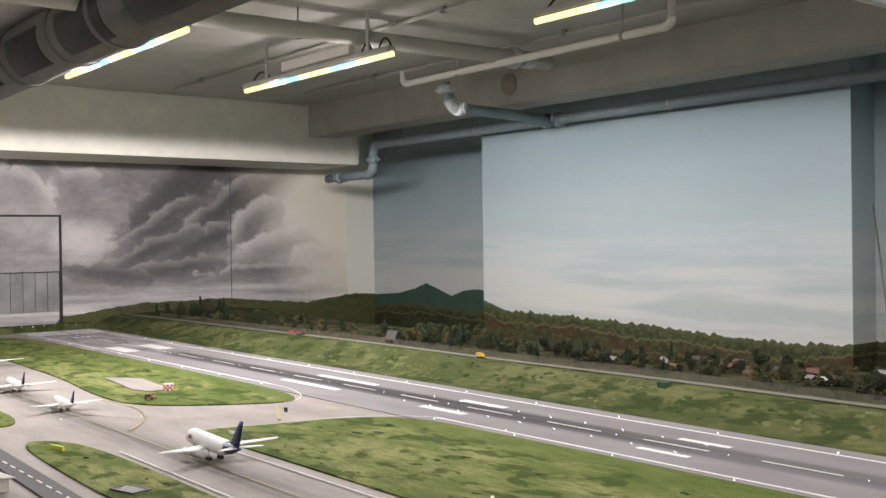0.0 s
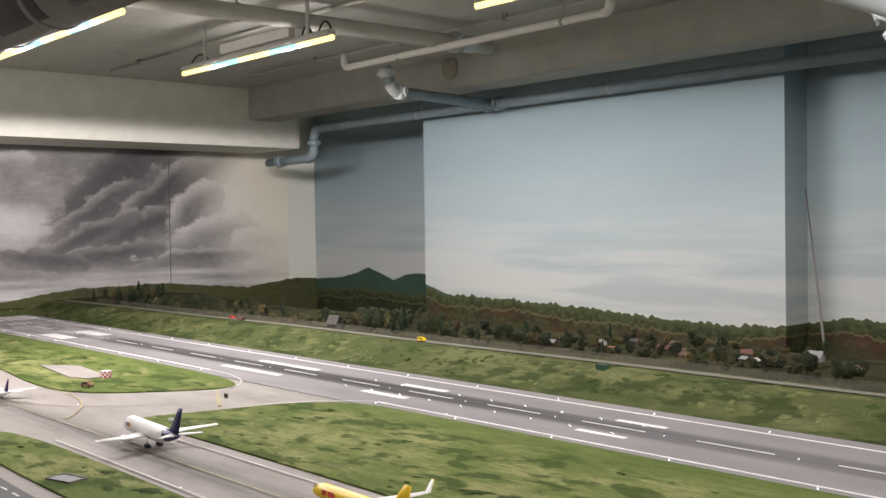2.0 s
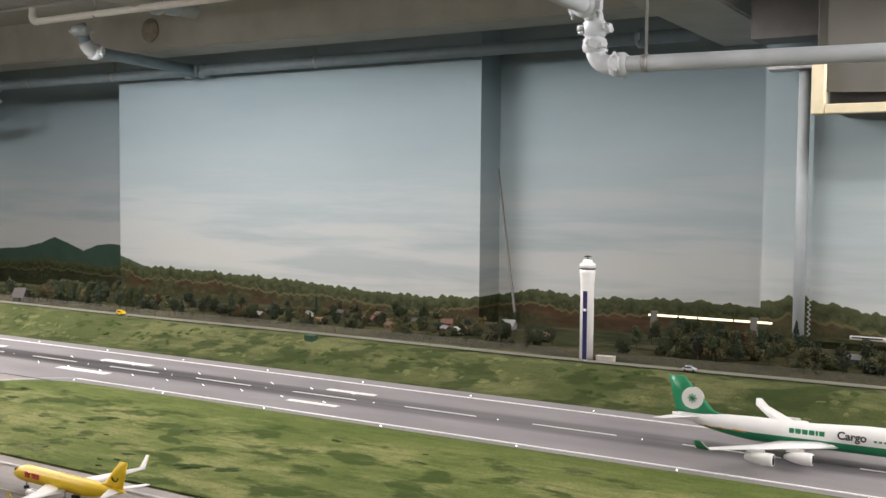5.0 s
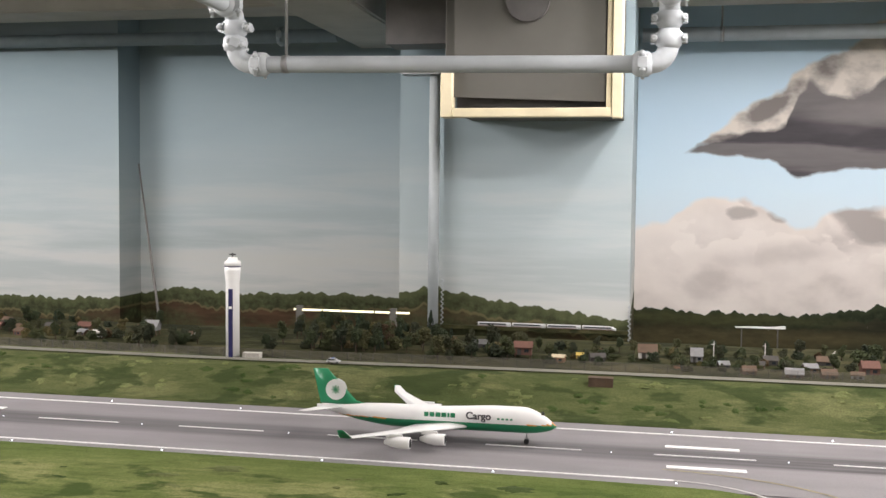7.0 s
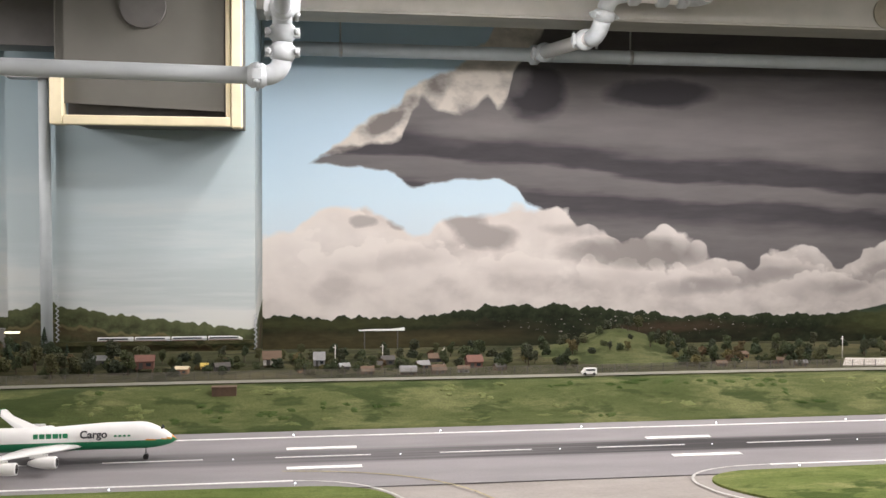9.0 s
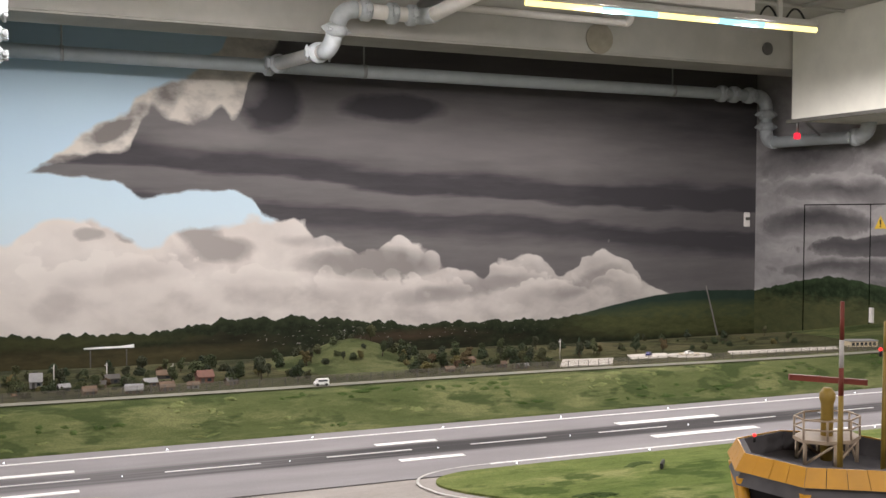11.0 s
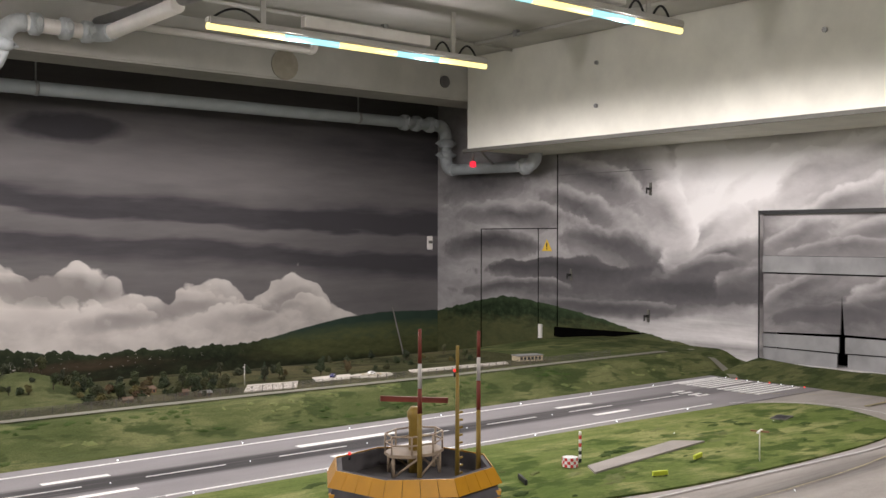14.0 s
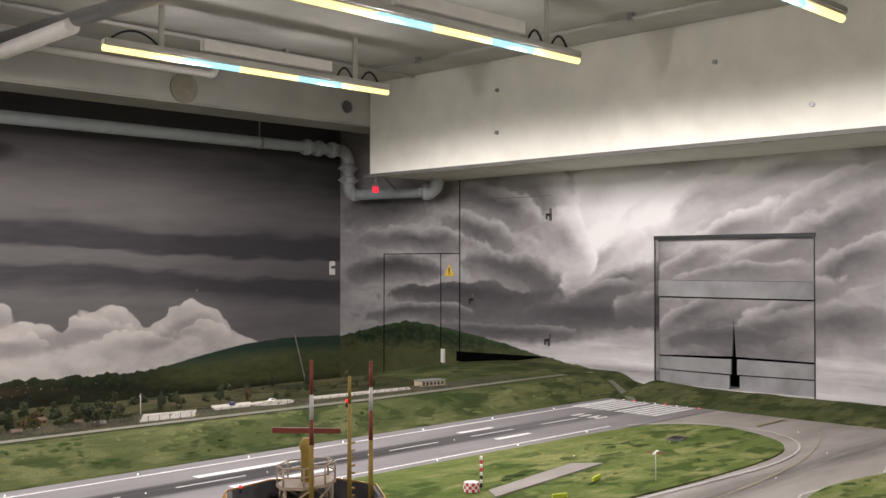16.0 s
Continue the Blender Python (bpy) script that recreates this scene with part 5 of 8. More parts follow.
# Dark filler box added for the shade in the recess under the beam.
bm = bmesh.new()
bm_box(bm, -0.66, -0.305, 4.98, 5.19, 1.56, SKY_Z)
part("pipe_casing", bm, M_DARK_DUCT, t, "dark filler standing in for a shaded recess")
bm = bmesh.new()
bm_tube(bm, (0.10, 4.655, 1.70), (0.10, 4.62, 1.70), 0.10, seg=28)
part("cap", bm, M_DARK_DUCT, t)

# stand pipe beside the column, and its loose corner chains
t = thing("stand_pipe", "pale grey stand pipe before the painted column", "pipe")
bm = bmesh.new()
bm_tube(bm, (-0.437, 5.14, 0.02), (-0.437, 5.14, 1.50), 0.028, seg=20)
part("pipe", bm, M_PIPE_BLUE, t)
bm = bmesh.new()
bm_box(bm, -0.60, -0.32, 5.06, 5.19, 1.42, 1.45)
part("bracket", bm, M_STEEL, t)
for x, z0, z1 in ((-0.398, 0.12, 0.36), (0.577, 0.0, 0.26)):
    t = thing("corner_chain", "small grey zigzag strip hanging on the column's corner", "chain")
    bm = bmesh.new()
    k = int((z1 - z0) / 0.012)
    bm_path_tube(bm, [(x + (0.007 if i % 2 else -0.007), 5.188, z0 + i * 0.012) for i in range(k + 1)], 0.0035, 6)
    part("links", bm, M_PIPE, t)
M_ROD = plain("weathered rod", (0.16, 0.15, 0.14), 0.8, vary=0.2, size=40)
for a, b in (((-2.72, 6.30, 0.98), (-1.93, 5.05, 0.02)), ((6.06, 6.74, 0.26), (6.13, 6.62, -0.28))):
    t = thing("bamboo_rod", "thin grey rod leaning against the painted wall", "rod")
    bm = bmesh.new()
    bm_tube(bm, b, a, 0.008, 0.005, seg=10)
    part("rod", bm, M_ROD, t)

# stains and cut-outs on the beams
for x, y, z, r, ax in ((4.30, 5.566, 1.975, 0.10, 1), (-5.35, 5.566, 2.03, 0.09, 1), (-1.75, 5.566, 2.02, 0.09, 1), (5.66, 5.566, 2.0, 0.045, 1)):
    bm = bmesh.new()
    bm_tube(bm, (x, y, z), (x, y - 0.006, z), r, seg=24)
    setting("beam_patch", bm, M_PATCH if r > 0.05 else M_DARK_DUCT, "round patch on the concrete beam", "patch")
for y, z in ((4.267, 1.993), (4.272, 1.712), (2.655, 1.956), (2.1, 1.66)):
    bm = bmesh.new()
    bm_tube(bm, (5.877, y, z), (5.862, y, z), 0.014, seg=12)
    setting("anchor_hole", bm, M_STEEL, "rusty anchor in the concrete beam", "anchor")
bm = bmesh.new()
bm_box(bm, 5.862, 5.878, YF, 5.60, 1.490, 1.515)
setting("beam_trim", bm, M_GREY_PANEL, "narrow grey strip under the beam's edge", "trim")

# ---- the end wall's doors, hatch and fittings ----
def seam(name, pts, w, label, x=XR - 0.001, mt=None):
    bm = bmesh.new()
    for (ya_, za_), (yb_, zb_) in zip(pts, pts[1:]):
        bm_box(bm, x - 0.003, x + 0.001, min(ya_, yb_) - w / 2, max(ya_, yb_) + w / 2, min(za_, zb_) - w / 2, max(za_, zb_) + w / 2)
    return setting(name, bm, mt or M_VOID, label, "seam")


seam("door_1", [(6.262, -0.3), (6.262, 0.925), (5.377, 0.925)], 0.007, "dark gap round a painted door in the mural")
seam("door_1_leaf", [(5.577, 0.92), (5.577, -0.2)], 0.005, "dark gap of a painted door leaf")
seam("door_2", [(5.365, 1.55), (5.365, 0.1)], 0.007, "dark gap of a tall painted wall panel")
seam("door_2_head", [(5.36, 1.34), (4.44, 1.34)], 0.003, "thin gap of a painted wall panel", mt=M_DARK_DUCT)
bm = bmesh.new()
prof = [(5.40, 0.150), (4.47, 0.164), (5.14, 0.060), (5.40, 0.075)]
lo = [bm.verts.new((XR - 0.0045, y, z)) for y, z in prof]
hi = [bm.verts.new((XR - 0.001, y, z)) for y, z in prof]
for i in range(4):
    bm.faces.new((lo[i], lo[(i + 1) % 4], hi[(i + 1) % 4], hi[i]))
bm.faces.new(lo)
bm.faces.new(hi[::-1])
setting("wall_gap", bm, M_VOID, "black wedge-shaped gap over the mound", "gap")
t = thing("warning_sign", "small yellow triangular warning sign on the painted door", "sign")
bm = bmesh.new()
tri = [(5.535, 0.745), (5.425, 0.745), (5.48, 0.84)]
for x0, x1, k in ((XR - 0.004, XR - 0.001, 1.0),):
    a = [bm.verts.new((x0, y, z)) for y, z in tri]
    b = [bm.verts.new((x1, y, z)) for y, z in tri]
    bm.faces.new(a)
    bm.faces.new(b[::-1])
    for i in range(3):
        bm.faces.new((a[i], a[(i + 1) % 3], b[(i + 1) % 3], b[i]))
M_SIGN_YELLOW = plain("sign yellow", (0.75, 0.50, 0.06), 0.5)
part("plate", bm, M_SIGN_YELLOW, t)
bm = bmesh.new()
bm_box(bm, XR - 0.006, XR - 0.0035, 5.474, 5.486, 0.775, 0.81)
bm_box(bm, XR - 0.006, XR - 0.0035, 5.474, 5.486, 0.758, 0.768)
part("mark", bm, M_BLACK, t)
t = thing("light_switch", "white switch plate on the storm wall", "switch")
bm = bmesh.new()
bm_box(bm, 6.52, 6.58, YB - 0.018, YB - 0.001, 0.745, 0.865)
bmesh.ops.bevel(bm, geom=bm.edges[:], offset=0.005, segments=2, affect="EDGES")
part("plate", bm, M_WHITE_PIPE, t)
bm = bmesh.new()
bm_box(bm, 6.53, 6.57, YB - 0.024, YB - 0.017, 0.80, 0.825)
part("rocker", bm, M_GREY_PANEL, t)
for y, z in ((5.216, 0.565), (4.443, 1.20), (4.46, 0.29)):
    t = thing("door_latch", "small steel latch on the painted wall panel", "latch")
    bm = bmesh.new()
    bm_box(bm, XR - 0.012, XR - 0.001, y - 0.009, y + 0.009, z - 0.045, z + 0.045)
    part("plate", bm, M_GREY_PANEL, t)
    bm = bmesh.new()
    bm_tube(bm, (XR - 0.01, y, z), (XR - 0.05, y, z), 0.009, seg=10)
    bm_tube(bm, (XR - 0.05, y, z + 0.01), (XR - 0.05, y, z - 0.035), 0.006, seg=10)
    part("lever", bm, M_BLACK, t)
t = thing("cable_box", "small white cable box low on the end wall", "box")
bm = bmesh.new()
bm_box(bm, XR - 0.02, XR - 0.001, 5.53, 5.56, 0.05, 0.16)
part("body", bm, M_WHITE_PIPE, t)
t = thing("alarm_beacon", "glowing red alarm beacon hung on the pipe end", "beacon")
bm = bmesh.new()
bm_box(bm, 6.05, 6.09, 5.695, 5.735, 1.395, 1.44)
bmesh.ops.bevel(bm, geom=bm.edges[:], offset=0.006, segments=2, affect="EDGES")
part("lens", bm, glow("red beacon lens", (1.0, 0.03, 0.06), 1.2), t)
bm = bmesh.new()
bm_tube(bm, (6.07, 5.715, 1.44), (6.07, 5.715, 1.55), 0.010, seg=8)
bm_box(bm, 6.05, 6.09, 5.70, 5.73, 1.54, 1.60)
bm_tube(bm, (6.07, 5.715, 1.58), (6.28, 5.715, 1.43), 0.008, seg=8)
part("bracket", bm, M_STEEL, t)

# the fly-through hatch: painted flaps round a dark slot
M_FLAP = mural_storm_side("storm mural flap", [(-4, -0.9), (7, -0.9)], -1, 0.42, [(-3.2, 0.95, 0.4, 0.12, 0, 0.2), (-3.0, 0.35, 0.6, 0.2, 0, -0.14)],
                          [[(-3.3, 0.86, 0.4, 0.10, 15, 0.68, 0.34), (-2.7, 0.90, 0.4, 0.12, 12, 0.66, 0.34), (-3.0, 0.78, 0.5, 0.08, 5, 0.56, 0.32), (-2.65, 0.56, 0.34, 0.10, 20, 0.58, 0.30), (-3.3, 0.50, 0.35, 0.10, 25, 0.54, 0.24), (-2.75, 0.44, 0.36, 0.12, 20, 0.50, 0.23), (-3.1, 0.36, 0.5, 0.08, 5, 0.36, 0.18)]], [(-4, 0.0), (-2, 0.0)])
M_FLAP_LIGHT = plain("pale grey painted board", (0.27, 0.27, 0.275), 0.8, vary=0.3, size=5)
t = thing("hatch", "closed wall hatch with painted flaps and a dark slot", "hatch")
FX = XR + 0.03


def flap(name, outline, dx, mt, label=""):
    bm = bmesh.new()
    a = [bm.verts.new((FX + dx, y, z)) for y, z in outline]
    b = [bm.verts.new((FX + dx + 0.012, y, z)) for y, z in outline]
    n = len(outline)
    for i in range(n):
        bm.faces.new((a[i], a[(i + 1) % n], b[(i + 1) % n], b[i]))
    bm.faces.new(a)
    bm.faces.new(b[::-1])
    part(name, bm, mt, t, label)


flap("painted_board", [(3.55, 1.004), (2.46, 1.004), (2.46, 0.735), (3.55, 0.735)], 0.006, M_FLAP)
flap("top_board", [(3.55, 0.733), (2.46, 0.733), (2.46, 0.628), (3.55, 0.628)], -0.004, M_FLAP_LIGHT, "pale grey painted board")
flap("upper_flap", [(3.548, 0.618), (2.462, 0.618), (2.462, 0.256), (2.985, 0.258), (2.994, 0.40), (3.002, 0.50), (3.006, 0.40), (3.012, 0.258), (3.548, 0.238)], 0.004, M_FLAP, "cloud-painted flap with a dark split")
flap("cross_board", [(3.55, 0.228), (3.018, 0.240), (3.018, 0.146), (3.55, 0.146)], 0.0, M_FLAP_LIGHT)
flap("cross_board", [(2.976, 0.242), (2.46, 0.244), (2.46, 0.155), (2.976, 0.146)], 0.0, M_FLAP_LIGHT)
flap("lower_panel", [(3.55, 0.138), (3.033, 0.136), (3.033, 0.02), (3.55, 0.02)], 0.006, M_FLAP_LIGHT)
flap("lower_panel", [(2.962, 0.138), (2.46, 0.146), (2.46, 0.02), (2.962, 0.02)], 0.006, M_FLAP_LIGHT)
for name, y0, y1, z0, z1 in (("hatch_frame", 2.445, 3.565, 1.003, 1.027), ("hatch_frame", 2.451, 2.458, 0.03, 1.003), ("hatch_frame", 3.552, 3.562, 0.03, 1.003)):
    bm = bmesh.new()
    bm_box(bm, XR - 0.004, XR + 0.012, y0, y1, z0, z1)
    part(name, bm, M_BLACK, t, "thin dark edge strip")
t = thing("hatch", "closed wall hatch painted with clouds above grey boards", "hatch")
bm = bmesh.new()
bm_box(bm, XL + 0.001, XL + 0.02, 2.30, 3.315, 0.55, 1.07)
part("upper_panel", bm, M_MURAL_LEFT, t)
for k in range(9):
    bm = bmesh.new()
    bm_box(bm, XL + 0.001, XL + 0.018, 2.30 + k * 0.113, 2.30 + k * 0.113 + 0.107, 0.17, 0.54)
    part("board", bm, M_FLAP_LIGHT, t)
bm = bmesh.new()
for y0, y1, z0, z1 in ((2.28, 3.34, 1.07, 1.09), (3.315, 3.34, 0.05, 1.07), (2.30, 3.315, 0.541, 0.549)):
    bm_box(bm, XL + 0.001, XL + 0.026, y0, y1, z0, z1)
part("hatch_frame", bm, M_BLACK, t)
bm = bmesh.new()
bm_box(bm, XL + 0.001, XL + 0.006, 5.133, 5.138, 0.2, 1.57)
setting("door_3", bm, M_DARK_DUCT, "dark seam of a painted door in the far end wall", "seam")

# ---- model aircraft ----
M_AC_WHITE = plain("aircraft white", (0.80, 0.80, 0.79), 0.35, vary=0.04, size=20)
M_AC_GREEN = plain("aircraft green", (0.02, 0.22, 0.10), 0.35, vary=0.06, size=20)
M_AC_ORANGE = plain("aircraft orange line", (0.75, 0.30, 0.05), 0.4, vary=0.05)
M_AC_GREY = plain("aircraft light grey", (0.52, 0.53, 0.54), 0.4, vary=0.06, size=20)
M_AC_NAVY = plain("aircraft navy", (0.02, 0.02, 0.09), 0.35, vary=0.06)
M_AC_PURPLE = plain("aircraft purple", (0.10, 0.04, 0.25), 0.4, vary=0.05)
M_AC_YELLOW = plain("aircraft yellow", (0.85, 0.58, 0.02), 0.35, vary=0.04)
M_AC_RED = plain("aircraft red", (0.55, 0.04, 0.04), 0.4, vary=0.05)
M_AC_DARK = plain("dark glass", (0.012, 0.013, 0.016), 0.15, vary=0.1)
M_TEXT = plain("dark grey lettering", (0.06, 0.06, 0.07), 0.5)


def wing_surface(bm, stations, thick=0.11, side=1):
    """Lofts an aerofoil through (x of the leading edge, y, z, chord)."""
    rings = []
    for xl, y, z, c in stations:
        ring = []
        for u, v in ((0, 0), (0.08, 0.42), (0.3, 0.62), (0.65, 0.36), (1, 0), (0.65, -0.2), (0.3, -0.34), (0.08, -0.26)):
            ring.append(Vector((xl - u * c, side * y, z + v * c * thick)))
        rings.append(ring)
    bm_loft(bm, rings)


def airliner(name, label, group, m, L, R, span, engines, top, belly, tail, hump=0.0, winglet=0.0, nose_mark=None, engine_mt=None, belly_from=-0.3, sweep=0.62, scale_eng=1.0, rear_mt=None, wing_mt=None):
    """A jet airliner: nose along +x, wheels on the ground at z 0."""
    t = thing(name, label, "model aircraft", group, m)
    zc = R * 1.95
    # fuselage skin in rings from nose to tail
    seg, rows = 52, 52
    bm = bmesh.new()
    rings = []
    for i in range(rows + 1):
        u = i / rows
        if u < 0.14:
            k = u / 0.14
            r = R * (max(0.0, 1 - (1 - k) ** 1.8) ** 0.70)
            dz = -R * 0.34 * (1 - k) ** 1.6
        elif u < 0.66:
            r, dz = R, 0
        else:
            k = (u - 0.66) / 0.34
            r = R * (1 - 0.90 * k ** 1.55)
            dz = R * 0.55 * k ** 1.6
        r = max(r, R * 0.03)
        hb = hump * R * max(0.0, min(1.0, (u - 0.02) / 0.09)) * max(0.0, min(1.0, (0.46 - u) / 0.20))
        ring = []
        for s in range(seg):
            a = 2 * math.pi * s / seg
            y, z = r * math.sin(a), r * math.cos(a)
            if z > 0:
                z += hb * (z / r)
                y *= 1 - 0.10 * (hb / R if R else 0) * (z / (r + hb))
            ring.append(Vector((L / 2 - u * L, y, zc + dz + z)))
        rings.append(ring)
    bm_loft(bm, rings)
    for f in bm.faces:
        c = f.calc_center_median()
        h = (c.z - zc) / R
        u = (L / 2 - c.x) / L
        rise = 0.0 if hump else 0.5 * max(0, (u - 0.66) / 0.34) ** 1.6
        f.material_index = 1 if h - rise < belly_from else (3 if (rear_mt and u > 0.80 - 0.04 * h) else (2 if belly_from > -1 and h - rise < belly_from + 0.07 else 0))
    part("fuselage", bm, [top, belly, M_AC_ORANGE if belly is M_AC_GREEN else top, rear_mt or top], t)
    # cockpit window band
    bm = bmesh.new()
    uc = 0.052 if hump else 0.045
    for s in (-2.5, -1.5, -0.5, 0.5, 1.5, 2.5):
        zz = zc + (R * (0.55 + hump * 0.75) if hump else R * 0.30)
        a = s * 0.30
        rr = R * (0.62 if hump else 0.70)
        p = Vector((L / 2 - uc * L - rr * (1 - math.cos(a)) * 0.55, rr * math.sin(a), zz))
        q = Matrix.Translation(p) @ pose(0, 0, 0, 0, -38, math.degrees(a) * 0.9)
        bm_box(bm, -0.0015, 0.0025, -rr * 0.12, rr * 0.12, -R * 0.07, R * 0.09, q)
    part("cockpit_window", bm, M_AC_DARK, t, "dark cockpit glazing")
    # wings
    half = span / 2
    xr = L * 0.16
    cr, ct = L * 0.225, L * 0.055
    for side, nm in ((1, "wing"), (-1, "wing")):
        bm = bmesh.new()
        tip_x = xr - (half - R * 0.5) * sweep
        st = [(xr, R * 0.55, zc - R * 0.55, cr), (xr - (half * 0.38) * sweep, half * 0.38, zc - R * 0.42, cr * 0.56), (tip_x, half, zc + R * 0.10, ct)]
        if winglet:
            st.append((tip_x - ct * 0.55, half + winglet * 0.35, zc + R * 0.10 + winglet, ct * 0.45))
        wing_surface(bm, st, 0.11, side)
        part(nm, bm, wing_mt or M_AC_GREY, t)
        if winglet:
            bm = bmesh.new()
            wing_surface(bm, [(tip_x - ct * 0.1, half + 0.001, zc + R * 0.11, ct * 0.85), (tip_x - ct * 0.6, half + winglet * 0.38, zc + R * 0.12 + winglet, ct * 0.48)], 0.16, side)
            part("winglet", bm, tail, t)
        for ey in engines:
            y = half * ey
            xe = xr - (y - R * 0.5) * sweep
            ze = zc - R * 0.42 + (R * 0.52) * max(0, (ey - 0.38)) / 0.62
            er, el = R * 0.40 * scale_eng, L * 0.068
            mm = Matrix.Translation((xe + el * 0.95, side * y, ze - er * 1.25)) @ pose(0, 0, 0, 0, -90, 0)
            bm = bmesh.new()
            bm_lathe(bm, [(er * 0.70, -0.0), (er * 0.92, -el * 0.06), (er, el * 0.06), (er, el * 0.55), (er * 0.80, el * 0.95), (er * 0.55, el * 1.25), (er * 0.3, el * 1.45)], mm, 18)
            bm_box(bm, xe - el * 0.4, xe + el * 0.55, side * y - er * 0.10, side * y + er * 0.10, ze - er * 0.5, ze + er * 0.10)
            eng = part("engine", bm, engine_mt or M_AC_WHITE, t)
            bm = bmesh.new()
            bm_tube(bm, mm @ Vector((0, 0, -el * 0.02)), mm @ Vector((0, 0, -el * 0.065)), er * 0.74, seg=18)
            part("intake", bm, M_AC_DARK, eng, "dark engine intake")
    # tail
    zt = zc + R * 0.75
    bm = bmesh.new()
    fh, fc = R * 3.15, L * 0.17
    rings = []
    for k in (0, 0.12, 0.55, 1.0):
        x0 = -L * 0.315 - k * fh * 0.95 + (L * 0.05 if k == 0 else 0)
        c = fc * (1 - 0.62 * k) + (L * 0.05 if k == 0 else 0)
        rings.append([Vector((x0 - u * c, v * c * 0.10, zt + k * fh)) for u, v in ((0, 0), (0.15, 0.4), (0.5, 0.5), (1, 0), (0.5, -0.5), (0.15, -0.4))])
    bm_loft(bm, rings)
    fin = part("fin", bm, tail, t)
    for side in (1, -1):
        bm = bmesh.new()
        wing_surface(bm, [(-L * 0.375, R * 0.15, zc + R * 0.55, L * 0.10), (-L * 0.375 - half * 0.36 * 0.72, half * 0.36, zc + R * 0.72, L * 0.04)], 0.10, side)
        part("stabiliser", bm, rear_mt and M_AC_WHITE or wing_mt or M_AC_GREY, t)
    # undercarriage
    for x, ys in ((L * 0.38, (0,)), (-L * 0.03, (-R * 0.75, R * 0.75)),):
        for y in ys:
            bm = bmesh.new()
            bm_tube(bm, (x, y, R * 0.2), (x, y, zc - R * 0.6), R * 0.07, seg=8)
            leg = part("gear_leg", bm, M_STEEL, t)
            for dx in ((0,) if x > 0 else (-R * 0.3, R * 0.3)):
                bm = bmesh.new()
                for s in (-1, 1):
                    bm_tube(bm, (x + dx, y + s * R * 0.08, R * 0.22), (x + dx, y + s * R * 0.24, R * 0.22), R * 0.22, seg=14)
                part("wheel", bm, M_BLACK, leg)
    return t, zc, fin


RJ = 0.0375
jumbo, zc, fin = airliner("jumbo_jet", "white four-engined cargo jet with green belly and tail on the runway", "model aircraft", pose(-0.02, 3.205, 0.002, 0, 0, 0.6), 0.81, RJ, 0.72, (0.42, 0.70),
                          M_AC_WHITE, M_AC_GREEN, M_AC_GREEN, hump=0.27, winglet=0.022, belly_from=-0.16, wing_mt=M_AC_WHITE, sweep=0.90, scale_eng=1.25)
# tail disc, its star and the plain bars for the airline's name
for side in (1, -1):
    bm = bmesh.new()
    c = Vector((-0.338, side * 0.0048, zc + RJ * 2.05))
    bm_tube(bm, c, c + Vector((0, side * 0.0028, 0)), 0.035, seg=32)
    disc = part("tail_disc", bm, M_AC_WHITE, fin, "white disc on the green fin")
    bm = bmesh.new()
    for k in range(4):
        q = Matrix.Translation(c + Vector((0, side * 0.0034, 0))) @ pose(0, 0, 0, 0, 45 * k, 0)
        bm_box(bm, -0.0016, 0.0016, -0.0012, 0.0012, -0.015, 0.015, q)
    part("tail_star", bm, M_AC_GREEN, fin, "small green star")
    bm = bmesh.new()
    x = -0.027
    for w in (0.014, 0.016, 0.016, 0.016, 0.006, 0.015):
        bm_box(bm, x, x + w, side * (RJ * 0.93) - 0.0016, side * (RJ * 0.93) + 0.0016, zc + RJ * 0.20, zc + RJ * 0.62, pose(0, 0, 0, 0, 0, 0))
        x += w + 0.004
    part("name_bars", bm, M_AC_GREEN, jumbo, "green bars")
    bm = bmesh.new()
    for k in range(4):
        bm_box(bm, 0.215 + k * 0.014, 0.223 + k * 0.014, side * (RJ * 0.985) - 0.0012, side * (RJ * 0.985) + 0.0012, zc + RJ * 0.24, zc + RJ * 0.38)
    part("small_marks", bm, M_AC_GREEN, jumbo, "row of small green marks")
    cu = bpy.data.curves.new("lettering", "FONT")
    cu.body, cu.size, cu.extrude, cu.offset = "Cargo", 0.033, 0.0006, 0.0009
    tmp = bpy.data.objects.new("lettering", cu)
    scene.collection.objects.link(tmp)
    me = bpy.data.meshes.new_from_object(tmp.evaluated_get(bpy.context.evaluated_depsgraph_get()))
    bpy.data.objects.remove(tmp)
    me.materials.append(M_TEXT)
    ob = new("lettering", me)
    ob.parent = jumbo
    ob["label"] = "dark grey word on the side"
    ob.matrix_basis = pose(0.112, -RJ * 1.0, zc + RJ * 0.20, 90, 0, 0) if side < 0 else pose(0.195, RJ * 1.0, zc + RJ * 0.20, 90, 0, 180)

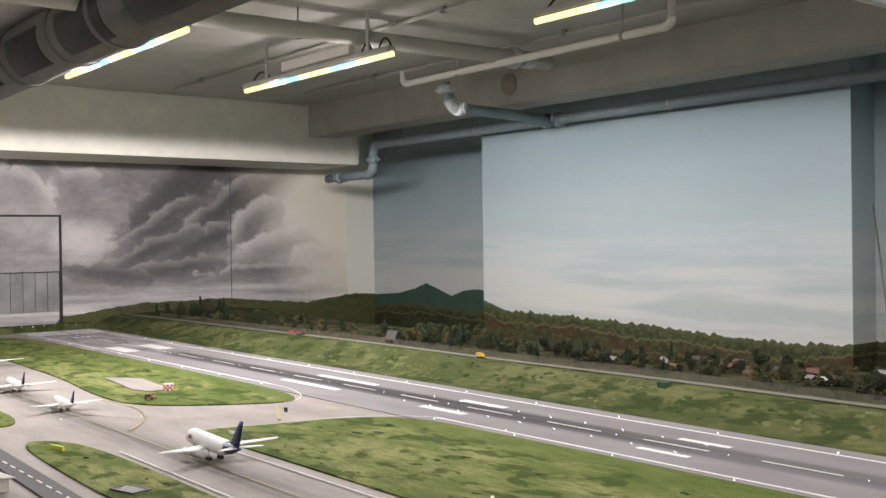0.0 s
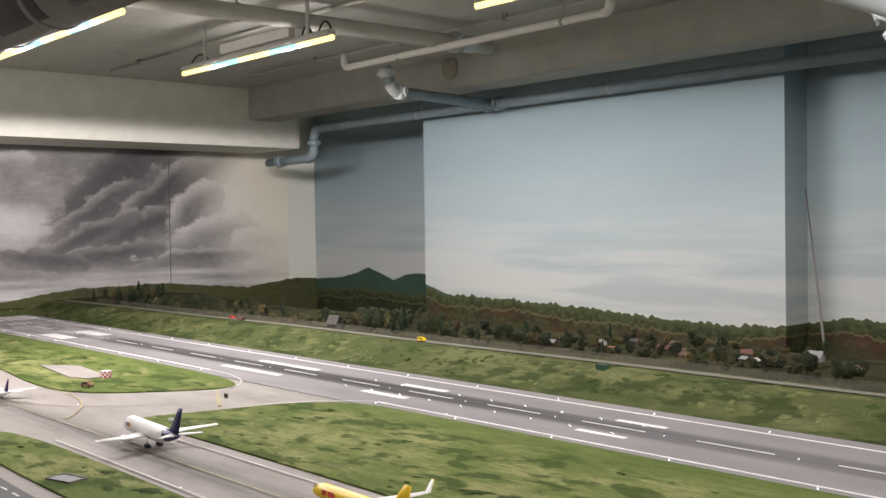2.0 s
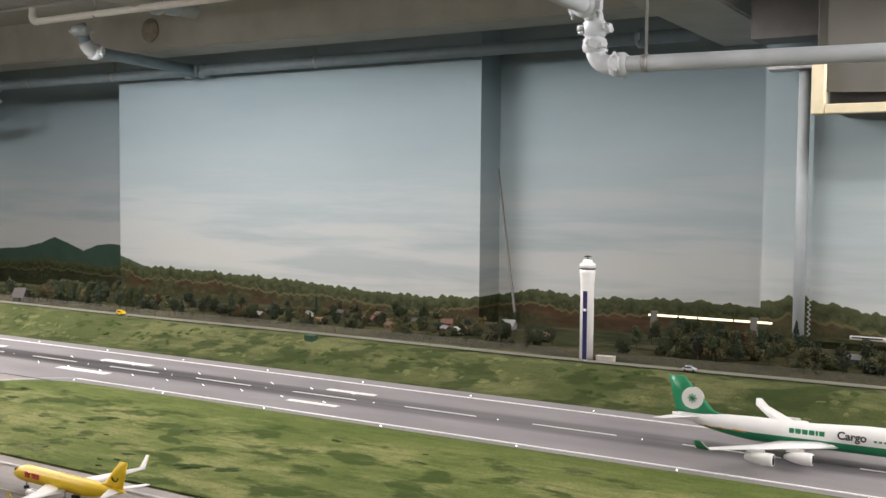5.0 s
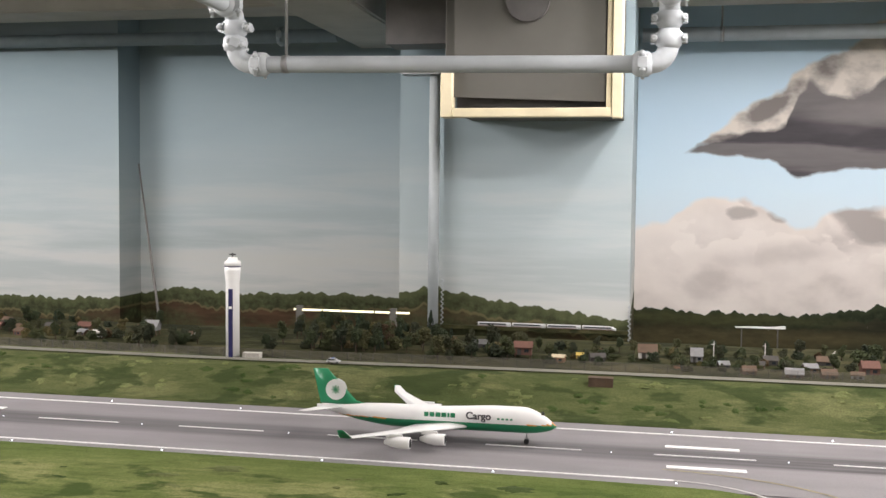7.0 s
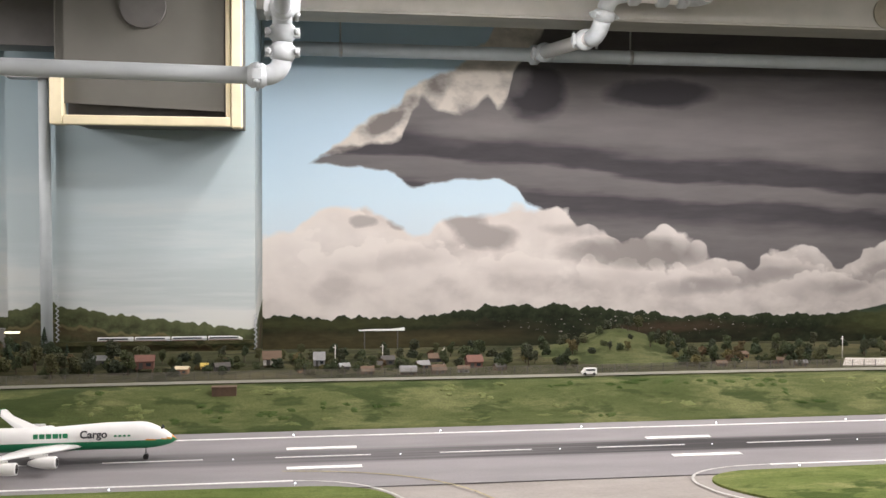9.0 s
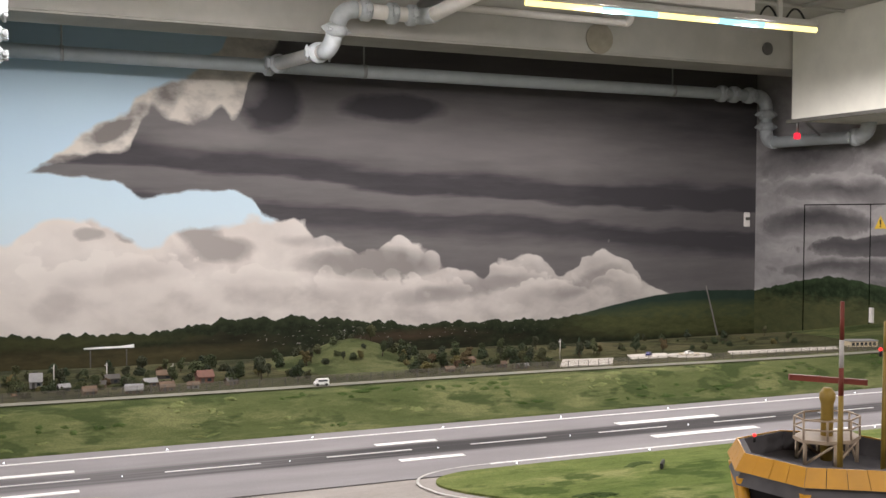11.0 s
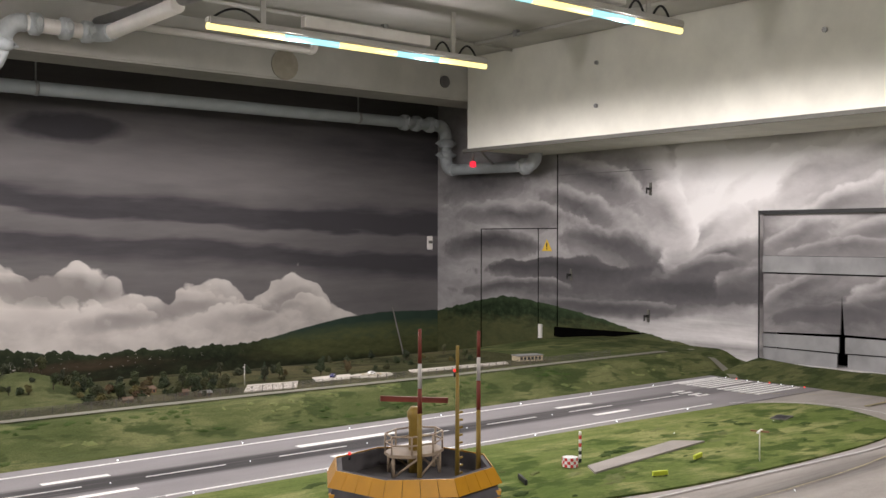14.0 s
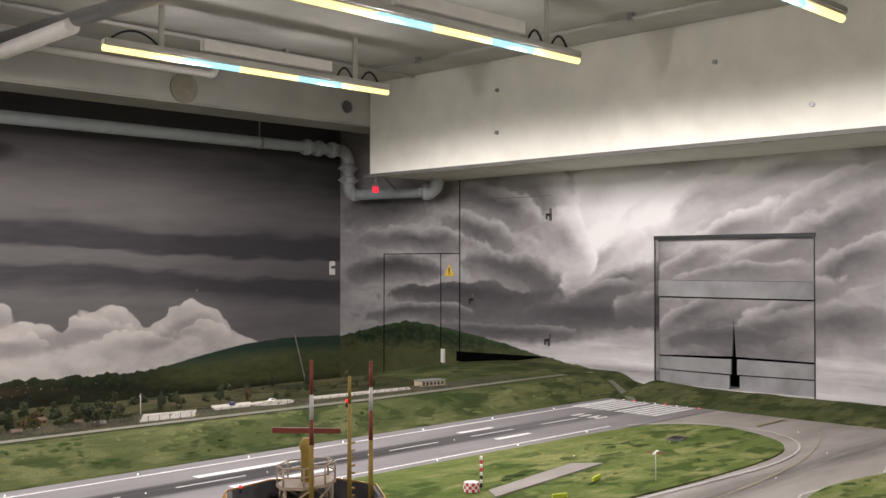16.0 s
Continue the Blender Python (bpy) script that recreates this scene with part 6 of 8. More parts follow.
fed, zf, ffin = airliner("cargo_jet", "white cargo jet with navy tail taxiing on concrete", "model aircraft", pose(-2.83, 1.735, 0, 0, 0, 176), 0.50, 0.0300, 0.46, (0.36,), M_AC_WHITE, M_AC_WHITE, M_AC_NAVY, belly_from=-2, rear_mt=M_AC_NAVY, wing_mt=M_AC_WHITE)
for side in (1, -1):
    bm = bmesh.new()
    bm_box(bm, 0.145, 0.165, side * 0.0300 - 0.0012, side * 0.0300 + 0.0012, zf - 0.002, zf + 0.012)
    part("name_bars", bm, M_AC_PURPLE, fed, "purple bar")
    bm = bmesh.new()
    bm_box(bm, 0.128, 0.142, side * 0.0300 - 0.0012, side * 0.0300 + 0.0012, zf - 0.002, zf + 0.012)
    part("name_bars", bm, M_AC_ORANGE, fed, "orange bar")
    bm = bmesh.new()
    bm_box(bm, -0.195, -0.165, side * 0.0048 - 0.0014, side * 0.0048 + 0.0014, zf + 0.062, zf + 0.070)
    part("fin_mark", bm, M_AC_WHITE, ffin, "pale bar on the fin")
yel, zy, yfin = airliner("holiday_jet", "yellow holiday jet with upturned wing tips on the taxiway", "model aircraft", pose(-1.555, 1.715, 0, 0, 0, 178), 0.45, 0.0225, 0.40, (0.33,), M_AC_YELLOW, M_AC_YELLOW, M_AC_YELLOW, belly_from=-2, winglet=0.035, wing_mt=M_AC_WHITE)
for side in (1, -1):
    bm = bmesh.new()
    c = Vector((-0.195, side * 0.0042, zy + 0.048))
    pts = [c + Vector((0.012 * math.cos(a), side * 0.001, 0.012 * math.sin(a))) for a in [math.pi * (1.05 + 0.9 * i / 10) for i in range(11)]]
    bm_path_tube(bm, pts, 0.0017, 6)
    part("fin_mark", bm, M_AC_DARK, yfin, "dark curved mark on the fin")
    bm = bmesh.new()
    for k, w in enumerate((0.010, 0.010, 0.004, 0.010, 0.008)):
        bm_box(bm, 0.085 + k * 0.013, 0.085 + k * 0.013 + w, side * 0.0225 - 0.0012, side * 0.0225 + 0.0012, zy - 0.002, zy + 0.012)
    part("name_bars", bm, M_AC_RED, yel, "row of dark red bars")
airliner("passenger_jet", "small white jet with dark tail waiting on the taxiway", "model aircraft", pose(-4.36, 1.70, 0, 0, 0, 176), 0.36, 0.0195, 0.34, (0.36,), M_AC_WHITE, M_AC_WHITE, M_AC_NAVY, belly_from=-2, wing_mt=M_AC_WHITE)
airliner("passenger_jet", "white jet with black tail waiting on the taxiway", "model aircraft", pose(-5.20, 1.72, 0, 0, 0, 176), 0.42, 0.0215, 0.40, (0.36,), M_AC_WHITE, M_AC_WHITE, M_BLACK, belly_from=-2, wing_mt=M_AC_WHITE)
airliner("passenger_jet", "white jet far along the taxiway", "model aircraft", pose(-6.55, 1.95, 0, 0, 0, 170), 0.42, 0.0215, 0.40, (0.36,), M_AC_WHITE, M_AC_WHITE, M_AC_RED, belly_from=-2, wing_mt=M_AC_WHITE)

# ---- runway and taxiway lights ----
def dome_mesh(name, r, mt):
    bm = bmesh.new()
    bm_lathe(bm, [(r, 0.0), (r, r * 0.5), (r * 0.8, r * 1.1), (r * 0.35, r * 1.5)], None, 8)
    finish(bm)
    me = bpy.data.meshes.new(name)
    bm.to_mesh(me)
    bm.free()
    me.materials.append(mt)
    return me


dome = dome_mesh("runway_light", 0.0031, M_DOT)
small_dome = dome_mesh("runway_light_small", 0.0019, M_DOT)
red_dome = dome_mesh("runway_light_red", 0.0045, M_RED_DOT)


def runway_light(x, y, me, label, group, z=0.0):
    ob = new("runway_light", me)
    ob.location = (x, y, z)
    return tagged(ob, label, "runway light", group)


for i in range(28):
    x = -8.72 + i * 0.5265
    runway_light(x, 3.492, dome, "tiny glowing white lamp on the runway's edge", "runway edge lights")
    if not (-4.3 < x < -3.0 or 0.95 < x < 2.0 or x > 5.4):
        runway_light(x, 2.858, dome, "tiny glowing white lamp on the runway's edge", "runway edge lights")
for i in range(24):
    runway_light(-8.2 + i * 0.538 + 0.155, 3.162, small_dome, "tiny white lamp let into the runway", "runway centre lights", 0.0017)
for i in range(9):
    for y in (3.08, 3.27):
        for k in range(2):
            runway_light(-3.45 + i * 0.21 + k * 0.018, y - 0.012 * k, small_dome, "tiny white touchdown lamp on the runway", "touchdown lights")
for i in range(8):
    runway_light(6.10, 2.90 + i * 0.075, red_dome if i % 3 == 0 else dome, "tiny lamp across the runway's end", "runway end lights")
for i in range(10):
    runway_light(-9.08, 2.5 + i * 0.1, dome, "tiny lamp across the runway's end", "runway end lights", 0.05)
for x, y in ((-3.0, 1.9), (-2.5, 2.9), (1.15, 2.6), (1.6, 2.2), (2.6, 1.62), (3.9, 1.62), (4.6, 1.66), (5.25, 1.75), (5.7, 2.1), (-3.9, 1.9), (-4.1, 1.6), (-2.2, 1.52), (-1.2, 1.9), (5.0, 2.4), (4.4, 2.5)):
    runway_light(x, y, small_dome, "tiny white taxiway lamp", "taxiway lights", 0.002)

# ---- control tower, near the visitors' edge ----
M_TOWER_YELLOW = plain("yellow tower cladding", (0.56, 0.27, 0.012), 0.45, vary=0.1, size=60)
M_TOWER_ROOF = plain("dark tower roof", (0.10, 0.095, 0.10), 0.8, vary=0.25, size=60)
M_CAB_GLASS = plain("black cab glass", (0.006, 0.006, 0.007), 0.45, vary=0.2, size=40, spec=0.15)
M_RUST = plain("rust red paint", (0.19, 0.04, 0.025), 0.6, vary=0.2, size=80)
M_OLIVE = plain("olive brass", (0.27, 0.18, 0.035), 0.5, vary=0.2, size=80)
M_TAN = plain("tan railing", (0.42, 0.33, 0.24), 0.6, vary=0.15, size=80)
M_GREY_W = plain("pale grey band", (0.55, 0.52, 0.50), 0.6, vary=0.15, size=80)
CX, CY, CZ = 1.325, 0.392, 0.651
t = thing("control_tower", "yellow octagonal control tower cab with masts and radar", "tower", "", pose(CX, CY, 0, 0, 0, 12))


def octagon(r, z, k=8):
    return [Vector((r * math.cos(math.pi * (2 * i + 1) / k), r * math.sin(math.pi * (2 * i + 1) / k), z)) for i in range(k)]


bm = bmesh.new()
bm_loft(bm, [octagon(0.026, 0.0), octagon(0.024, CZ - 0.16)], smooth=False)
part("shaft", bm, M_GREY_W, t)
bm = bmesh.new()
bm_loft(bm, [octagon(0.030, CZ - 0.16), octagon(0.052, CZ - 0.10), octagon(0.053, CZ - 0.085)], smooth=False)
part("cab_base", bm, M_TOWER_YELLOW, t)
bm = bmesh.new()
bm_loft(bm, [octagon(0.052, CZ - 0.085), octagon(0.067, CZ - 0.010)], smooth=False)
part("cab_glazing", bm, M_CAB_GLASS, t, "dark sloping glass")
for p, q in zip(octagon(0.0535, CZ - 0.085), octagon(0.0685, CZ - 0.009)):
    bm = bmesh.new()
    bm_tube(bm, p, q, 0.0042, seg=8)
    part("mullion", bm, M_TOWER_YELLOW, t)
outer, upper = octagon(0.0735, CZ - 0.004), octagon(0.0665, CZ + 0.008)
inner, floor_in = octagon(0.061, CZ + 0.008), octagon(0.060, CZ - 0.006)
for i in range(8):
    j = (i + 1) % 8
    for k in range(4):
        a, b = k / 4 + 0.004, (k + 1) / 4 - 0.004
        bm = bmesh.new()
        quad = [outer[i].lerp(outer[j], a), outer[i].lerp(outer[j], b), upper[i].lerp(upper[j], b), upper[i].lerp(upper[j], a)]
        back = [v * 0.985 for v in quad]
        for q, v in zip(back, quad):
            q.z = v.z
        fr, bk = [bm.verts.new(v) for v in quad], [bm.verts.new(v) for v in back]
        bm.faces.new(fr)
        bm.faces.new(bk[::-1])
        for s in range(4):
            bm.faces.new((fr[s], bk[s], bk[(s + 1) % 4], fr[(s + 1) % 4]))
        part("fascia_panel", bm, M_TOWER_YELLOW, t)
bm = bmesh.new()
bm_loft(bm, [[v * 0.984 for v in outer], [Vector((v.x * 0.984, v.y * 0.984, v.z - 0.001)) for v in upper], inner, floor_in, octagon(0.001, CZ - 0.006)], smooth=False)
part("roof", bm, [M_TOWER_ROOF], t, "dark grey flat roof inside a parapet")
for p, q in zip(upper, upper[1:] + upper[:1]):
    bm = bmesh.new()
    bm_tube(bm, p * 0.968 + Vector((0, 0, 0.001 + 0.032 * 0)), q * 0.968 + Vector((0, 0, 0.001)), 0.0022, seg=6)
    part("parapet_rail", bm, M_TOWER_YELLOW, t)
inv = pose(CX, CY, 0, 0, 0, 12).inverted()


def mast(x, y, h, r, bands):
    base = inv @ Vector((x, y, CZ - 0.006))
    ob = None
    for a, b, mt in bands:
        bm = bmesh.new()
        bm_tube(bm, base + Vector((0, 0, a * h)), base + Vector((0, 0, b * h)), r * (1 - 0.35 * a), r * (1 - 0.35 * b), 10)
        o = part("mast" if ob is None else "mast_band", bm, mt, t if ob is None else ob)
        ob = ob or o
    return base


mast(1.317, 0.373, 0.122, 0.0022, ((0, 0.46, M_OLIVE), (0.46, 0.62, M_RUST), (0.62, 0.78, M_GREY_W), (0.78, 1, M_RUST)))
base2 = mast(1.347, 0.363, 0.108, 0.0020, ((0, 0.8, M_OLIVE), (0.8, 1, M_OLIVE)))
mast(1.372, 0.366, 0.118, 0.0022, ((0, 0.46, M_OLIVE), (0.46, 0.66, M_RUST), (0.66, 0.82, M_GREY_W), (0.82, 1, M_RUST)))
for k in range(9):
    bm = bmesh.new()
    bm_box(bm, base2.x + 0.001, base2.x + 0.006, base2.y - 0.001, base2.y + 0.001, base2.z + 0.006 + k * 0.006, base2.z + 0.0075 + k * 0.006)
    part("mast_rung", bm, M_OLIVE, t)
rb = inv @ Vector((1.342, 0.412, CZ - 0.006))
bm = bmesh.new()
bm_lathe(bm, [(0.0045, 0.0), (0.0045, 0.042), (0.0058, 0.046), (0.0058, 0.050), (0.003, 0.054)], Matrix.Translation(rb), 14)
part("radar_post", bm, M_OLIVE, t)
bm = bmesh.new()
bm_box(bm, -0.028, 0.028, -0.0020, 0.0020, -0.0021, 0.0021, Matrix.Translation(rb + Vector((0, 0, 0.060))) @ pose(0, 0, 0, 0, 3, -42))
part("radar_bar", bm, M_RUST, t, "rust red radar bar")
for k in range(6):
    bm = bmesh.new()
    a = 2 * math.pi * k / 6
    p = rb + Vector((0.026 * math.cos(a), 0.019 * math.sin(a), 0))
    bm_tube(bm, p, p + Vector((0, 0, 0.016)), 0.0014, seg=6)
    q = rb + Vector((0.026 * math.cos(a + 1.05), 0.019 * math.sin(a + 1.05), 0))
    bm_tube(bm, p, q + Vector((0, 0, 0.016)), 0.0010, seg=6)
    part("platform_leg", bm, M_TAN, t)
bm = bmesh.new()
bm_slab(bm, [(rb.x + 0.029 * math.cos(a), rb.y + 0.021 * math.sin(a)) for a in [math.pi * k / 4 for k in range(8)]], rb.z + 0.016, rb.z + 0.0185)
part("platform", bm, M_TAN, t)
for k in range(8):
    a, b = math.pi * k / 4, math.pi * (k + 1) / 4
    p, q = rb + Vector((0.028 * math.cos(a), 0.020 * math.sin(a), 0.018)), rb + Vector((0.028 * math.cos(b), 0.020 * math.sin(b), 0.018))
    bm = bmesh.new()
    bm_tube(bm, p, p + Vector((0, 0, 0.015)), 0.0008, seg=6)
    for z in (0.008, 0.015):
        bm_tube(bm, p + Vector((0, 0, z)), q + Vector((0, 0, z)), 0.0007, seg=6)
    part("railing", bm, M_TAN, t)
for x, y, z in ((1.362, 0.352, CZ + 0.002), (1.352, 0.372, CZ + 0.080), (1.29, 0.43, CZ + 0.012)):
    p = inv @ Vector((x, y, z))
    bm = bmesh.new()
    bm_tube(bm, p - Vector((0, 0, 0.004)), p, 0.0012, seg=6)
    o = part("lamp_stem", bm, M_BLACK, t)
    bm = bmesh.new()
    bmesh.ops.create_icosphere(bm, subdivisions=2, radius=0.0014, matrix=Matrix.Translation(p + Vector((0, 0, 0.001))))
    part("lamp_bulb", bm, M_RED_DOT, o, "glowing red bulb")

# ---- white tower on the bank ----
def ground_z(x, y):
    return bank(x, y) + 0.003


t = thing("observation_tower", "slim white tower with a dark blue window strip", "tower", "", pose(-1.07, 4.0, ground_z(-1.07, 4.0) - 0.004))
bm = bmesh.new()
bm_lathe(bm, [(0.029, 0), (0.029, 0.315), (0.0295, 0.33), (0.034, 0.375), (0.034, 0.392)], None, 28)
part("shaft", bm, M_AC_WHITE, t)
bm = bmesh.new()
bm_lathe(bm, [(0.0345, 0.392), (0.0345, 0.397)], None, 28)
part("window_band", bm, M_AC_NAVY, t)
bm = bmesh.new()
bm_lathe(bm, [(0.035, 0.397), (0.035, 0.412), (0.030, 0.418), (0.022, 0.420), (0.020, 0.432), (0.010, 0.434)], None, 28)
part("cab", bm, M_AC_WHITE, t)
bm = bmesh.new()
bm_tube(bm, (0, 0, 0.434), (0, 0, 0.452), 0.0025, seg=8)
bm_box(bm, -0.015, 0.015, -0.003, 0.003, 0.443, 0.448)
part("antenna", bm, M_BLACK, t)
bm = bmesh.new()
bm_box(bm, -0.006, 0.012, -0.0315, -0.026, 0.0, 0.30)
part("window_strip", bm, M_AC_NAVY, t, "dark blue vertical window strip")
bm = bmesh.new()
bm_box(bm, -0.004, 0.010, -0.0325, -0.0313, 0.215, 0.226, pose(0, 0, 0, 0, 0, 0))
part("strip_mark", bm, M_AC_WHITE, t)

# ---- small buildings ----
WALLS = {"red": (0.125, 0.060, 0.044), "orange": (0.22, 0.12, 0.065), "white": (0.50, 0.48, 0.44), "brown": (0.10, 0.065, 0.042), "grey": (0.20, 0.20, 0.20), "beige": (0.52, 0.44, 0.30), "yellow": (0.45, 0.33, 0.08), "green": (0.04, 0.09, 0.05), "dark": (0.06, 0.055, 0.05)}
M_W = {k: plain("model wall " + k, v, 0.8, vary=0.15, size=80) for k, v in WALLS.items()}
M_WINDOW = plain("model window", (0.03, 0.035, 0.04), 0.2, vary=0.1)


def hut(name, label, x, y, w, d, h, wall_c, roof_c, turn=0.0, roof_h=None, stilts=0.0, group="model huts"):
    """A gabled hut with walls, two roof slopes, a door and a window."""
    t = thing(name, label, "model building", group, pose(x, y, ground_z(x, y) - 0.003, 0, 0, turn))
    rh = roof_h if roof_h is not None else h * 0.55
    bm = bmesh.new()
    prof = [(-w / 2, stilts), (w / 2, stilts), (w / 2, stilts + h), (0, stilts + h + rh), (-w / 2, stilts + h)] if d > w else None
    if prof:
        bm_loft(bm, [[Vector((u, v, z)) for u, z in prof] for v in (-d / 2, d / 2)], smooth=False)
    else:
        prof = [(-d / 2, stilts), (d / 2, stilts), (d / 2, stilts + h), (0, stilts + h + rh), (-d / 2, stilts + h)]
        bm_loft(bm, [[Vector((v, u, z)) for u, z in prof] for v in (-w / 2, w / 2)], smooth=False)
    part("wall", bm, M_W[wall_c], t)
    for s in (1, -1):
        bm = bmesh.new()
        o = 0.12
        if d > w:
            a, b = Vector((s * w / 2 * (1 + o * 1.6), 0, stilts + h - rh * o * 1.6)), Vector((0, 0, stilts + h + rh))
            q = [a + Vector((0, -d / 2 * (1 + o), 0)), a + Vector((0, d / 2 * (1 + o), 0)), b + Vector((0, d / 2 * (1 + o), 0)), b + Vector((0, -d / 2 * (1 + o), 0))]
        else:
            a, b = Vector((0, s * d / 2 * (1 + o * 1.6), stilts + h - rh * o * 1.6)), Vector((0, 0, stilts + h + rh))
            q = [a + Vector((-w / 2 * (1 + o), 0, 0)), a + Vector((w / 2 * (1 + o), 0, 0)), b + Vector((w / 2 * (1 + o), 0, 0)), b + Vector((-w / 2 * (1 + o), 0, 0))]
        lo, hi = [bm.verts.new(v + Vector((0, 0, 0.0006))) for v in q], [bm.verts.new(v + Vector((0, 0, 0.0032))) for v in q]
        bm.faces.new(lo[::-1])
        bm.faces.new(hi)
        for k in range(4):
            bm.faces.new((lo[k], lo[(k + 1) % 4], hi[(k + 1) % 4], hi[k]))
        part("roof_slope", bm, M_W[roof_c], t)
    bm = bmesh.new()
    bm_box(bm, -w * 0.32, -w * 0.10, -d / 2 - 0.0012, -d / 2 + 0.0008, stilts, stilts + h * 0.8)
    part("door", bm, M_W["dark"], t)
    bm = bmesh.new()
    bm_box(bm, w * 0.08, w * 0.34, -d / 2 - 0.0012, -d / 2 + 0.0008, stilts + h * 0.35, stilts + h * 0.75)
    part("window", bm, M_WINDOW, t)
    if stilts:
        for sx in (-1, 1):
            for sy in (-1, 1):
                bm = bmesh.new()
                bm_box(bm, sx * w * 0.42 - 0.002, sx * w * 0.42 + 0.002, sy * d * 0.4 - 0.002, sy * d * 0.4 + 0.002, -0.01, stilts + 0.002)
                part("stilt", bm, M_W["brown"], t)
    return t


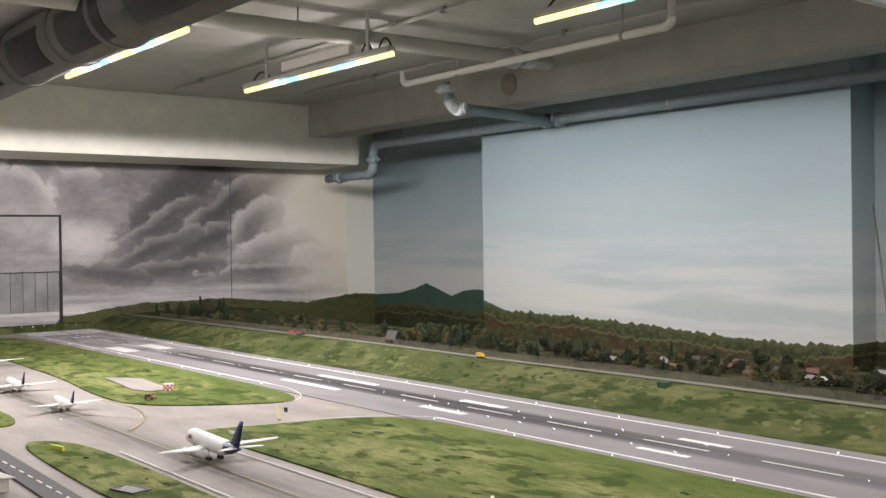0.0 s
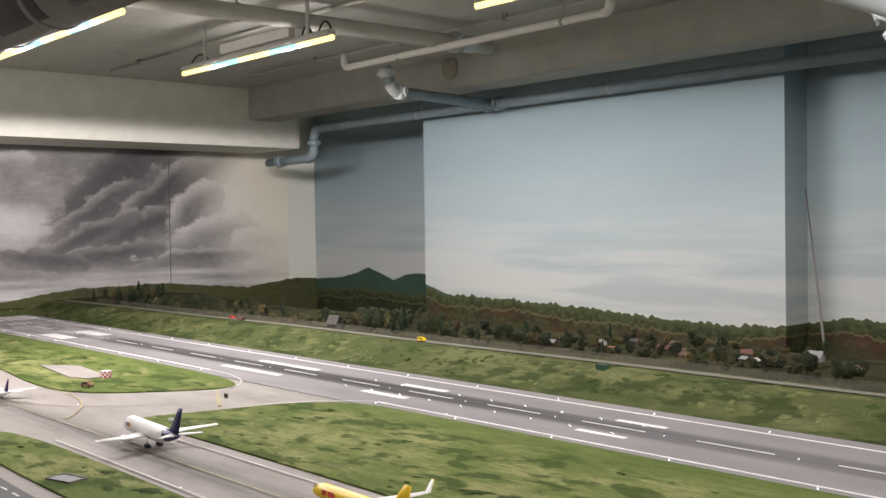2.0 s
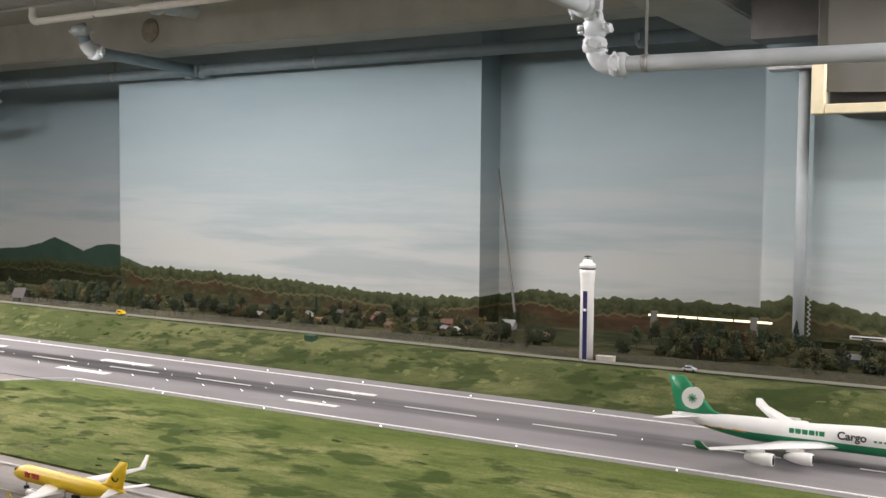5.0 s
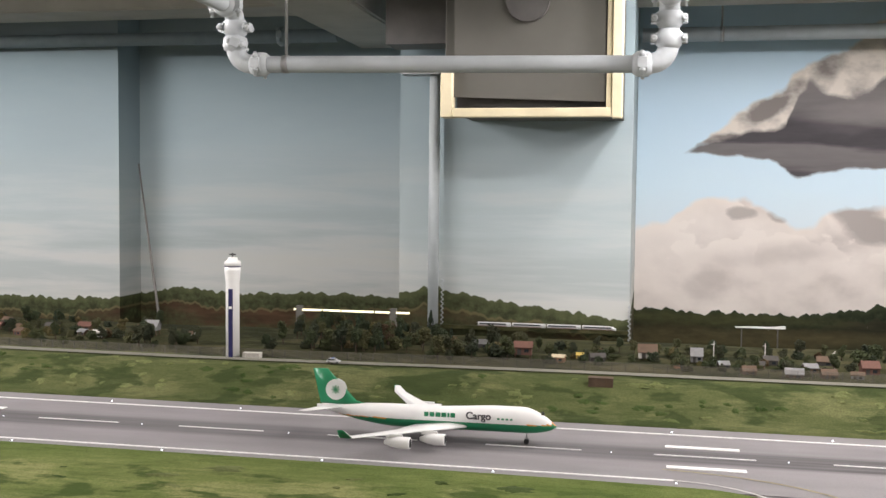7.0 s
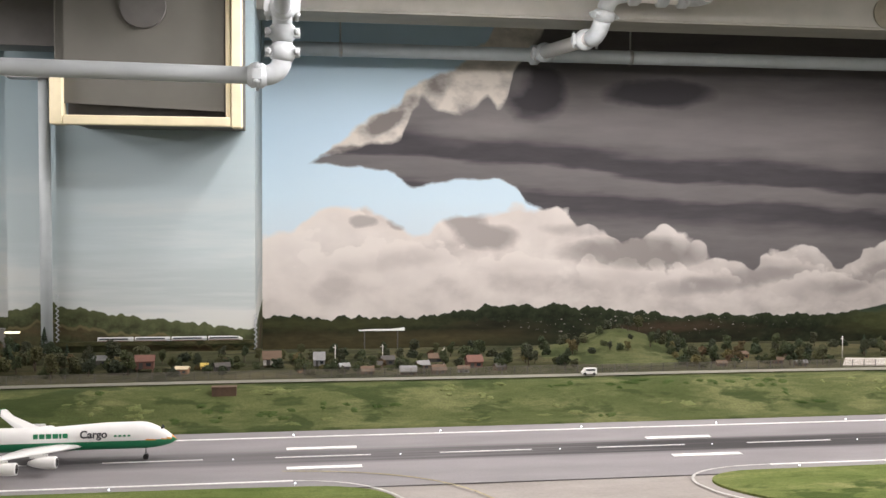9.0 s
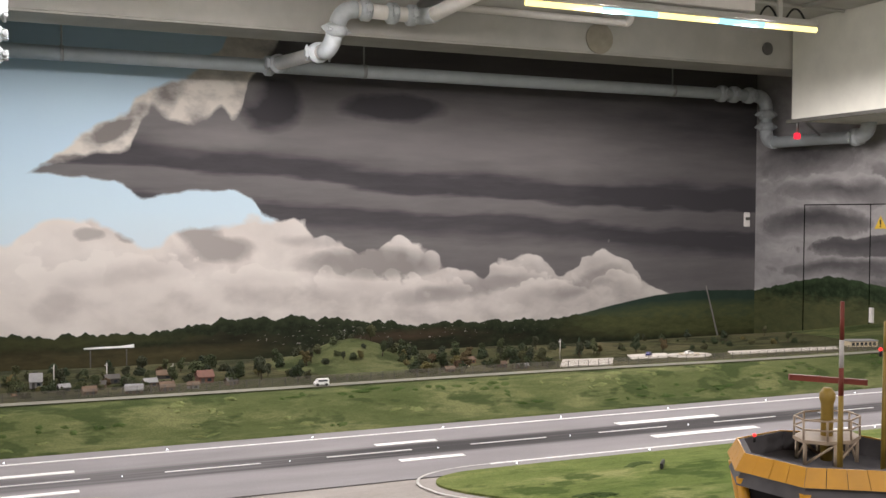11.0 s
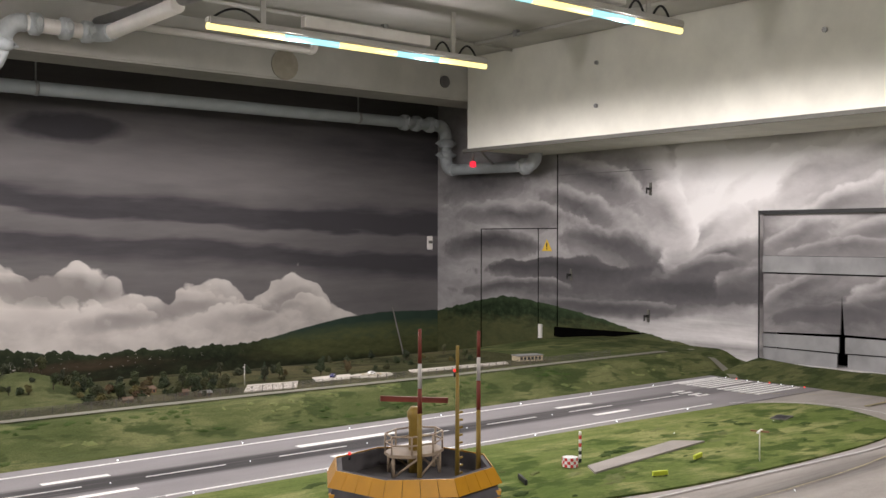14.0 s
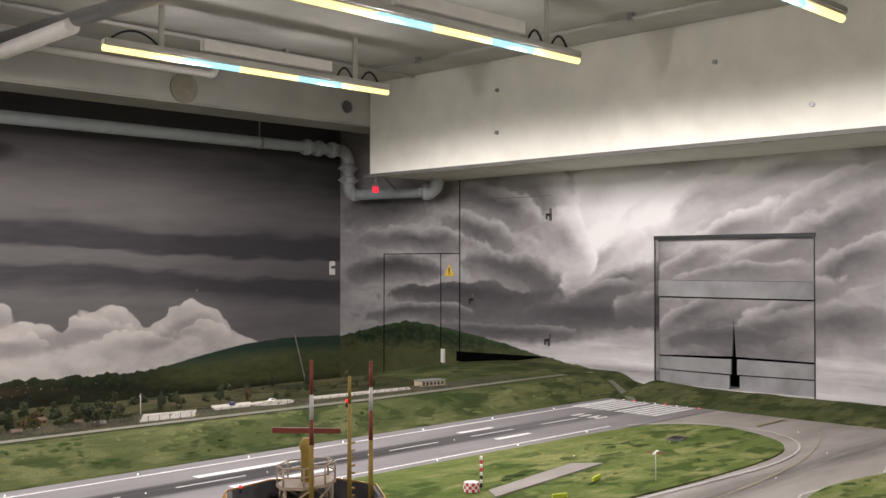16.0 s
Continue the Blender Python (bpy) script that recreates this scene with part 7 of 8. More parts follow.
HUTS = [
    (-4.95, 4.10, 0.085, 0.07, 0.045, "dark", "dark", 20, "dark grey model house with a steep roof among trees", 0.05, 0),
    (-3.20, 4.34, 0.06, 0.05, 0.028, "brown", "grey", 10, "small grey-roofed model hut", None, 0),
    (-2.98, 4.50, 0.07, 0.05, 0.028, "white", "grey", -15, "white model hut with grey roof", None, 0),
    (-2.72, 4.28, 0.05, 0.04, 0.022, "orange", "orange", 30, "small orange model tent", 0.02, 0),
    (-2.55, 4.50, 0.075, 0.06, 0.030, "brown", "red", 5, "brown model hut with red roof", None, 0),
    (-2.32, 4.36, 0.06, 0.05, 0.028, "red", "brown", -20, "red model hut with brown roof", None, 0),
    (-2.30, 4.60, 0.07, 0.05, 0.028, "brown", "dark", 12, "dark-roofed timber model hut", None, 0),
    (-2.10, 4.58, 0.08, 0.06, 0.034, "brown", "red", 0, "model house with red tiled roof", None, 0),
    (-1.89, 4.34, 0.065, 0.045, 0.026, "white", "white", 8, "open white model shelter", 0.008, 0.012),
    (-1.70, 4.50, 0.075, 0.06, 0.022, "grey", "grey", 4, "grey-roofed model hut on stilts", 0.028, 0.030),
    (-1.50, 4.50, 0.065, 0.05, 0.026, "white", "brown", -6, "white model shed with brown roof", 0.012, 0),
    (-0.08, 4.55, 0.08, 0.06, 0.03, "dark", "grey", 5, "dark grey model cabin among bushes", None, 0),
    (0.14, 4.32, 0.085, 0.06, 0.040, "red", "red", 3, "red brick model hut on posts", 0.02, 0.020),
    (0.30, 4.25, 0.06, 0.045, 0.030, "orange", "beige", -8, "orange model stall with a flat awning", 0.008, 0),
    (0.385, 4.33, 0.035, 0.03, 0.016, "yellow", "yellow", 0, "small yellow model stall", 0.008, 0.012),
    (0.46, 4.30, 0.07, 0.05, 0.028, "dark", "dark", 15, "dark timber model hut among stalls", None, 0),
    (0.67, 4.38, 0.085, 0.06, 0.034, "white", "brown", 2, "white model house with dark brown roof", 0.028, 0.014),
    (0.79, 4.20, 0.022, 0.02, 0.010, "orange", "orange", 30, "tiny orange model tent", 0.014, 0),
    (0.875, 4.36, 0.055, 0.055, 0.034, "grey", "grey", 0, "grey model pavilion with a pointed roof", 0.028, 0.01),
    (1.07, 4.16, 0.06, 0.045, 0.022, "brown", "brown", 10, "low brown model hut", 0.016, 0),
    (1.18, 4.40, 0.065, 0.05, 0.03, "dark", "dark", 0, "dark model hut with a pole", None, 0),
    (1.24, 4.12, 0.075, 0.055, 0.024, "brown", "grey", -5, "low grey-roofed model hut", 0.018, 0),
    (1.37, 4.13, 0.065, 0.05, 0.024, "brown", "brown", 6, "low brown-roofed model hut", 0.018, 0),
    (1.40, 4.42, 0.07, 0.05, 0.026, "dark", "brown", -4, "dark model hut behind others", 0.016, 0),
    (1.545, 4.25, 0.075, 0.06, 0.038, "red", "red", 6, "reddish model house beside the mound", 0.022, 0),
    (2.78, 4.30, 0.06, 0.045, 0.022, "beige", "red", 12, "small beige model ruin", 0.01, 0),
    (2.95, 4.22, 0.05, 0.04, 0.022, "red", "brown", -18, "small red model shed", None, 0),
    (-5.95, 3.98, 0.075, 0.04, 0.020, "red", "red", 0, "low red model shed on the bank", 0.01, 0),
    (-2.85, 4.62, 0.07, 0.05, 0.03, "brown", "dark", 24, "dark-roofed timber model hut on the slope", None, 0),
    (-2.62, 4.70, 0.06, 0.05, 0.028, "dark", "brown", -10, "brown-roofed timber model hut", None, 0),
    (-2.42, 4.52, 0.055, 0.045, 0.026, "orange", "brown", 16, "small ochre model hut with a brown roof", None, 0),
    (-2.02, 4.42, 0.05, 0.045, 0.024, "brown", "grey", -14, "small grey-roofed timber hut", None, 0),
    (-1.80, 4.60, 0.06, 0.05, 0.026, "dark", "red", 8, "dark model hut with a red roof", None, 0),
    (0.98, 4.28, 0.05, 0.04, 0.024, "dark", "grey", 12, "dark model hut with a grey roof", None, 0),
    (1.12, 4.30, 0.06, 0.045, 0.026, "brown", "dark", -12, "brown model hut with a dark roof", None, 0),
    (1.32, 4.26, 0.06, 0.05, 0.028, "brown", "grey", 8, "timber model hut with a grey roof", None, 0),
    (1.48, 4.14, 0.055, 0.04, 0.022, "grey", "brown", -8, "grey model hut with a brown roof", None, 0),
    (1.64, 4.16, 0.05, 0.04, 0.024, "brown", "dark", 15, "small dark-roofed timber hut", None, 0),
    (2.66, 4.18, 0.05, 0.04, 0.02, "brown", "brown", -6, "low brown timber hut beside the mound", None, 0),
    (2.86, 4.40, 0.055, 0.045, 0.024, "orange", "brown", 14, "ochre model hut with a brown roof", None, 0),
    (3.06, 4.34, 0.05, 0.04, 0.024, "beige", "brown", -20, "small beige model hut with a brown roof", None, 0),
    (3.02, 4.14, 0.06, 0.035, 0.02, "brown", "grey", 4, "long low timber model shed", None, 0),
]
for x, y, w, d, h, wc, rc, turn, label, rh, st in HUTS:
    hut("model_hut", label, x, y, w * 0.88, d * 0.88, h * 0.85, wc, rc, turn, rh, st)

for x, y, w, d, h, c, label, turn in ((-0.975, 3.985, 0.075, 0.035, 0.033, "white", "white container beside the tower", 4), (-2.43, 3.84, 0.055, 0.035, 0.030, "green", "dark green container on the bank", -4), (0.497, 3.845, 0.092, 0.04, 0.036, "brown", "brown corrugated shed on the bank", 0)):
    t = thing("container", label, "container", "containers along the road", pose(x, y, ground_z(x, y) - 0.006, 0, 0, turn))
    bm = bmesh.new()
    n = 14
    for i in range(n):
        bm_box(bm, -w / 2 + w * i / n, -w / 2 + w * (i + 0.55) / n, -d / 2 - 0.0012, d / 2 + 0.0012, 0, h * 0.93)
    bm_box(bm, -w / 2, w / 2, -d / 2, d / 2, 0, h * 0.93)
    part("body", bm, M_W[c], t)
    bm = bmesh.new()
    bm_box(bm, -w * 0.52, w * 0.52, -d * 0.56, d * 0.56, h * 0.93, h)
    part("lid", bm, M_W[c], t)

# terminal, helipads and paved stands behind the fence
t = thing("terminal_building", "flat beige model terminal with dark openings", "model building", "", pose(5.17, 4.19, ground_z(5.17, 4.19) - 0.004, 0, 0, -12))
bm = bmesh.new()
bm_box(bm, -0.085, 0.085, -0.04, 0.04, 0, 0.036)
part("wall", bm, M_W["beige"], t)
bm = bmesh.new()
bm_box(bm, -0.09, 0.09, -0.045, 0.045, 0.036, 0.040)
part("roof", bm, M_W["grey"], t)
for k in range(6):
    bm = bmesh.new()
    bm_box(bm, -0.074 + k * 0.026, -0.074 + k * 0.026 + 0.016, -0.0415, -0.039, 0.012, 0.030)
    part("window", bm, M_WINDOW, t)


def pad(outline, label):
    """A thin paved slab that follows the land."""
    bm = bmesh.new()
    cx, cy = sum(p[0] for p in outline) / len(outline), sum(p[1] for p in outline) / len(outline)
    dense = []
    for p, q in zip(outline, outline[1:] + outline[:1]):
        k = max(1, int(math.hypot(q[0] - p[0], q[1] - p[1]) / 0.05))
        dense += [(p[0] + (q[0] - p[0]) * i / k, p[1] + (q[1] - p[1]) * i / k) for i in range(k)]
    rings = [[Vector((cx + (x - cx) * f, cy + (y - cy) * f, ground_z(cx + (x - cx) * f, cy + (y - cy) * f) + dz)) for x, y in dense] for f, dz in ((1.0, -0.02), (1.0, 0.005), (0.66, 0.005), (0.33, 0.005), (0.02, 0.005))]
    bm_loft(bm, rings, smooth=False)
    return setting("paved_stand", bm, M_LINE, label, "pad")


M_PALE = plain("pale concrete stand", (0.50, 0.465, 0.42), 0.8, vary=0.12, size=30)
for outline, label in (([(3.20, 4.10), (3.48, 4.08), (3.60, 4.26), (3.34, 4.32)], "pale concrete stand behind the fence"), ([(3.66, 4.18), (3.86, 4.16), (3.95, 4.30), (3.72, 4.32)], "small pale concrete stand"),
                       ([(4.02 + 0.13 * math.cos(a), 4.20 + 0.075 * math.sin(a)) for a in [math.pi * k / 12 for k in range(24)]], "round pale helipad"), ([(4.25, 4.15), (4.95, 4.12), (5.0, 4.20), (4.3, 4.24)], "pale concrete strip before the terminal")):
    ob = pad(outline, label)
    ob.data.materials[0] = M_PALE
bm = bmesh.new()
bm_lathe(bm, [(0.055, 0), (0.055, 0.0015), (0.047, 0.0015), (0.047, 0)], Matrix.Translation((4.02, 4.20, ground_z(4.02, 4.20) + 0.008)), 28, caps=False)
setting("helipad_ring", bm, M_YLINE, "yellow painted ring on the helipad", "marking")

# ---- vehicles ----
def vehicle(name, label, x, y, z, turn, L, W, H, body_mt, roof_mt=None, van=False):
    t = thing(name, label, "model vehicle", "model vehicles", pose(x, y, z, 0, 0, turn))
    bm = bmesh.new()
    h1 = H * (0.55 if not van else 0.60)
    prof = ([(-0.5, 0.22), (0.5, 0.22), (0.5, 0.5), (0.42, 0.58), (0.30, 1.0), (-0.48, 1.0), (-0.5, 0.6)] if van else
            [(-0.5, 0.24), (0.5, 0.24), (0.5, 0.50), (0.30, 0.60), (0.14, 1.0), (-0.30, 1.0), (-0.46, 0.64), (-0.5, 0.58)])
    bm_loft(bm, [[Vector((u * L, v * W / 2 * (0.96 if abs(v) == 1 else 1), k * H)) for u, k in prof] for v in (-1, -0.9, 0.9, 1)], smooth=False)
    body = part("body", bm, body_mt, t)
    for s in (-1, 1):
        bm = bmesh.new()
        bm_box(bm, -L * 0.36, L * (0.26 if van else 0.16), s * W * 0.49 - 0.0006, s * W * 0.49 + 0.0006, H * 0.64, H * 0.90)
        part("side_window", bm, M_WINDOW, body)
    bm = bmesh.new()
    bm_box(bm, L * 0.20, L * 0.205, -W * 0.42, W * 0.42, H * 0.60, H * 0.94, Matrix.Translation((L * (0.165 if van else 0.03), 0, 0)) @ pose(0, 0, 0, 0, -8, 0))
    part("windscreen", bm, M_WINDOW, body)
    for ux in (-0.30, 0.32):
        for s in (-1, 1):
            bm = bmesh.new()
            bm_tube(bm, (ux * L, s * W * 0.40, H * 0.20), (ux * L, s * W * 0.51, H * 0.20), H * 0.20, seg=14)
            part("wheel", bm, M_BLACK, t)
    if roof_mt:
        bm = bmesh.new()
        bm_box(bm, -L * 0.12, L * 0.06, -W * 0.3, W * 0.3, H, H * 1.08)
        part("light_bar", bm, roof_mt, t)
    return t


def road_y(x):
    return 3.975 + 0.02 * math.sin(x * 0.9) + 0.012 * math.sin(x * 2.3 + 1)


M_BLUE_BAR = plain("blue light bar", (0.04, 0.10, 0.5), 0.3)
vehicle("police_car", "silver and dark model police car on the service road", -0.60, 3.935, 0.110, 4, 0.056, 0.024, 0.020, M_AC_GREY, M_BLUE_BAR)
vehicle("minibus", "white model minibus on the service road", 1.985, road_y(1.985) - 0.01, 0.110, 178, 0.062, 0.026, 0.028, M_AC_WHITE, None, True)
vehicle("maintenance_van", "yellow model van on the service road", -3.87, road_y(-3.87) - 0.02, 0.110, -4, 0.055, 0.025, 0.024, M_AC_YELLOW, None, True)
vehicle("small_car", "red model car parked on the bank", -6.1, 3.99, 0.110, 10, 0.05, 0.022, 0.018, M_AC_RED)
vehicle("tractor_car", "orange-red model vehicle on the lawn", -4.34, 2.13, 0.007, 30, 0.06, 0.03, 0.028, M_W["orange"])
vehicle("small_car", "dark blue model car on the pale stand", 3.80, 4.24, ground_z(3.8, 4.24) + 0.004, 40, 0.05, 0.022, 0.02, M_AC_NAVY)
vehicle("small_car", "white model car on the helipad", 4.02, 4.20, ground_z(4.02, 4.20) + 0.008, 5, 0.045, 0.02, 0.016, M_AC_WHITE)

# ---- fence ----
M_FENCE = plain("weathered fence wire", (0.17, 0.155, 0.13), 0.7, vary=0.2, size=30)
t = thing("fence", "thin weathered wire fence along the service road", "fence")
bm = bmesh.new()
bm_box(bm, -0.0012, 0.0012, -0.0012, 0.0012, -0.01, 0.036)
post_mesh = bpy.data.meshes.new("post")
bm.to_mesh(post_mesh)
bm.free()
post_mesh.materials.append(M_DARK_DUCT)
wires = bmesh.new()
xs = [-8.6 + i * 0.055 for i in range(262)]
for i, x in enumerate(xs):
    y = road_y(x) + 0.075
    z = bank(x, y) + 0.003
    ob = new("post", post_mesh)
    ob.parent = t
    ob.location = (x, y, z)
    if i:
        p = (xs[i - 1], road_y(xs[i - 1]) + 0.075, bank(xs[i - 1], road_y(xs[i - 1]) + 0.075) + 0.003)
        for k in range(10):
            h = 0.003 + k * 0.0036
            a, b = Vector(p) + Vector((0, 0, h)), Vector((x, y, z + h))
            q = [a, b, b + Vector((0, 0, 0.0011)), a + Vector((0, 0, 0.0011))]
            wires.faces.new([wires.verts.new(v) for v in q])
            wires.faces.new([wires.verts.new(v + Vector((0, 0.0011, 0))) for v in q])
ob = part("fence_mesh", wires, M_FENCE, t, fix=False)
tagged(ob, "", "", "", "stuff")

# ---- railway trestle with its lit rail, train and church-like posts behind the trees ----
M_GLOW_RAIL = glow("warm white light line", (1.0, 0.9, 0.62), 1.6)
t = thing("rail_bridge", "model rail bridge with a lit pale line on two piers", "bridge")
for x in (-1.12, -0.615):
    bm = bmesh.new()
    bm_box(bm, x - 0.016, x + 0.016, 4.985, 5.015, bank(x, 5.0) - 0.02, 0.215)
    part("pier", bm, M_GREY_PANEL, t)
for x0, x1 in ((-1.15, -0.90), (-0.89, -0.72), (-0.71, -0.53)):
    bm = bmesh.new()
    bm_box(bm, x0, x1, 4.992, 5.004, 0.190, 0.199)
    part("lit_rail", bm, M_GLOW_RAIL, t)
t = thing("rail_bridge", "short white model bridge on thin piers before the painted woods", "bridge")
for x in (1.20, 1.40):
    bm = bmesh.new()
    bm_box(bm, x - 0.003, x + 0.003, 5.997, 6.003, bank(x, 6.0) - 0.02, 0.055)
    part("pier", bm, M_DARK_DUCT, t)
bm = bmesh.new()
bm_loft(bm, [[Vector((x, 5.985, z0)), Vector((x, 6.015, z0)), Vector((x, 6.015, z1)), Vector((x, 5.985, z1))] for x, z0, z1 in ((1.165, 0.054, 0.058), (1.25, 0.054, 0.062), (1.36, 0.054, 0.062), (1.44, 0.054, 0.070))], smooth=False)
part("deck", bm, M_AC_WHITE, t)
t = thing("model_train", "pale grey model express train on the far line", "model train")
for k in range(4):
    x0 = -0.20 + k * 0.18
    bm = bmesh.new()
    L_ = 0.172
    prof = [(-0.010, 0.0), (0.010, 0.0), (0.012, 0.014), (0.007, 0.024), (-0.007, 0.024), (-0.012, 0.014)]
    rings = [[Vector((x0 + L_ * u, 5.165 + y * s, 0.123 + z * s * 0.8)) for y, z in prof] for u, s in ((0, 1), (0.72, 1), (0.9, 0.86 if k == 3 else 1), (1.0, 0.4 if k == 3 else 1))]
    bm_loft(bm, rings, smooth=False)
    carr = part("carriage", bm, M_AC_GREY, t)
    bm = bmesh.new()
    bm_box(bm, x0 + 0.008, x0 + L_ * 0.86, 5.1522, 5.1535, 0.1315, 0.1385)
    part("window_band", bm, M_WINDOW, carr)
    bm = bmesh.new()
    bm_box(bm, x0 + 0.002, x0 + L_ * 0.9, 5.1532, 5.156, 0.1235, 0.1262)
    part("red_stripe", bm, M_W["red"], carr, "dull red stripe")
bm = bmesh.new()
bm_box(bm, -0.39, 0.57, 5.145, 5.185, 0.105, 0.122)
part("track_bed", bm, M_SOIL, t)
for x, y, h in ((0.945, 4.36, 0.10), (1.42, 4.30, 0.085), (1.16, 4.42, 0.09), (3.33, 4.33, 0.11), (2.30, 4.66, 0.05)):
    t = thing("model_mast", "thin pale model mast with a cross arm", "mast", "model masts", pose(x, y, ground_z(x, y) - 0.003))
    bm = bmesh.new()
    bm_tube(bm, (0, 0, 0), (0, 0, h), 0.0022, 0.0014, 8)
    part("pole", bm, M_GREY_W, t)
    bm = bmesh.new()
    bm_box(bm, -0.010, 0.004, -0.001, 0.001, h * 0.86, h * 0.89)
    part("cross_arm", bm, M_GREY_W, t)

# ---- airfield fittings ----
def checker_hut(x, y, label):
    t = thing("marker_hut", label, "marker hut", "chequered huts", pose(x, y, 0.005))
    r, h = 0.030, 0.034
    for row in range(3):
        for k in range(16):
            a0, a1 = 2 * math.pi * k / 16, 2 * math.pi * (k + 1) / 16
            bm = bmesh.new()
            q = []
            for rr in (r, r * 0.9):
                for z in (row * h / 3, (row + 1) * h / 3):
                    for a in (a0, a1):
                        q.append(bm.verts.new((rr * math.cos(a), rr * math.sin(a), z)))
            for f in ((0, 1, 3, 2), (5, 4, 6, 7), (2, 3, 7, 6), (1, 0, 4, 5), (0, 2, 6, 4), (3, 1, 5, 7)):
                bm.faces.new([q[i] for i in f])
            part("panel", bm, M_AC_WHITE if (row + k) % 2 else M_AC_RED, t)
    bm = bmesh.new()
    bm_tube(bm, (0, 0, h * 0.9), (0, 0, h * 1.0), r * 0.97, seg=16)
    part("lid", bm, M_AC_WHITE, t)
    return t


checker_hut(3.575, 2.335, "small red and white chequered marker hut on the lawn")
checker_hut(-4.605, 2.345, "small chequered marker hut beside the lawn pad")
t = thing("marker_pole", "red, white and black banded marker pole on the lawn", "pole", "", pose(3.655, 2.36, 0.004))
for k in range(8):
    bm = bmesh.new()
    bm_tube(bm, (0, 0, k * 0.0145), (0, 0, (k + 1) * 0.0145), 0.0055, seg=10)
    part("band", bm, M_AC_WHITE if k % 2 else (M_AC_RED if k > 3 else M_BLACK), t)
t = thing("antenna_post", "thin post with a red and white cross head", "antenna", "", pose(4.20, 1.95, 0.004))
bm = bmesh.new()
bm_tube(bm, (0, 0, 0), (0, 0, 0.115), 0.0022, seg=8)
part("post", bm, M_GREY_W, t)
for k in range(4):
    bm = bmesh.new()
    bm_box(bm, 0.003, 0.034, -0.004, 0.004, -0.003, 0.003, Matrix.Translation((0, 0, 0.112)) @ pose(0, 0, 0, 0, 0, 90 * k + 20))
    part("blade", bm, M_W["orange"] if k % 2 else M_AC_WHITE, t)
M_LIME = plain("lime sign", (0.55, 0.62, 0.05), 0.5)
for x, y, w, turn, mt, label in ((-3.37, 1.345, 0.085, 12, M_LIME, "low yellow taxiway sign on the lawn"), (3.71, 2.03, 0.06, -20, M_LIME, "low lime taxiway sign on the lawn"), (4.05, 2.12, 0.07, 15, M_LIME, "low lime taxiway sign on the lawn"),
                                 (3.27, 2.27, 0.10, 60, M_BLACK, "black bar lying on the lawn"), (2.75, 2.62, 0.07, 50, M_BLACK, "black bar lying on the lawn"), (-3.55, 2.46, 0.02, 0, M_BLACK, "small dark marker post")):
    t = thing("taxiway_sign", label, "sign", "taxiway signs", pose(x, y, 0.005, 0, 0, turn))
    bm = bmesh.new()
    bm_box(bm, -w / 2, w / 2, -0.005, 0.005, 0.002, 0.018)
    bmesh.ops.bevel(bm, geom=bm.edges[:], offset=0.001, segments=1, affect="EDGES")
    part("panel", bm, mt, t)
    for s in (-1, 1):
        bm = bmesh.new()
        bm_box(bm, s * w * 0.4 - 0.002, s * w * 0.4 + 0.002, -0.003, 0.003, -0.004, 0.003)
        part("foot", bm, M_BLACK, t)
for x, y in ((-2.56, 1.31), (5.1, 2.42), (5.2, 1.2)):
    t = thing("manhole", "dark manhole frame in the lawn", "manhole", "", pose(x, y, 0.0035, 0, 0, 15))
    bm = bmesh.new()
    bm_box(bm, -0.055, 0.055, -0.03, 0.03, -0.003, 0.003)
    part("cover", bm, M_BLACK, t)
    bm = bmesh.new()
    for b in ((-0.06, 0.06, -0.036, -0.03), (-0.06, 0.06, 0.03, 0.036), (-0.06, -0.055, -0.03, 0.03), (0.055, 0.06, -0.03, 0.03)):
        bm_box(bm, *b, -0.004, 0.005)
    part("rim", bm, M_GREY_PANEL, t)

# service buildings at the lower edge of the apron
M_PERIMETER = make_tarmac("perimeter road asphalt", (0.085, 0.083, 0.085), False)
bm = bmesh.new()
bm_slab(bm, [(-6.5, 1.195), (-3.5, 1.185), (-1.6, 1.125), (-1.6, 1.03), (-3.2, 1.08), (-6.5, 1.09)], -0.01, 0.0045)
setting("apron_road", bm, M_PERIMETER, "dark grey perimeter road with white dashes", "road")
lines("road_dash", M_LINE, "white dashed line on the perimeter road", [(-6.4 + 0.1 * i, -6.4 + 0.1 * i + 0.05, 1.130 - 0.00035 * i, 1.136 - 0.00035 * i) for i in range(42)], z=0.0065)
hut("service_building", "low white model service building beside the road", -2.95, 0.91, 0.28, 0.16, 0.045, "white", "white", 8, 0.01)

# ---- trees ----
M_LEAF = varied("leaf flock", [(0.021, 0.034, 0.012), (0.032, 0.047, 0.015), (0.050, 0.062, 0.020), (0.076, 0.074, 0.026), (0.019, 0.030, 0.013), (0.042, 0.046, 0.019)], 0.95)
M_LEAF_WARM = varied("autumn flock", [(0.10, 0.075, 0.024), (0.10, 0.09, 0.025), (0.08, 0.045, 0.022), (0.12, 0.105, 0.035)], 0.95)
M_FIR = varied("fir flock", [(0.014, 0.03, 0.014), (0.02, 0.04, 0.018), (0.028, 0.048, 0.02)], 0.95)
M_BARK = plain("bark", (0.07, 0.05, 0.035), 0.9, vary=0.3, size=60)
rng = random.Random(4)


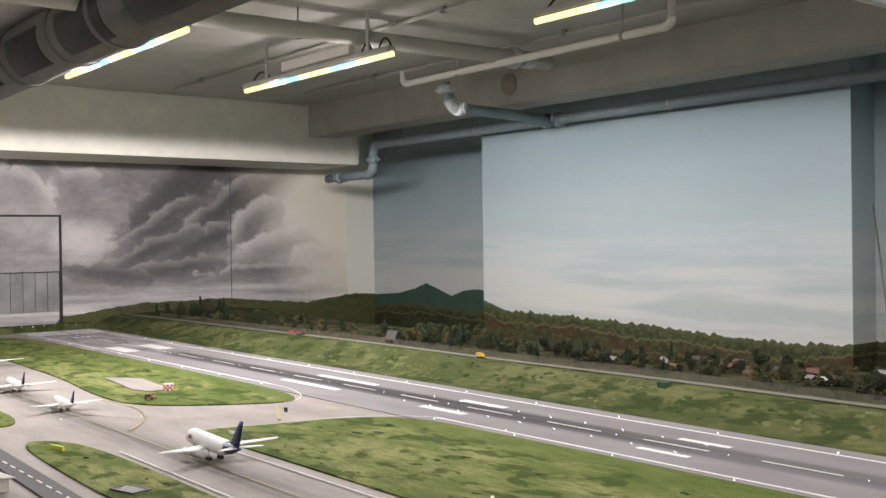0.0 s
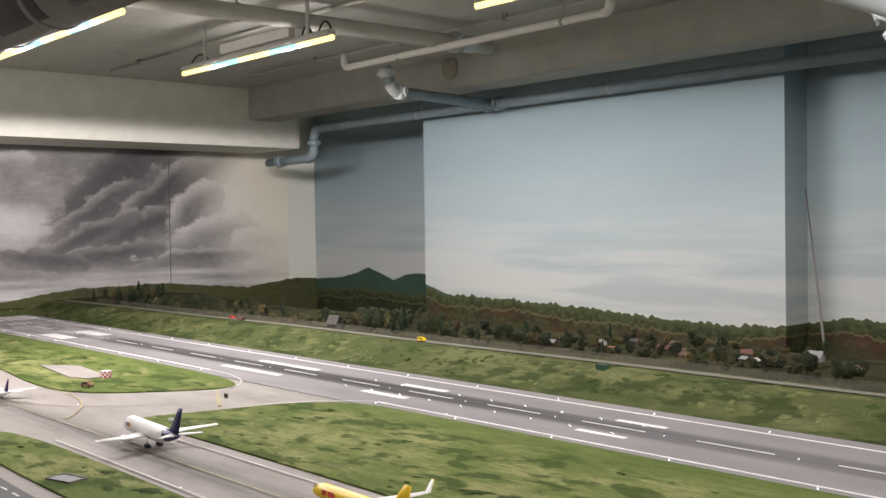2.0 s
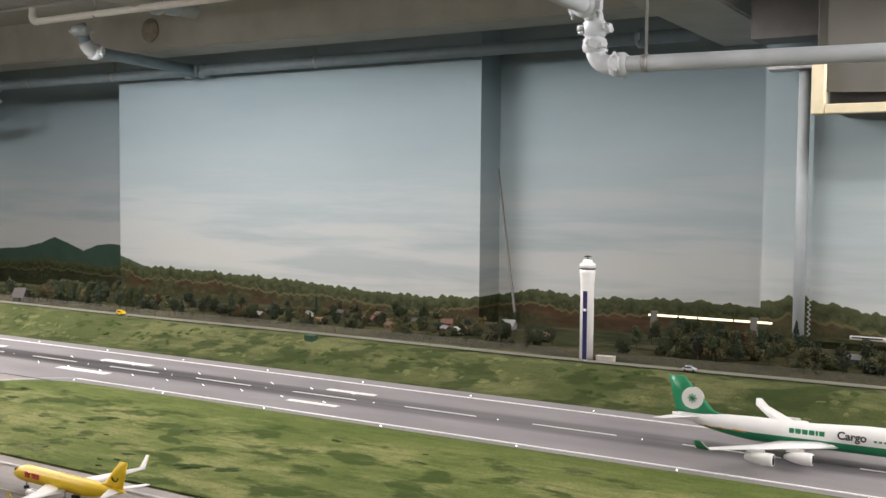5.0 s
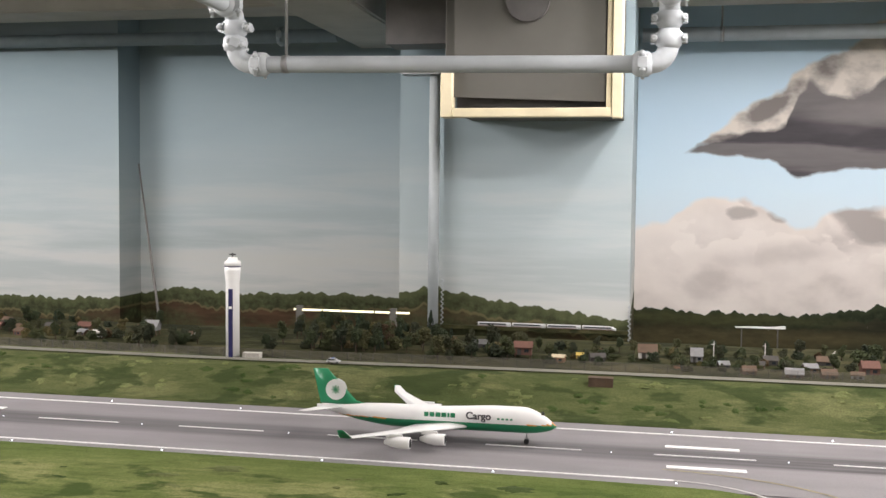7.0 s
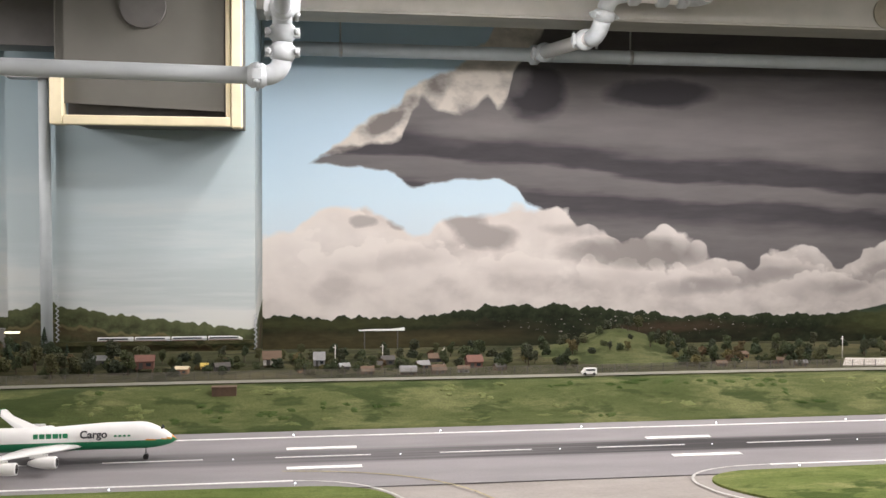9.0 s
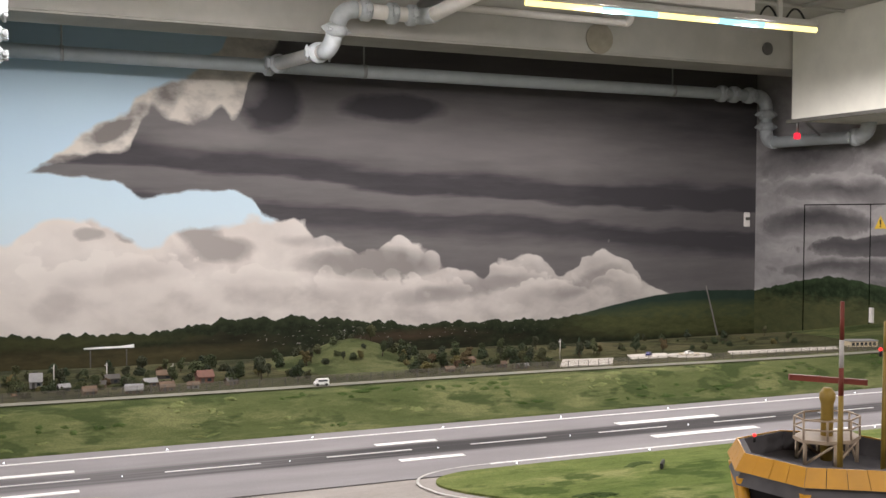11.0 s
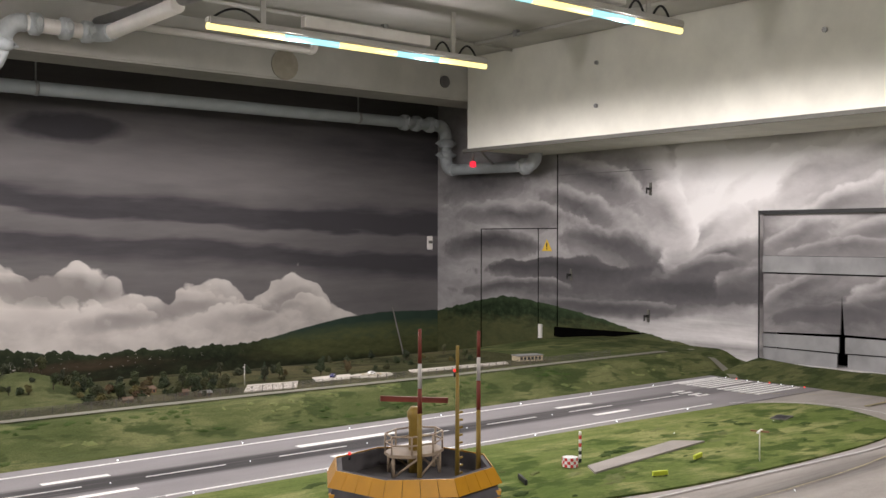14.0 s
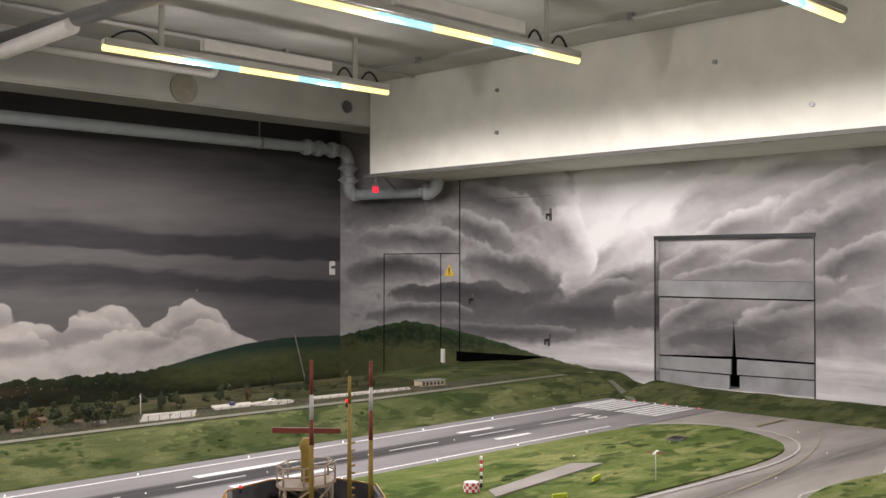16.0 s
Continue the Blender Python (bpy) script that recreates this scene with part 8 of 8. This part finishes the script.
def leaf_cloud(bm, centres, n, s):
    """Many small tilted leaf clumps round the given (centre, radius) balls."""
    for _ in range(n):
        c, r = rng.choice(centres)
        d = Vector((rng.gauss(0, 1), rng.gauss(0, 1), rng.gauss(0, 1))).normalized() * r * (0.55 + 0.5 * rng.random())
        p = c + d
        k = s * (0.6 + 0.8 * rng.random())
        q = Euler((rng.random() * 6, rng.random() * 6, rng.random() * 6)).to_matrix()
        vs = [bm.verts.new(p + q @ (Vector(v) * k)) for v in ((1, 0, 0), (-0.5, 0.87, 0.1), (-0.5, -0.87, -0.1), (0, 0, 0.9), (0.1, 0.1, -0.7))]
        for f in ((0, 1, 3), (1, 2, 3), (2, 0, 3), (1, 0, 4), (2, 1, 4), (0, 2, 4)):
            bm.faces.new([vs[i] for i in f])


def broad_tree(kind, leaf):
    t = thing("tree", "small leafy model tree", "tree", "model trees", pose(0, 0, -20))
    bm = bmesh.new()
    bm_tube(bm, (0, 0, -0.006), (0.001, 0, 0.040), 0.0034, 0.0020, 7)
    for k in range(5):
        a = k * 1.3
        bm_tube(bm, (0.0005, 0, 0.022 + 0.004 * k), (0.014 * math.cos(a), 0.014 * math.sin(a), 0.045 + 0.005 * k), 0.0014, 0.0006, 5)
    part("trunk", bm, M_BARK, t)
    bm = bmesh.new()
    centres = []
    for k in range(7 + kind):
        a = rng.random() * 6.28
        rr = 0.013 * rng.random() + 0.004
        centres.append((Vector((rr * math.cos(a), rr * math.sin(a), 0.036 + 0.045 * rng.random())), 0.009 + 0.008 * rng.random()))
    leaf_cloud(bm, centres, 400, 0.0046)
    part("crown", bm, leaf, t, fix=False)
    return t


def fir_tree(kind):
    t = thing("tree", "dark model fir tree", "tree", "model trees", pose(0, 0, -20))
    bm = bmesh.new()
    bm_tube(bm, (0, 0, -0.006), (0, 0, 0.09), 0.003, 0.0008, 7)
    part("trunk", bm, M_BARK, t)
    bm = bmesh.new()
    for k in range(16):
        u = k / 15
        z = 0.016 + u * 0.082
        r = 0.022 * (1 - u) ** 0.9 + 0.002
        for j in range(11):
            a = rng.random() * 6.28
            rr = r * (0.75 + 0.4 * rng.random())
            p = Vector((rr * math.cos(a), rr * math.sin(a), z - 0.007 * rng.random()))
            s = Vector((-math.sin(a), math.cos(a), 0)) * 0.004
            c = Vector((0, 0, z + 0.004))
            vs = [bm.verts.new(v) for v in (c, p + s, p - s, p * 0.6 + Vector((0, 0, -0.004)) * 1 + c * 0.0 + Vector((0, 0, z * 0.4)))]
            bm.faces.new((vs[0], vs[1], vs[2]))
            bm.faces.new((vs[1], vs[3], vs[2]))
    part("crown", bm, M_FIR, t, fix=False)
    return t


def bush(kind, leaf):
    t = thing("bush", "low rounded model bush", "bush", "model bushes", pose(0, 0, -20))
    bm = bmesh.new()
    bm_tube(bm, (0, 0, -0.006), (0, 0, 0.012), 0.002, 0.001, 6)
    part("stem", bm, M_BARK, t)
    bm = bmesh.new()
    centres = [(Vector((0.016 * (rng.random() - 0.5), 0.012 * (rng.random() - 0.5), 0.008 + 0.012 * rng.random())), 0.008 + 0.006 * rng.random()) for _ in range(5)]
    leaf_cloud(bm, centres, 130, 0.0038)
    part("foliage", bm, leaf, t, fix=False)
    return t


broads = [broad_tree(k % 4, M_LEAF) for k in range(8)] + [broad_tree(1, M_LEAF_WARM)]
firs = [fir_tree(k) for k in range(2)]
bushes = [bush(k, M_LEAF) for k in range(7)] + [bush(3, M_LEAF_WARM)]


def plant(src, x, y, s):
    ob = copy_thing(src, pose(x, y, ground_z(x, y) - 0.003, rng.uniform(-4, 4), rng.uniform(-4, 4), rng.uniform(0, 360)))
    ob.scale = (s * rng.uniform(0.85, 1.15), s * rng.uniform(0.85, 1.15), s)
    return ob


# (x from, x to, y from, y to, broad trees, firs, bushes, height scale)
GROVES = [
    (-8.9, -7.6, 4.05, 4.5, 14, 16, 14, 1.2), (-7.6, -5.2, 4.1, 4.7, 12, 8, 26, 1.0), (-5.2, -4.1, 4.14, 4.6, 50, 8, 24, 1.15), (-4.1, -3.1, 4.14, 4.5, 26, 4, 30, 0.95), (-3.1, -2.5, 4.15, 4.85, 12, 3, 34, 0.9),
    (-2.5, -1.75, 4.14, 4.85, 10, 2, 38, 0.9), (-1.72, -1.35, 4.12, 4.45, 9, 0, 12, 1.0), (-1.02, -0.28, 4.20, 4.85, 42, 7, 34, 1.10), (-0.28, 0.12, 4.16, 4.6, 12, 1, 20, 1.10), (0.18, 0.62, 4.16, 4.65, 6, 0, 28, 0.8),
    (0.7, 1.5, 4.13, 4.65, 12, 0, 56, 0.8), (1.5, 2.0, 4.17, 4.6, 9, 0, 14, 1.0), (2.06, 2.62, 4.36, 4.72, 5, 0, 14, 0.85), (2.5, 3.2, 4.12, 4.65, 18, 0, 46, 0.9), (3.2, 4.0, 4.36, 4.75, 8, 1, 14, 0.8), (4.1, 5.0, 4.35, 4.85, 6, 0, 16, 0.7),
]
for x0, x1, y0, y1, nb, nf, ns, s in GROVES:
    for n_, kinds, lo, hi in ((nb, broads, 0.75, 1.2), (nf, firs, 0.8, 1.35), (int(ns * 0.95), bushes, 1.0, 2.2)):
        for _ in range(n_):
            plant(rng.choice(kinds), rng.uniform(x0, x1), rng.uniform(y0, y1), s * rng.uniform(lo, hi))
for x, y, k, s in ((2.42, 4.60, 0, 0.95), (2.36, 4.58, 1, 0.8), (2.05, 4.45, 8, 0.95), (2.08, 4.48, 0, 0.8), (2.30, 4.40, 8, 0.6), (2.47, 4.50, 2, 0.75), (2.22, 4.42, 1, 0.5), (2.52, 4.42, 8, 0.7), (1.80, 4.35, 8, 0.75), (1.84, 4.33, 1, 0.7)):
    plant(broads[k], x, y, s)
for src in broads + firs + bushes:
    for o in [src, *src.children_recursive]:
        bpy.data.objects.remove(o)

# ---- flock on the lawns and the bank ----
M_TUFT = make_grass("dark flock tufts", [(0.036, 0.062, 0.016), (0.050, 0.080, 0.022), (0.066, 0.096, 0.030), (0.085, 0.112, 0.038)])
M_TUFT_PALE = make_grass("pale dry flock", [(0.10, 0.125, 0.045), (0.13, 0.155, 0.058), (0.17, 0.19, 0.078), (0.21, 0.22, 0.10)])


def inside(x, y, poly):
    k = False
    for (xa_, ya_), (xb_, yb_) in zip(poly, poly[1:] + poly[:1]):
        if (ya_ > y) != (yb_ > y) and x < (xb_ - xa_) * (y - ya_) / (yb_ - ya_) + xa_:
            k = not k
    return k


def tuft(bm, x, y, z, rx, ry, h):
    n = 15
    turn = rng.uniform(-0.5, 0.5)
    ring = []
    for rad, hz in ((1.0, 0.0), (0.72, 0.75), (0.3, 1.0)):
        row = []
        for i in range(n):
            a = 2 * math.pi * i / n
            k = rad * (0.45 + 0.95 * rng.random())
            u, v = rx * k * math.cos(a), ry * k * math.sin(a)
            row.append(bm.verts.new((x + u * math.cos(turn) - v * math.sin(turn), y + u * math.sin(turn) + v * math.cos(turn), z(x + u, y + v) + h * hz * (0.6 + 0.7 * rng.random()) - (0.001 if hz == 0 else 0))))
        ring.append(row)
    for a, b in zip(ring, ring[1:]):
        for i in range(n):
            f = bm.faces.new((a[i], a[(i + 1) % n], b[(i + 1) % n], b[i]))
            f.smooth = True
    bm.faces.new(ring[-1])


dark, pale = bmesh.new(), bmesh.new()
for outline, label in LAWNS:
    poly = smooth_outline(outline, 2)
    x0, x1 = min(p[0] for p in poly), max(p[0] for p in poly)
    y0, y1 = min(p[1] for p in poly), max(p[1] for p in poly)
    n = int((x1 - x0) * (y1 - y0) * 46)
    for _ in range(n):
        x, y = rng.uniform(x0, x1), rng.uniform(y0, y1)
        k = noise.noise(Vector((x * 2.1, y * 3.0, 3)))
        if abs(k) < 0.10 or y > 2.70:
            continue
        rx = rng.choice((0.014, 0.02, 0.03, 0.05)) * rng.uniform(0.8, 1.3)
        ry = rx * rng.uniform(0.32, 0.6)
        if all(inside(x + dx, y + dy, poly) for dx, dy in ((rx * 1.4, 0), (-rx * 1.4, 0), (0, ry * 1.5), (0, -ry * 1.5))):
            tuft(dark if k > 0 else pale, x, y, lambda a, b: 0.003, rx, ry, rng.uniform(0.0015, 0.005))
for _ in range(620):
    x = rng.uniform(-8.9, 6.1)
    y = rng.uniform(3.62, 3.88)
    k = noise.noise(Vector((x * 1.7, y * 5.0, 8)))
    if abs(k) < 0.12:
        continue
    tuft(dark if k > 0 else pale, x, y, lambda a, b: bank(a, b) + 0.004, rng.choice((0.012, 0.02, 0.035)) * rng.uniform(0.8, 1.3), rng.uniform(0.006, 0.016), rng.uniform(0.003, 0.008))
tagged(part("grass_tufts", dark, M_TUFT, fix=False), "dark green flock tufts scattered over the lawns", "grass", "", "stuff")
tagged(part("dry_grass", pale, M_TUFT_PALE, fix=False), "pale dry flock patches scattered over the lawns", "grass", "", "stuff")
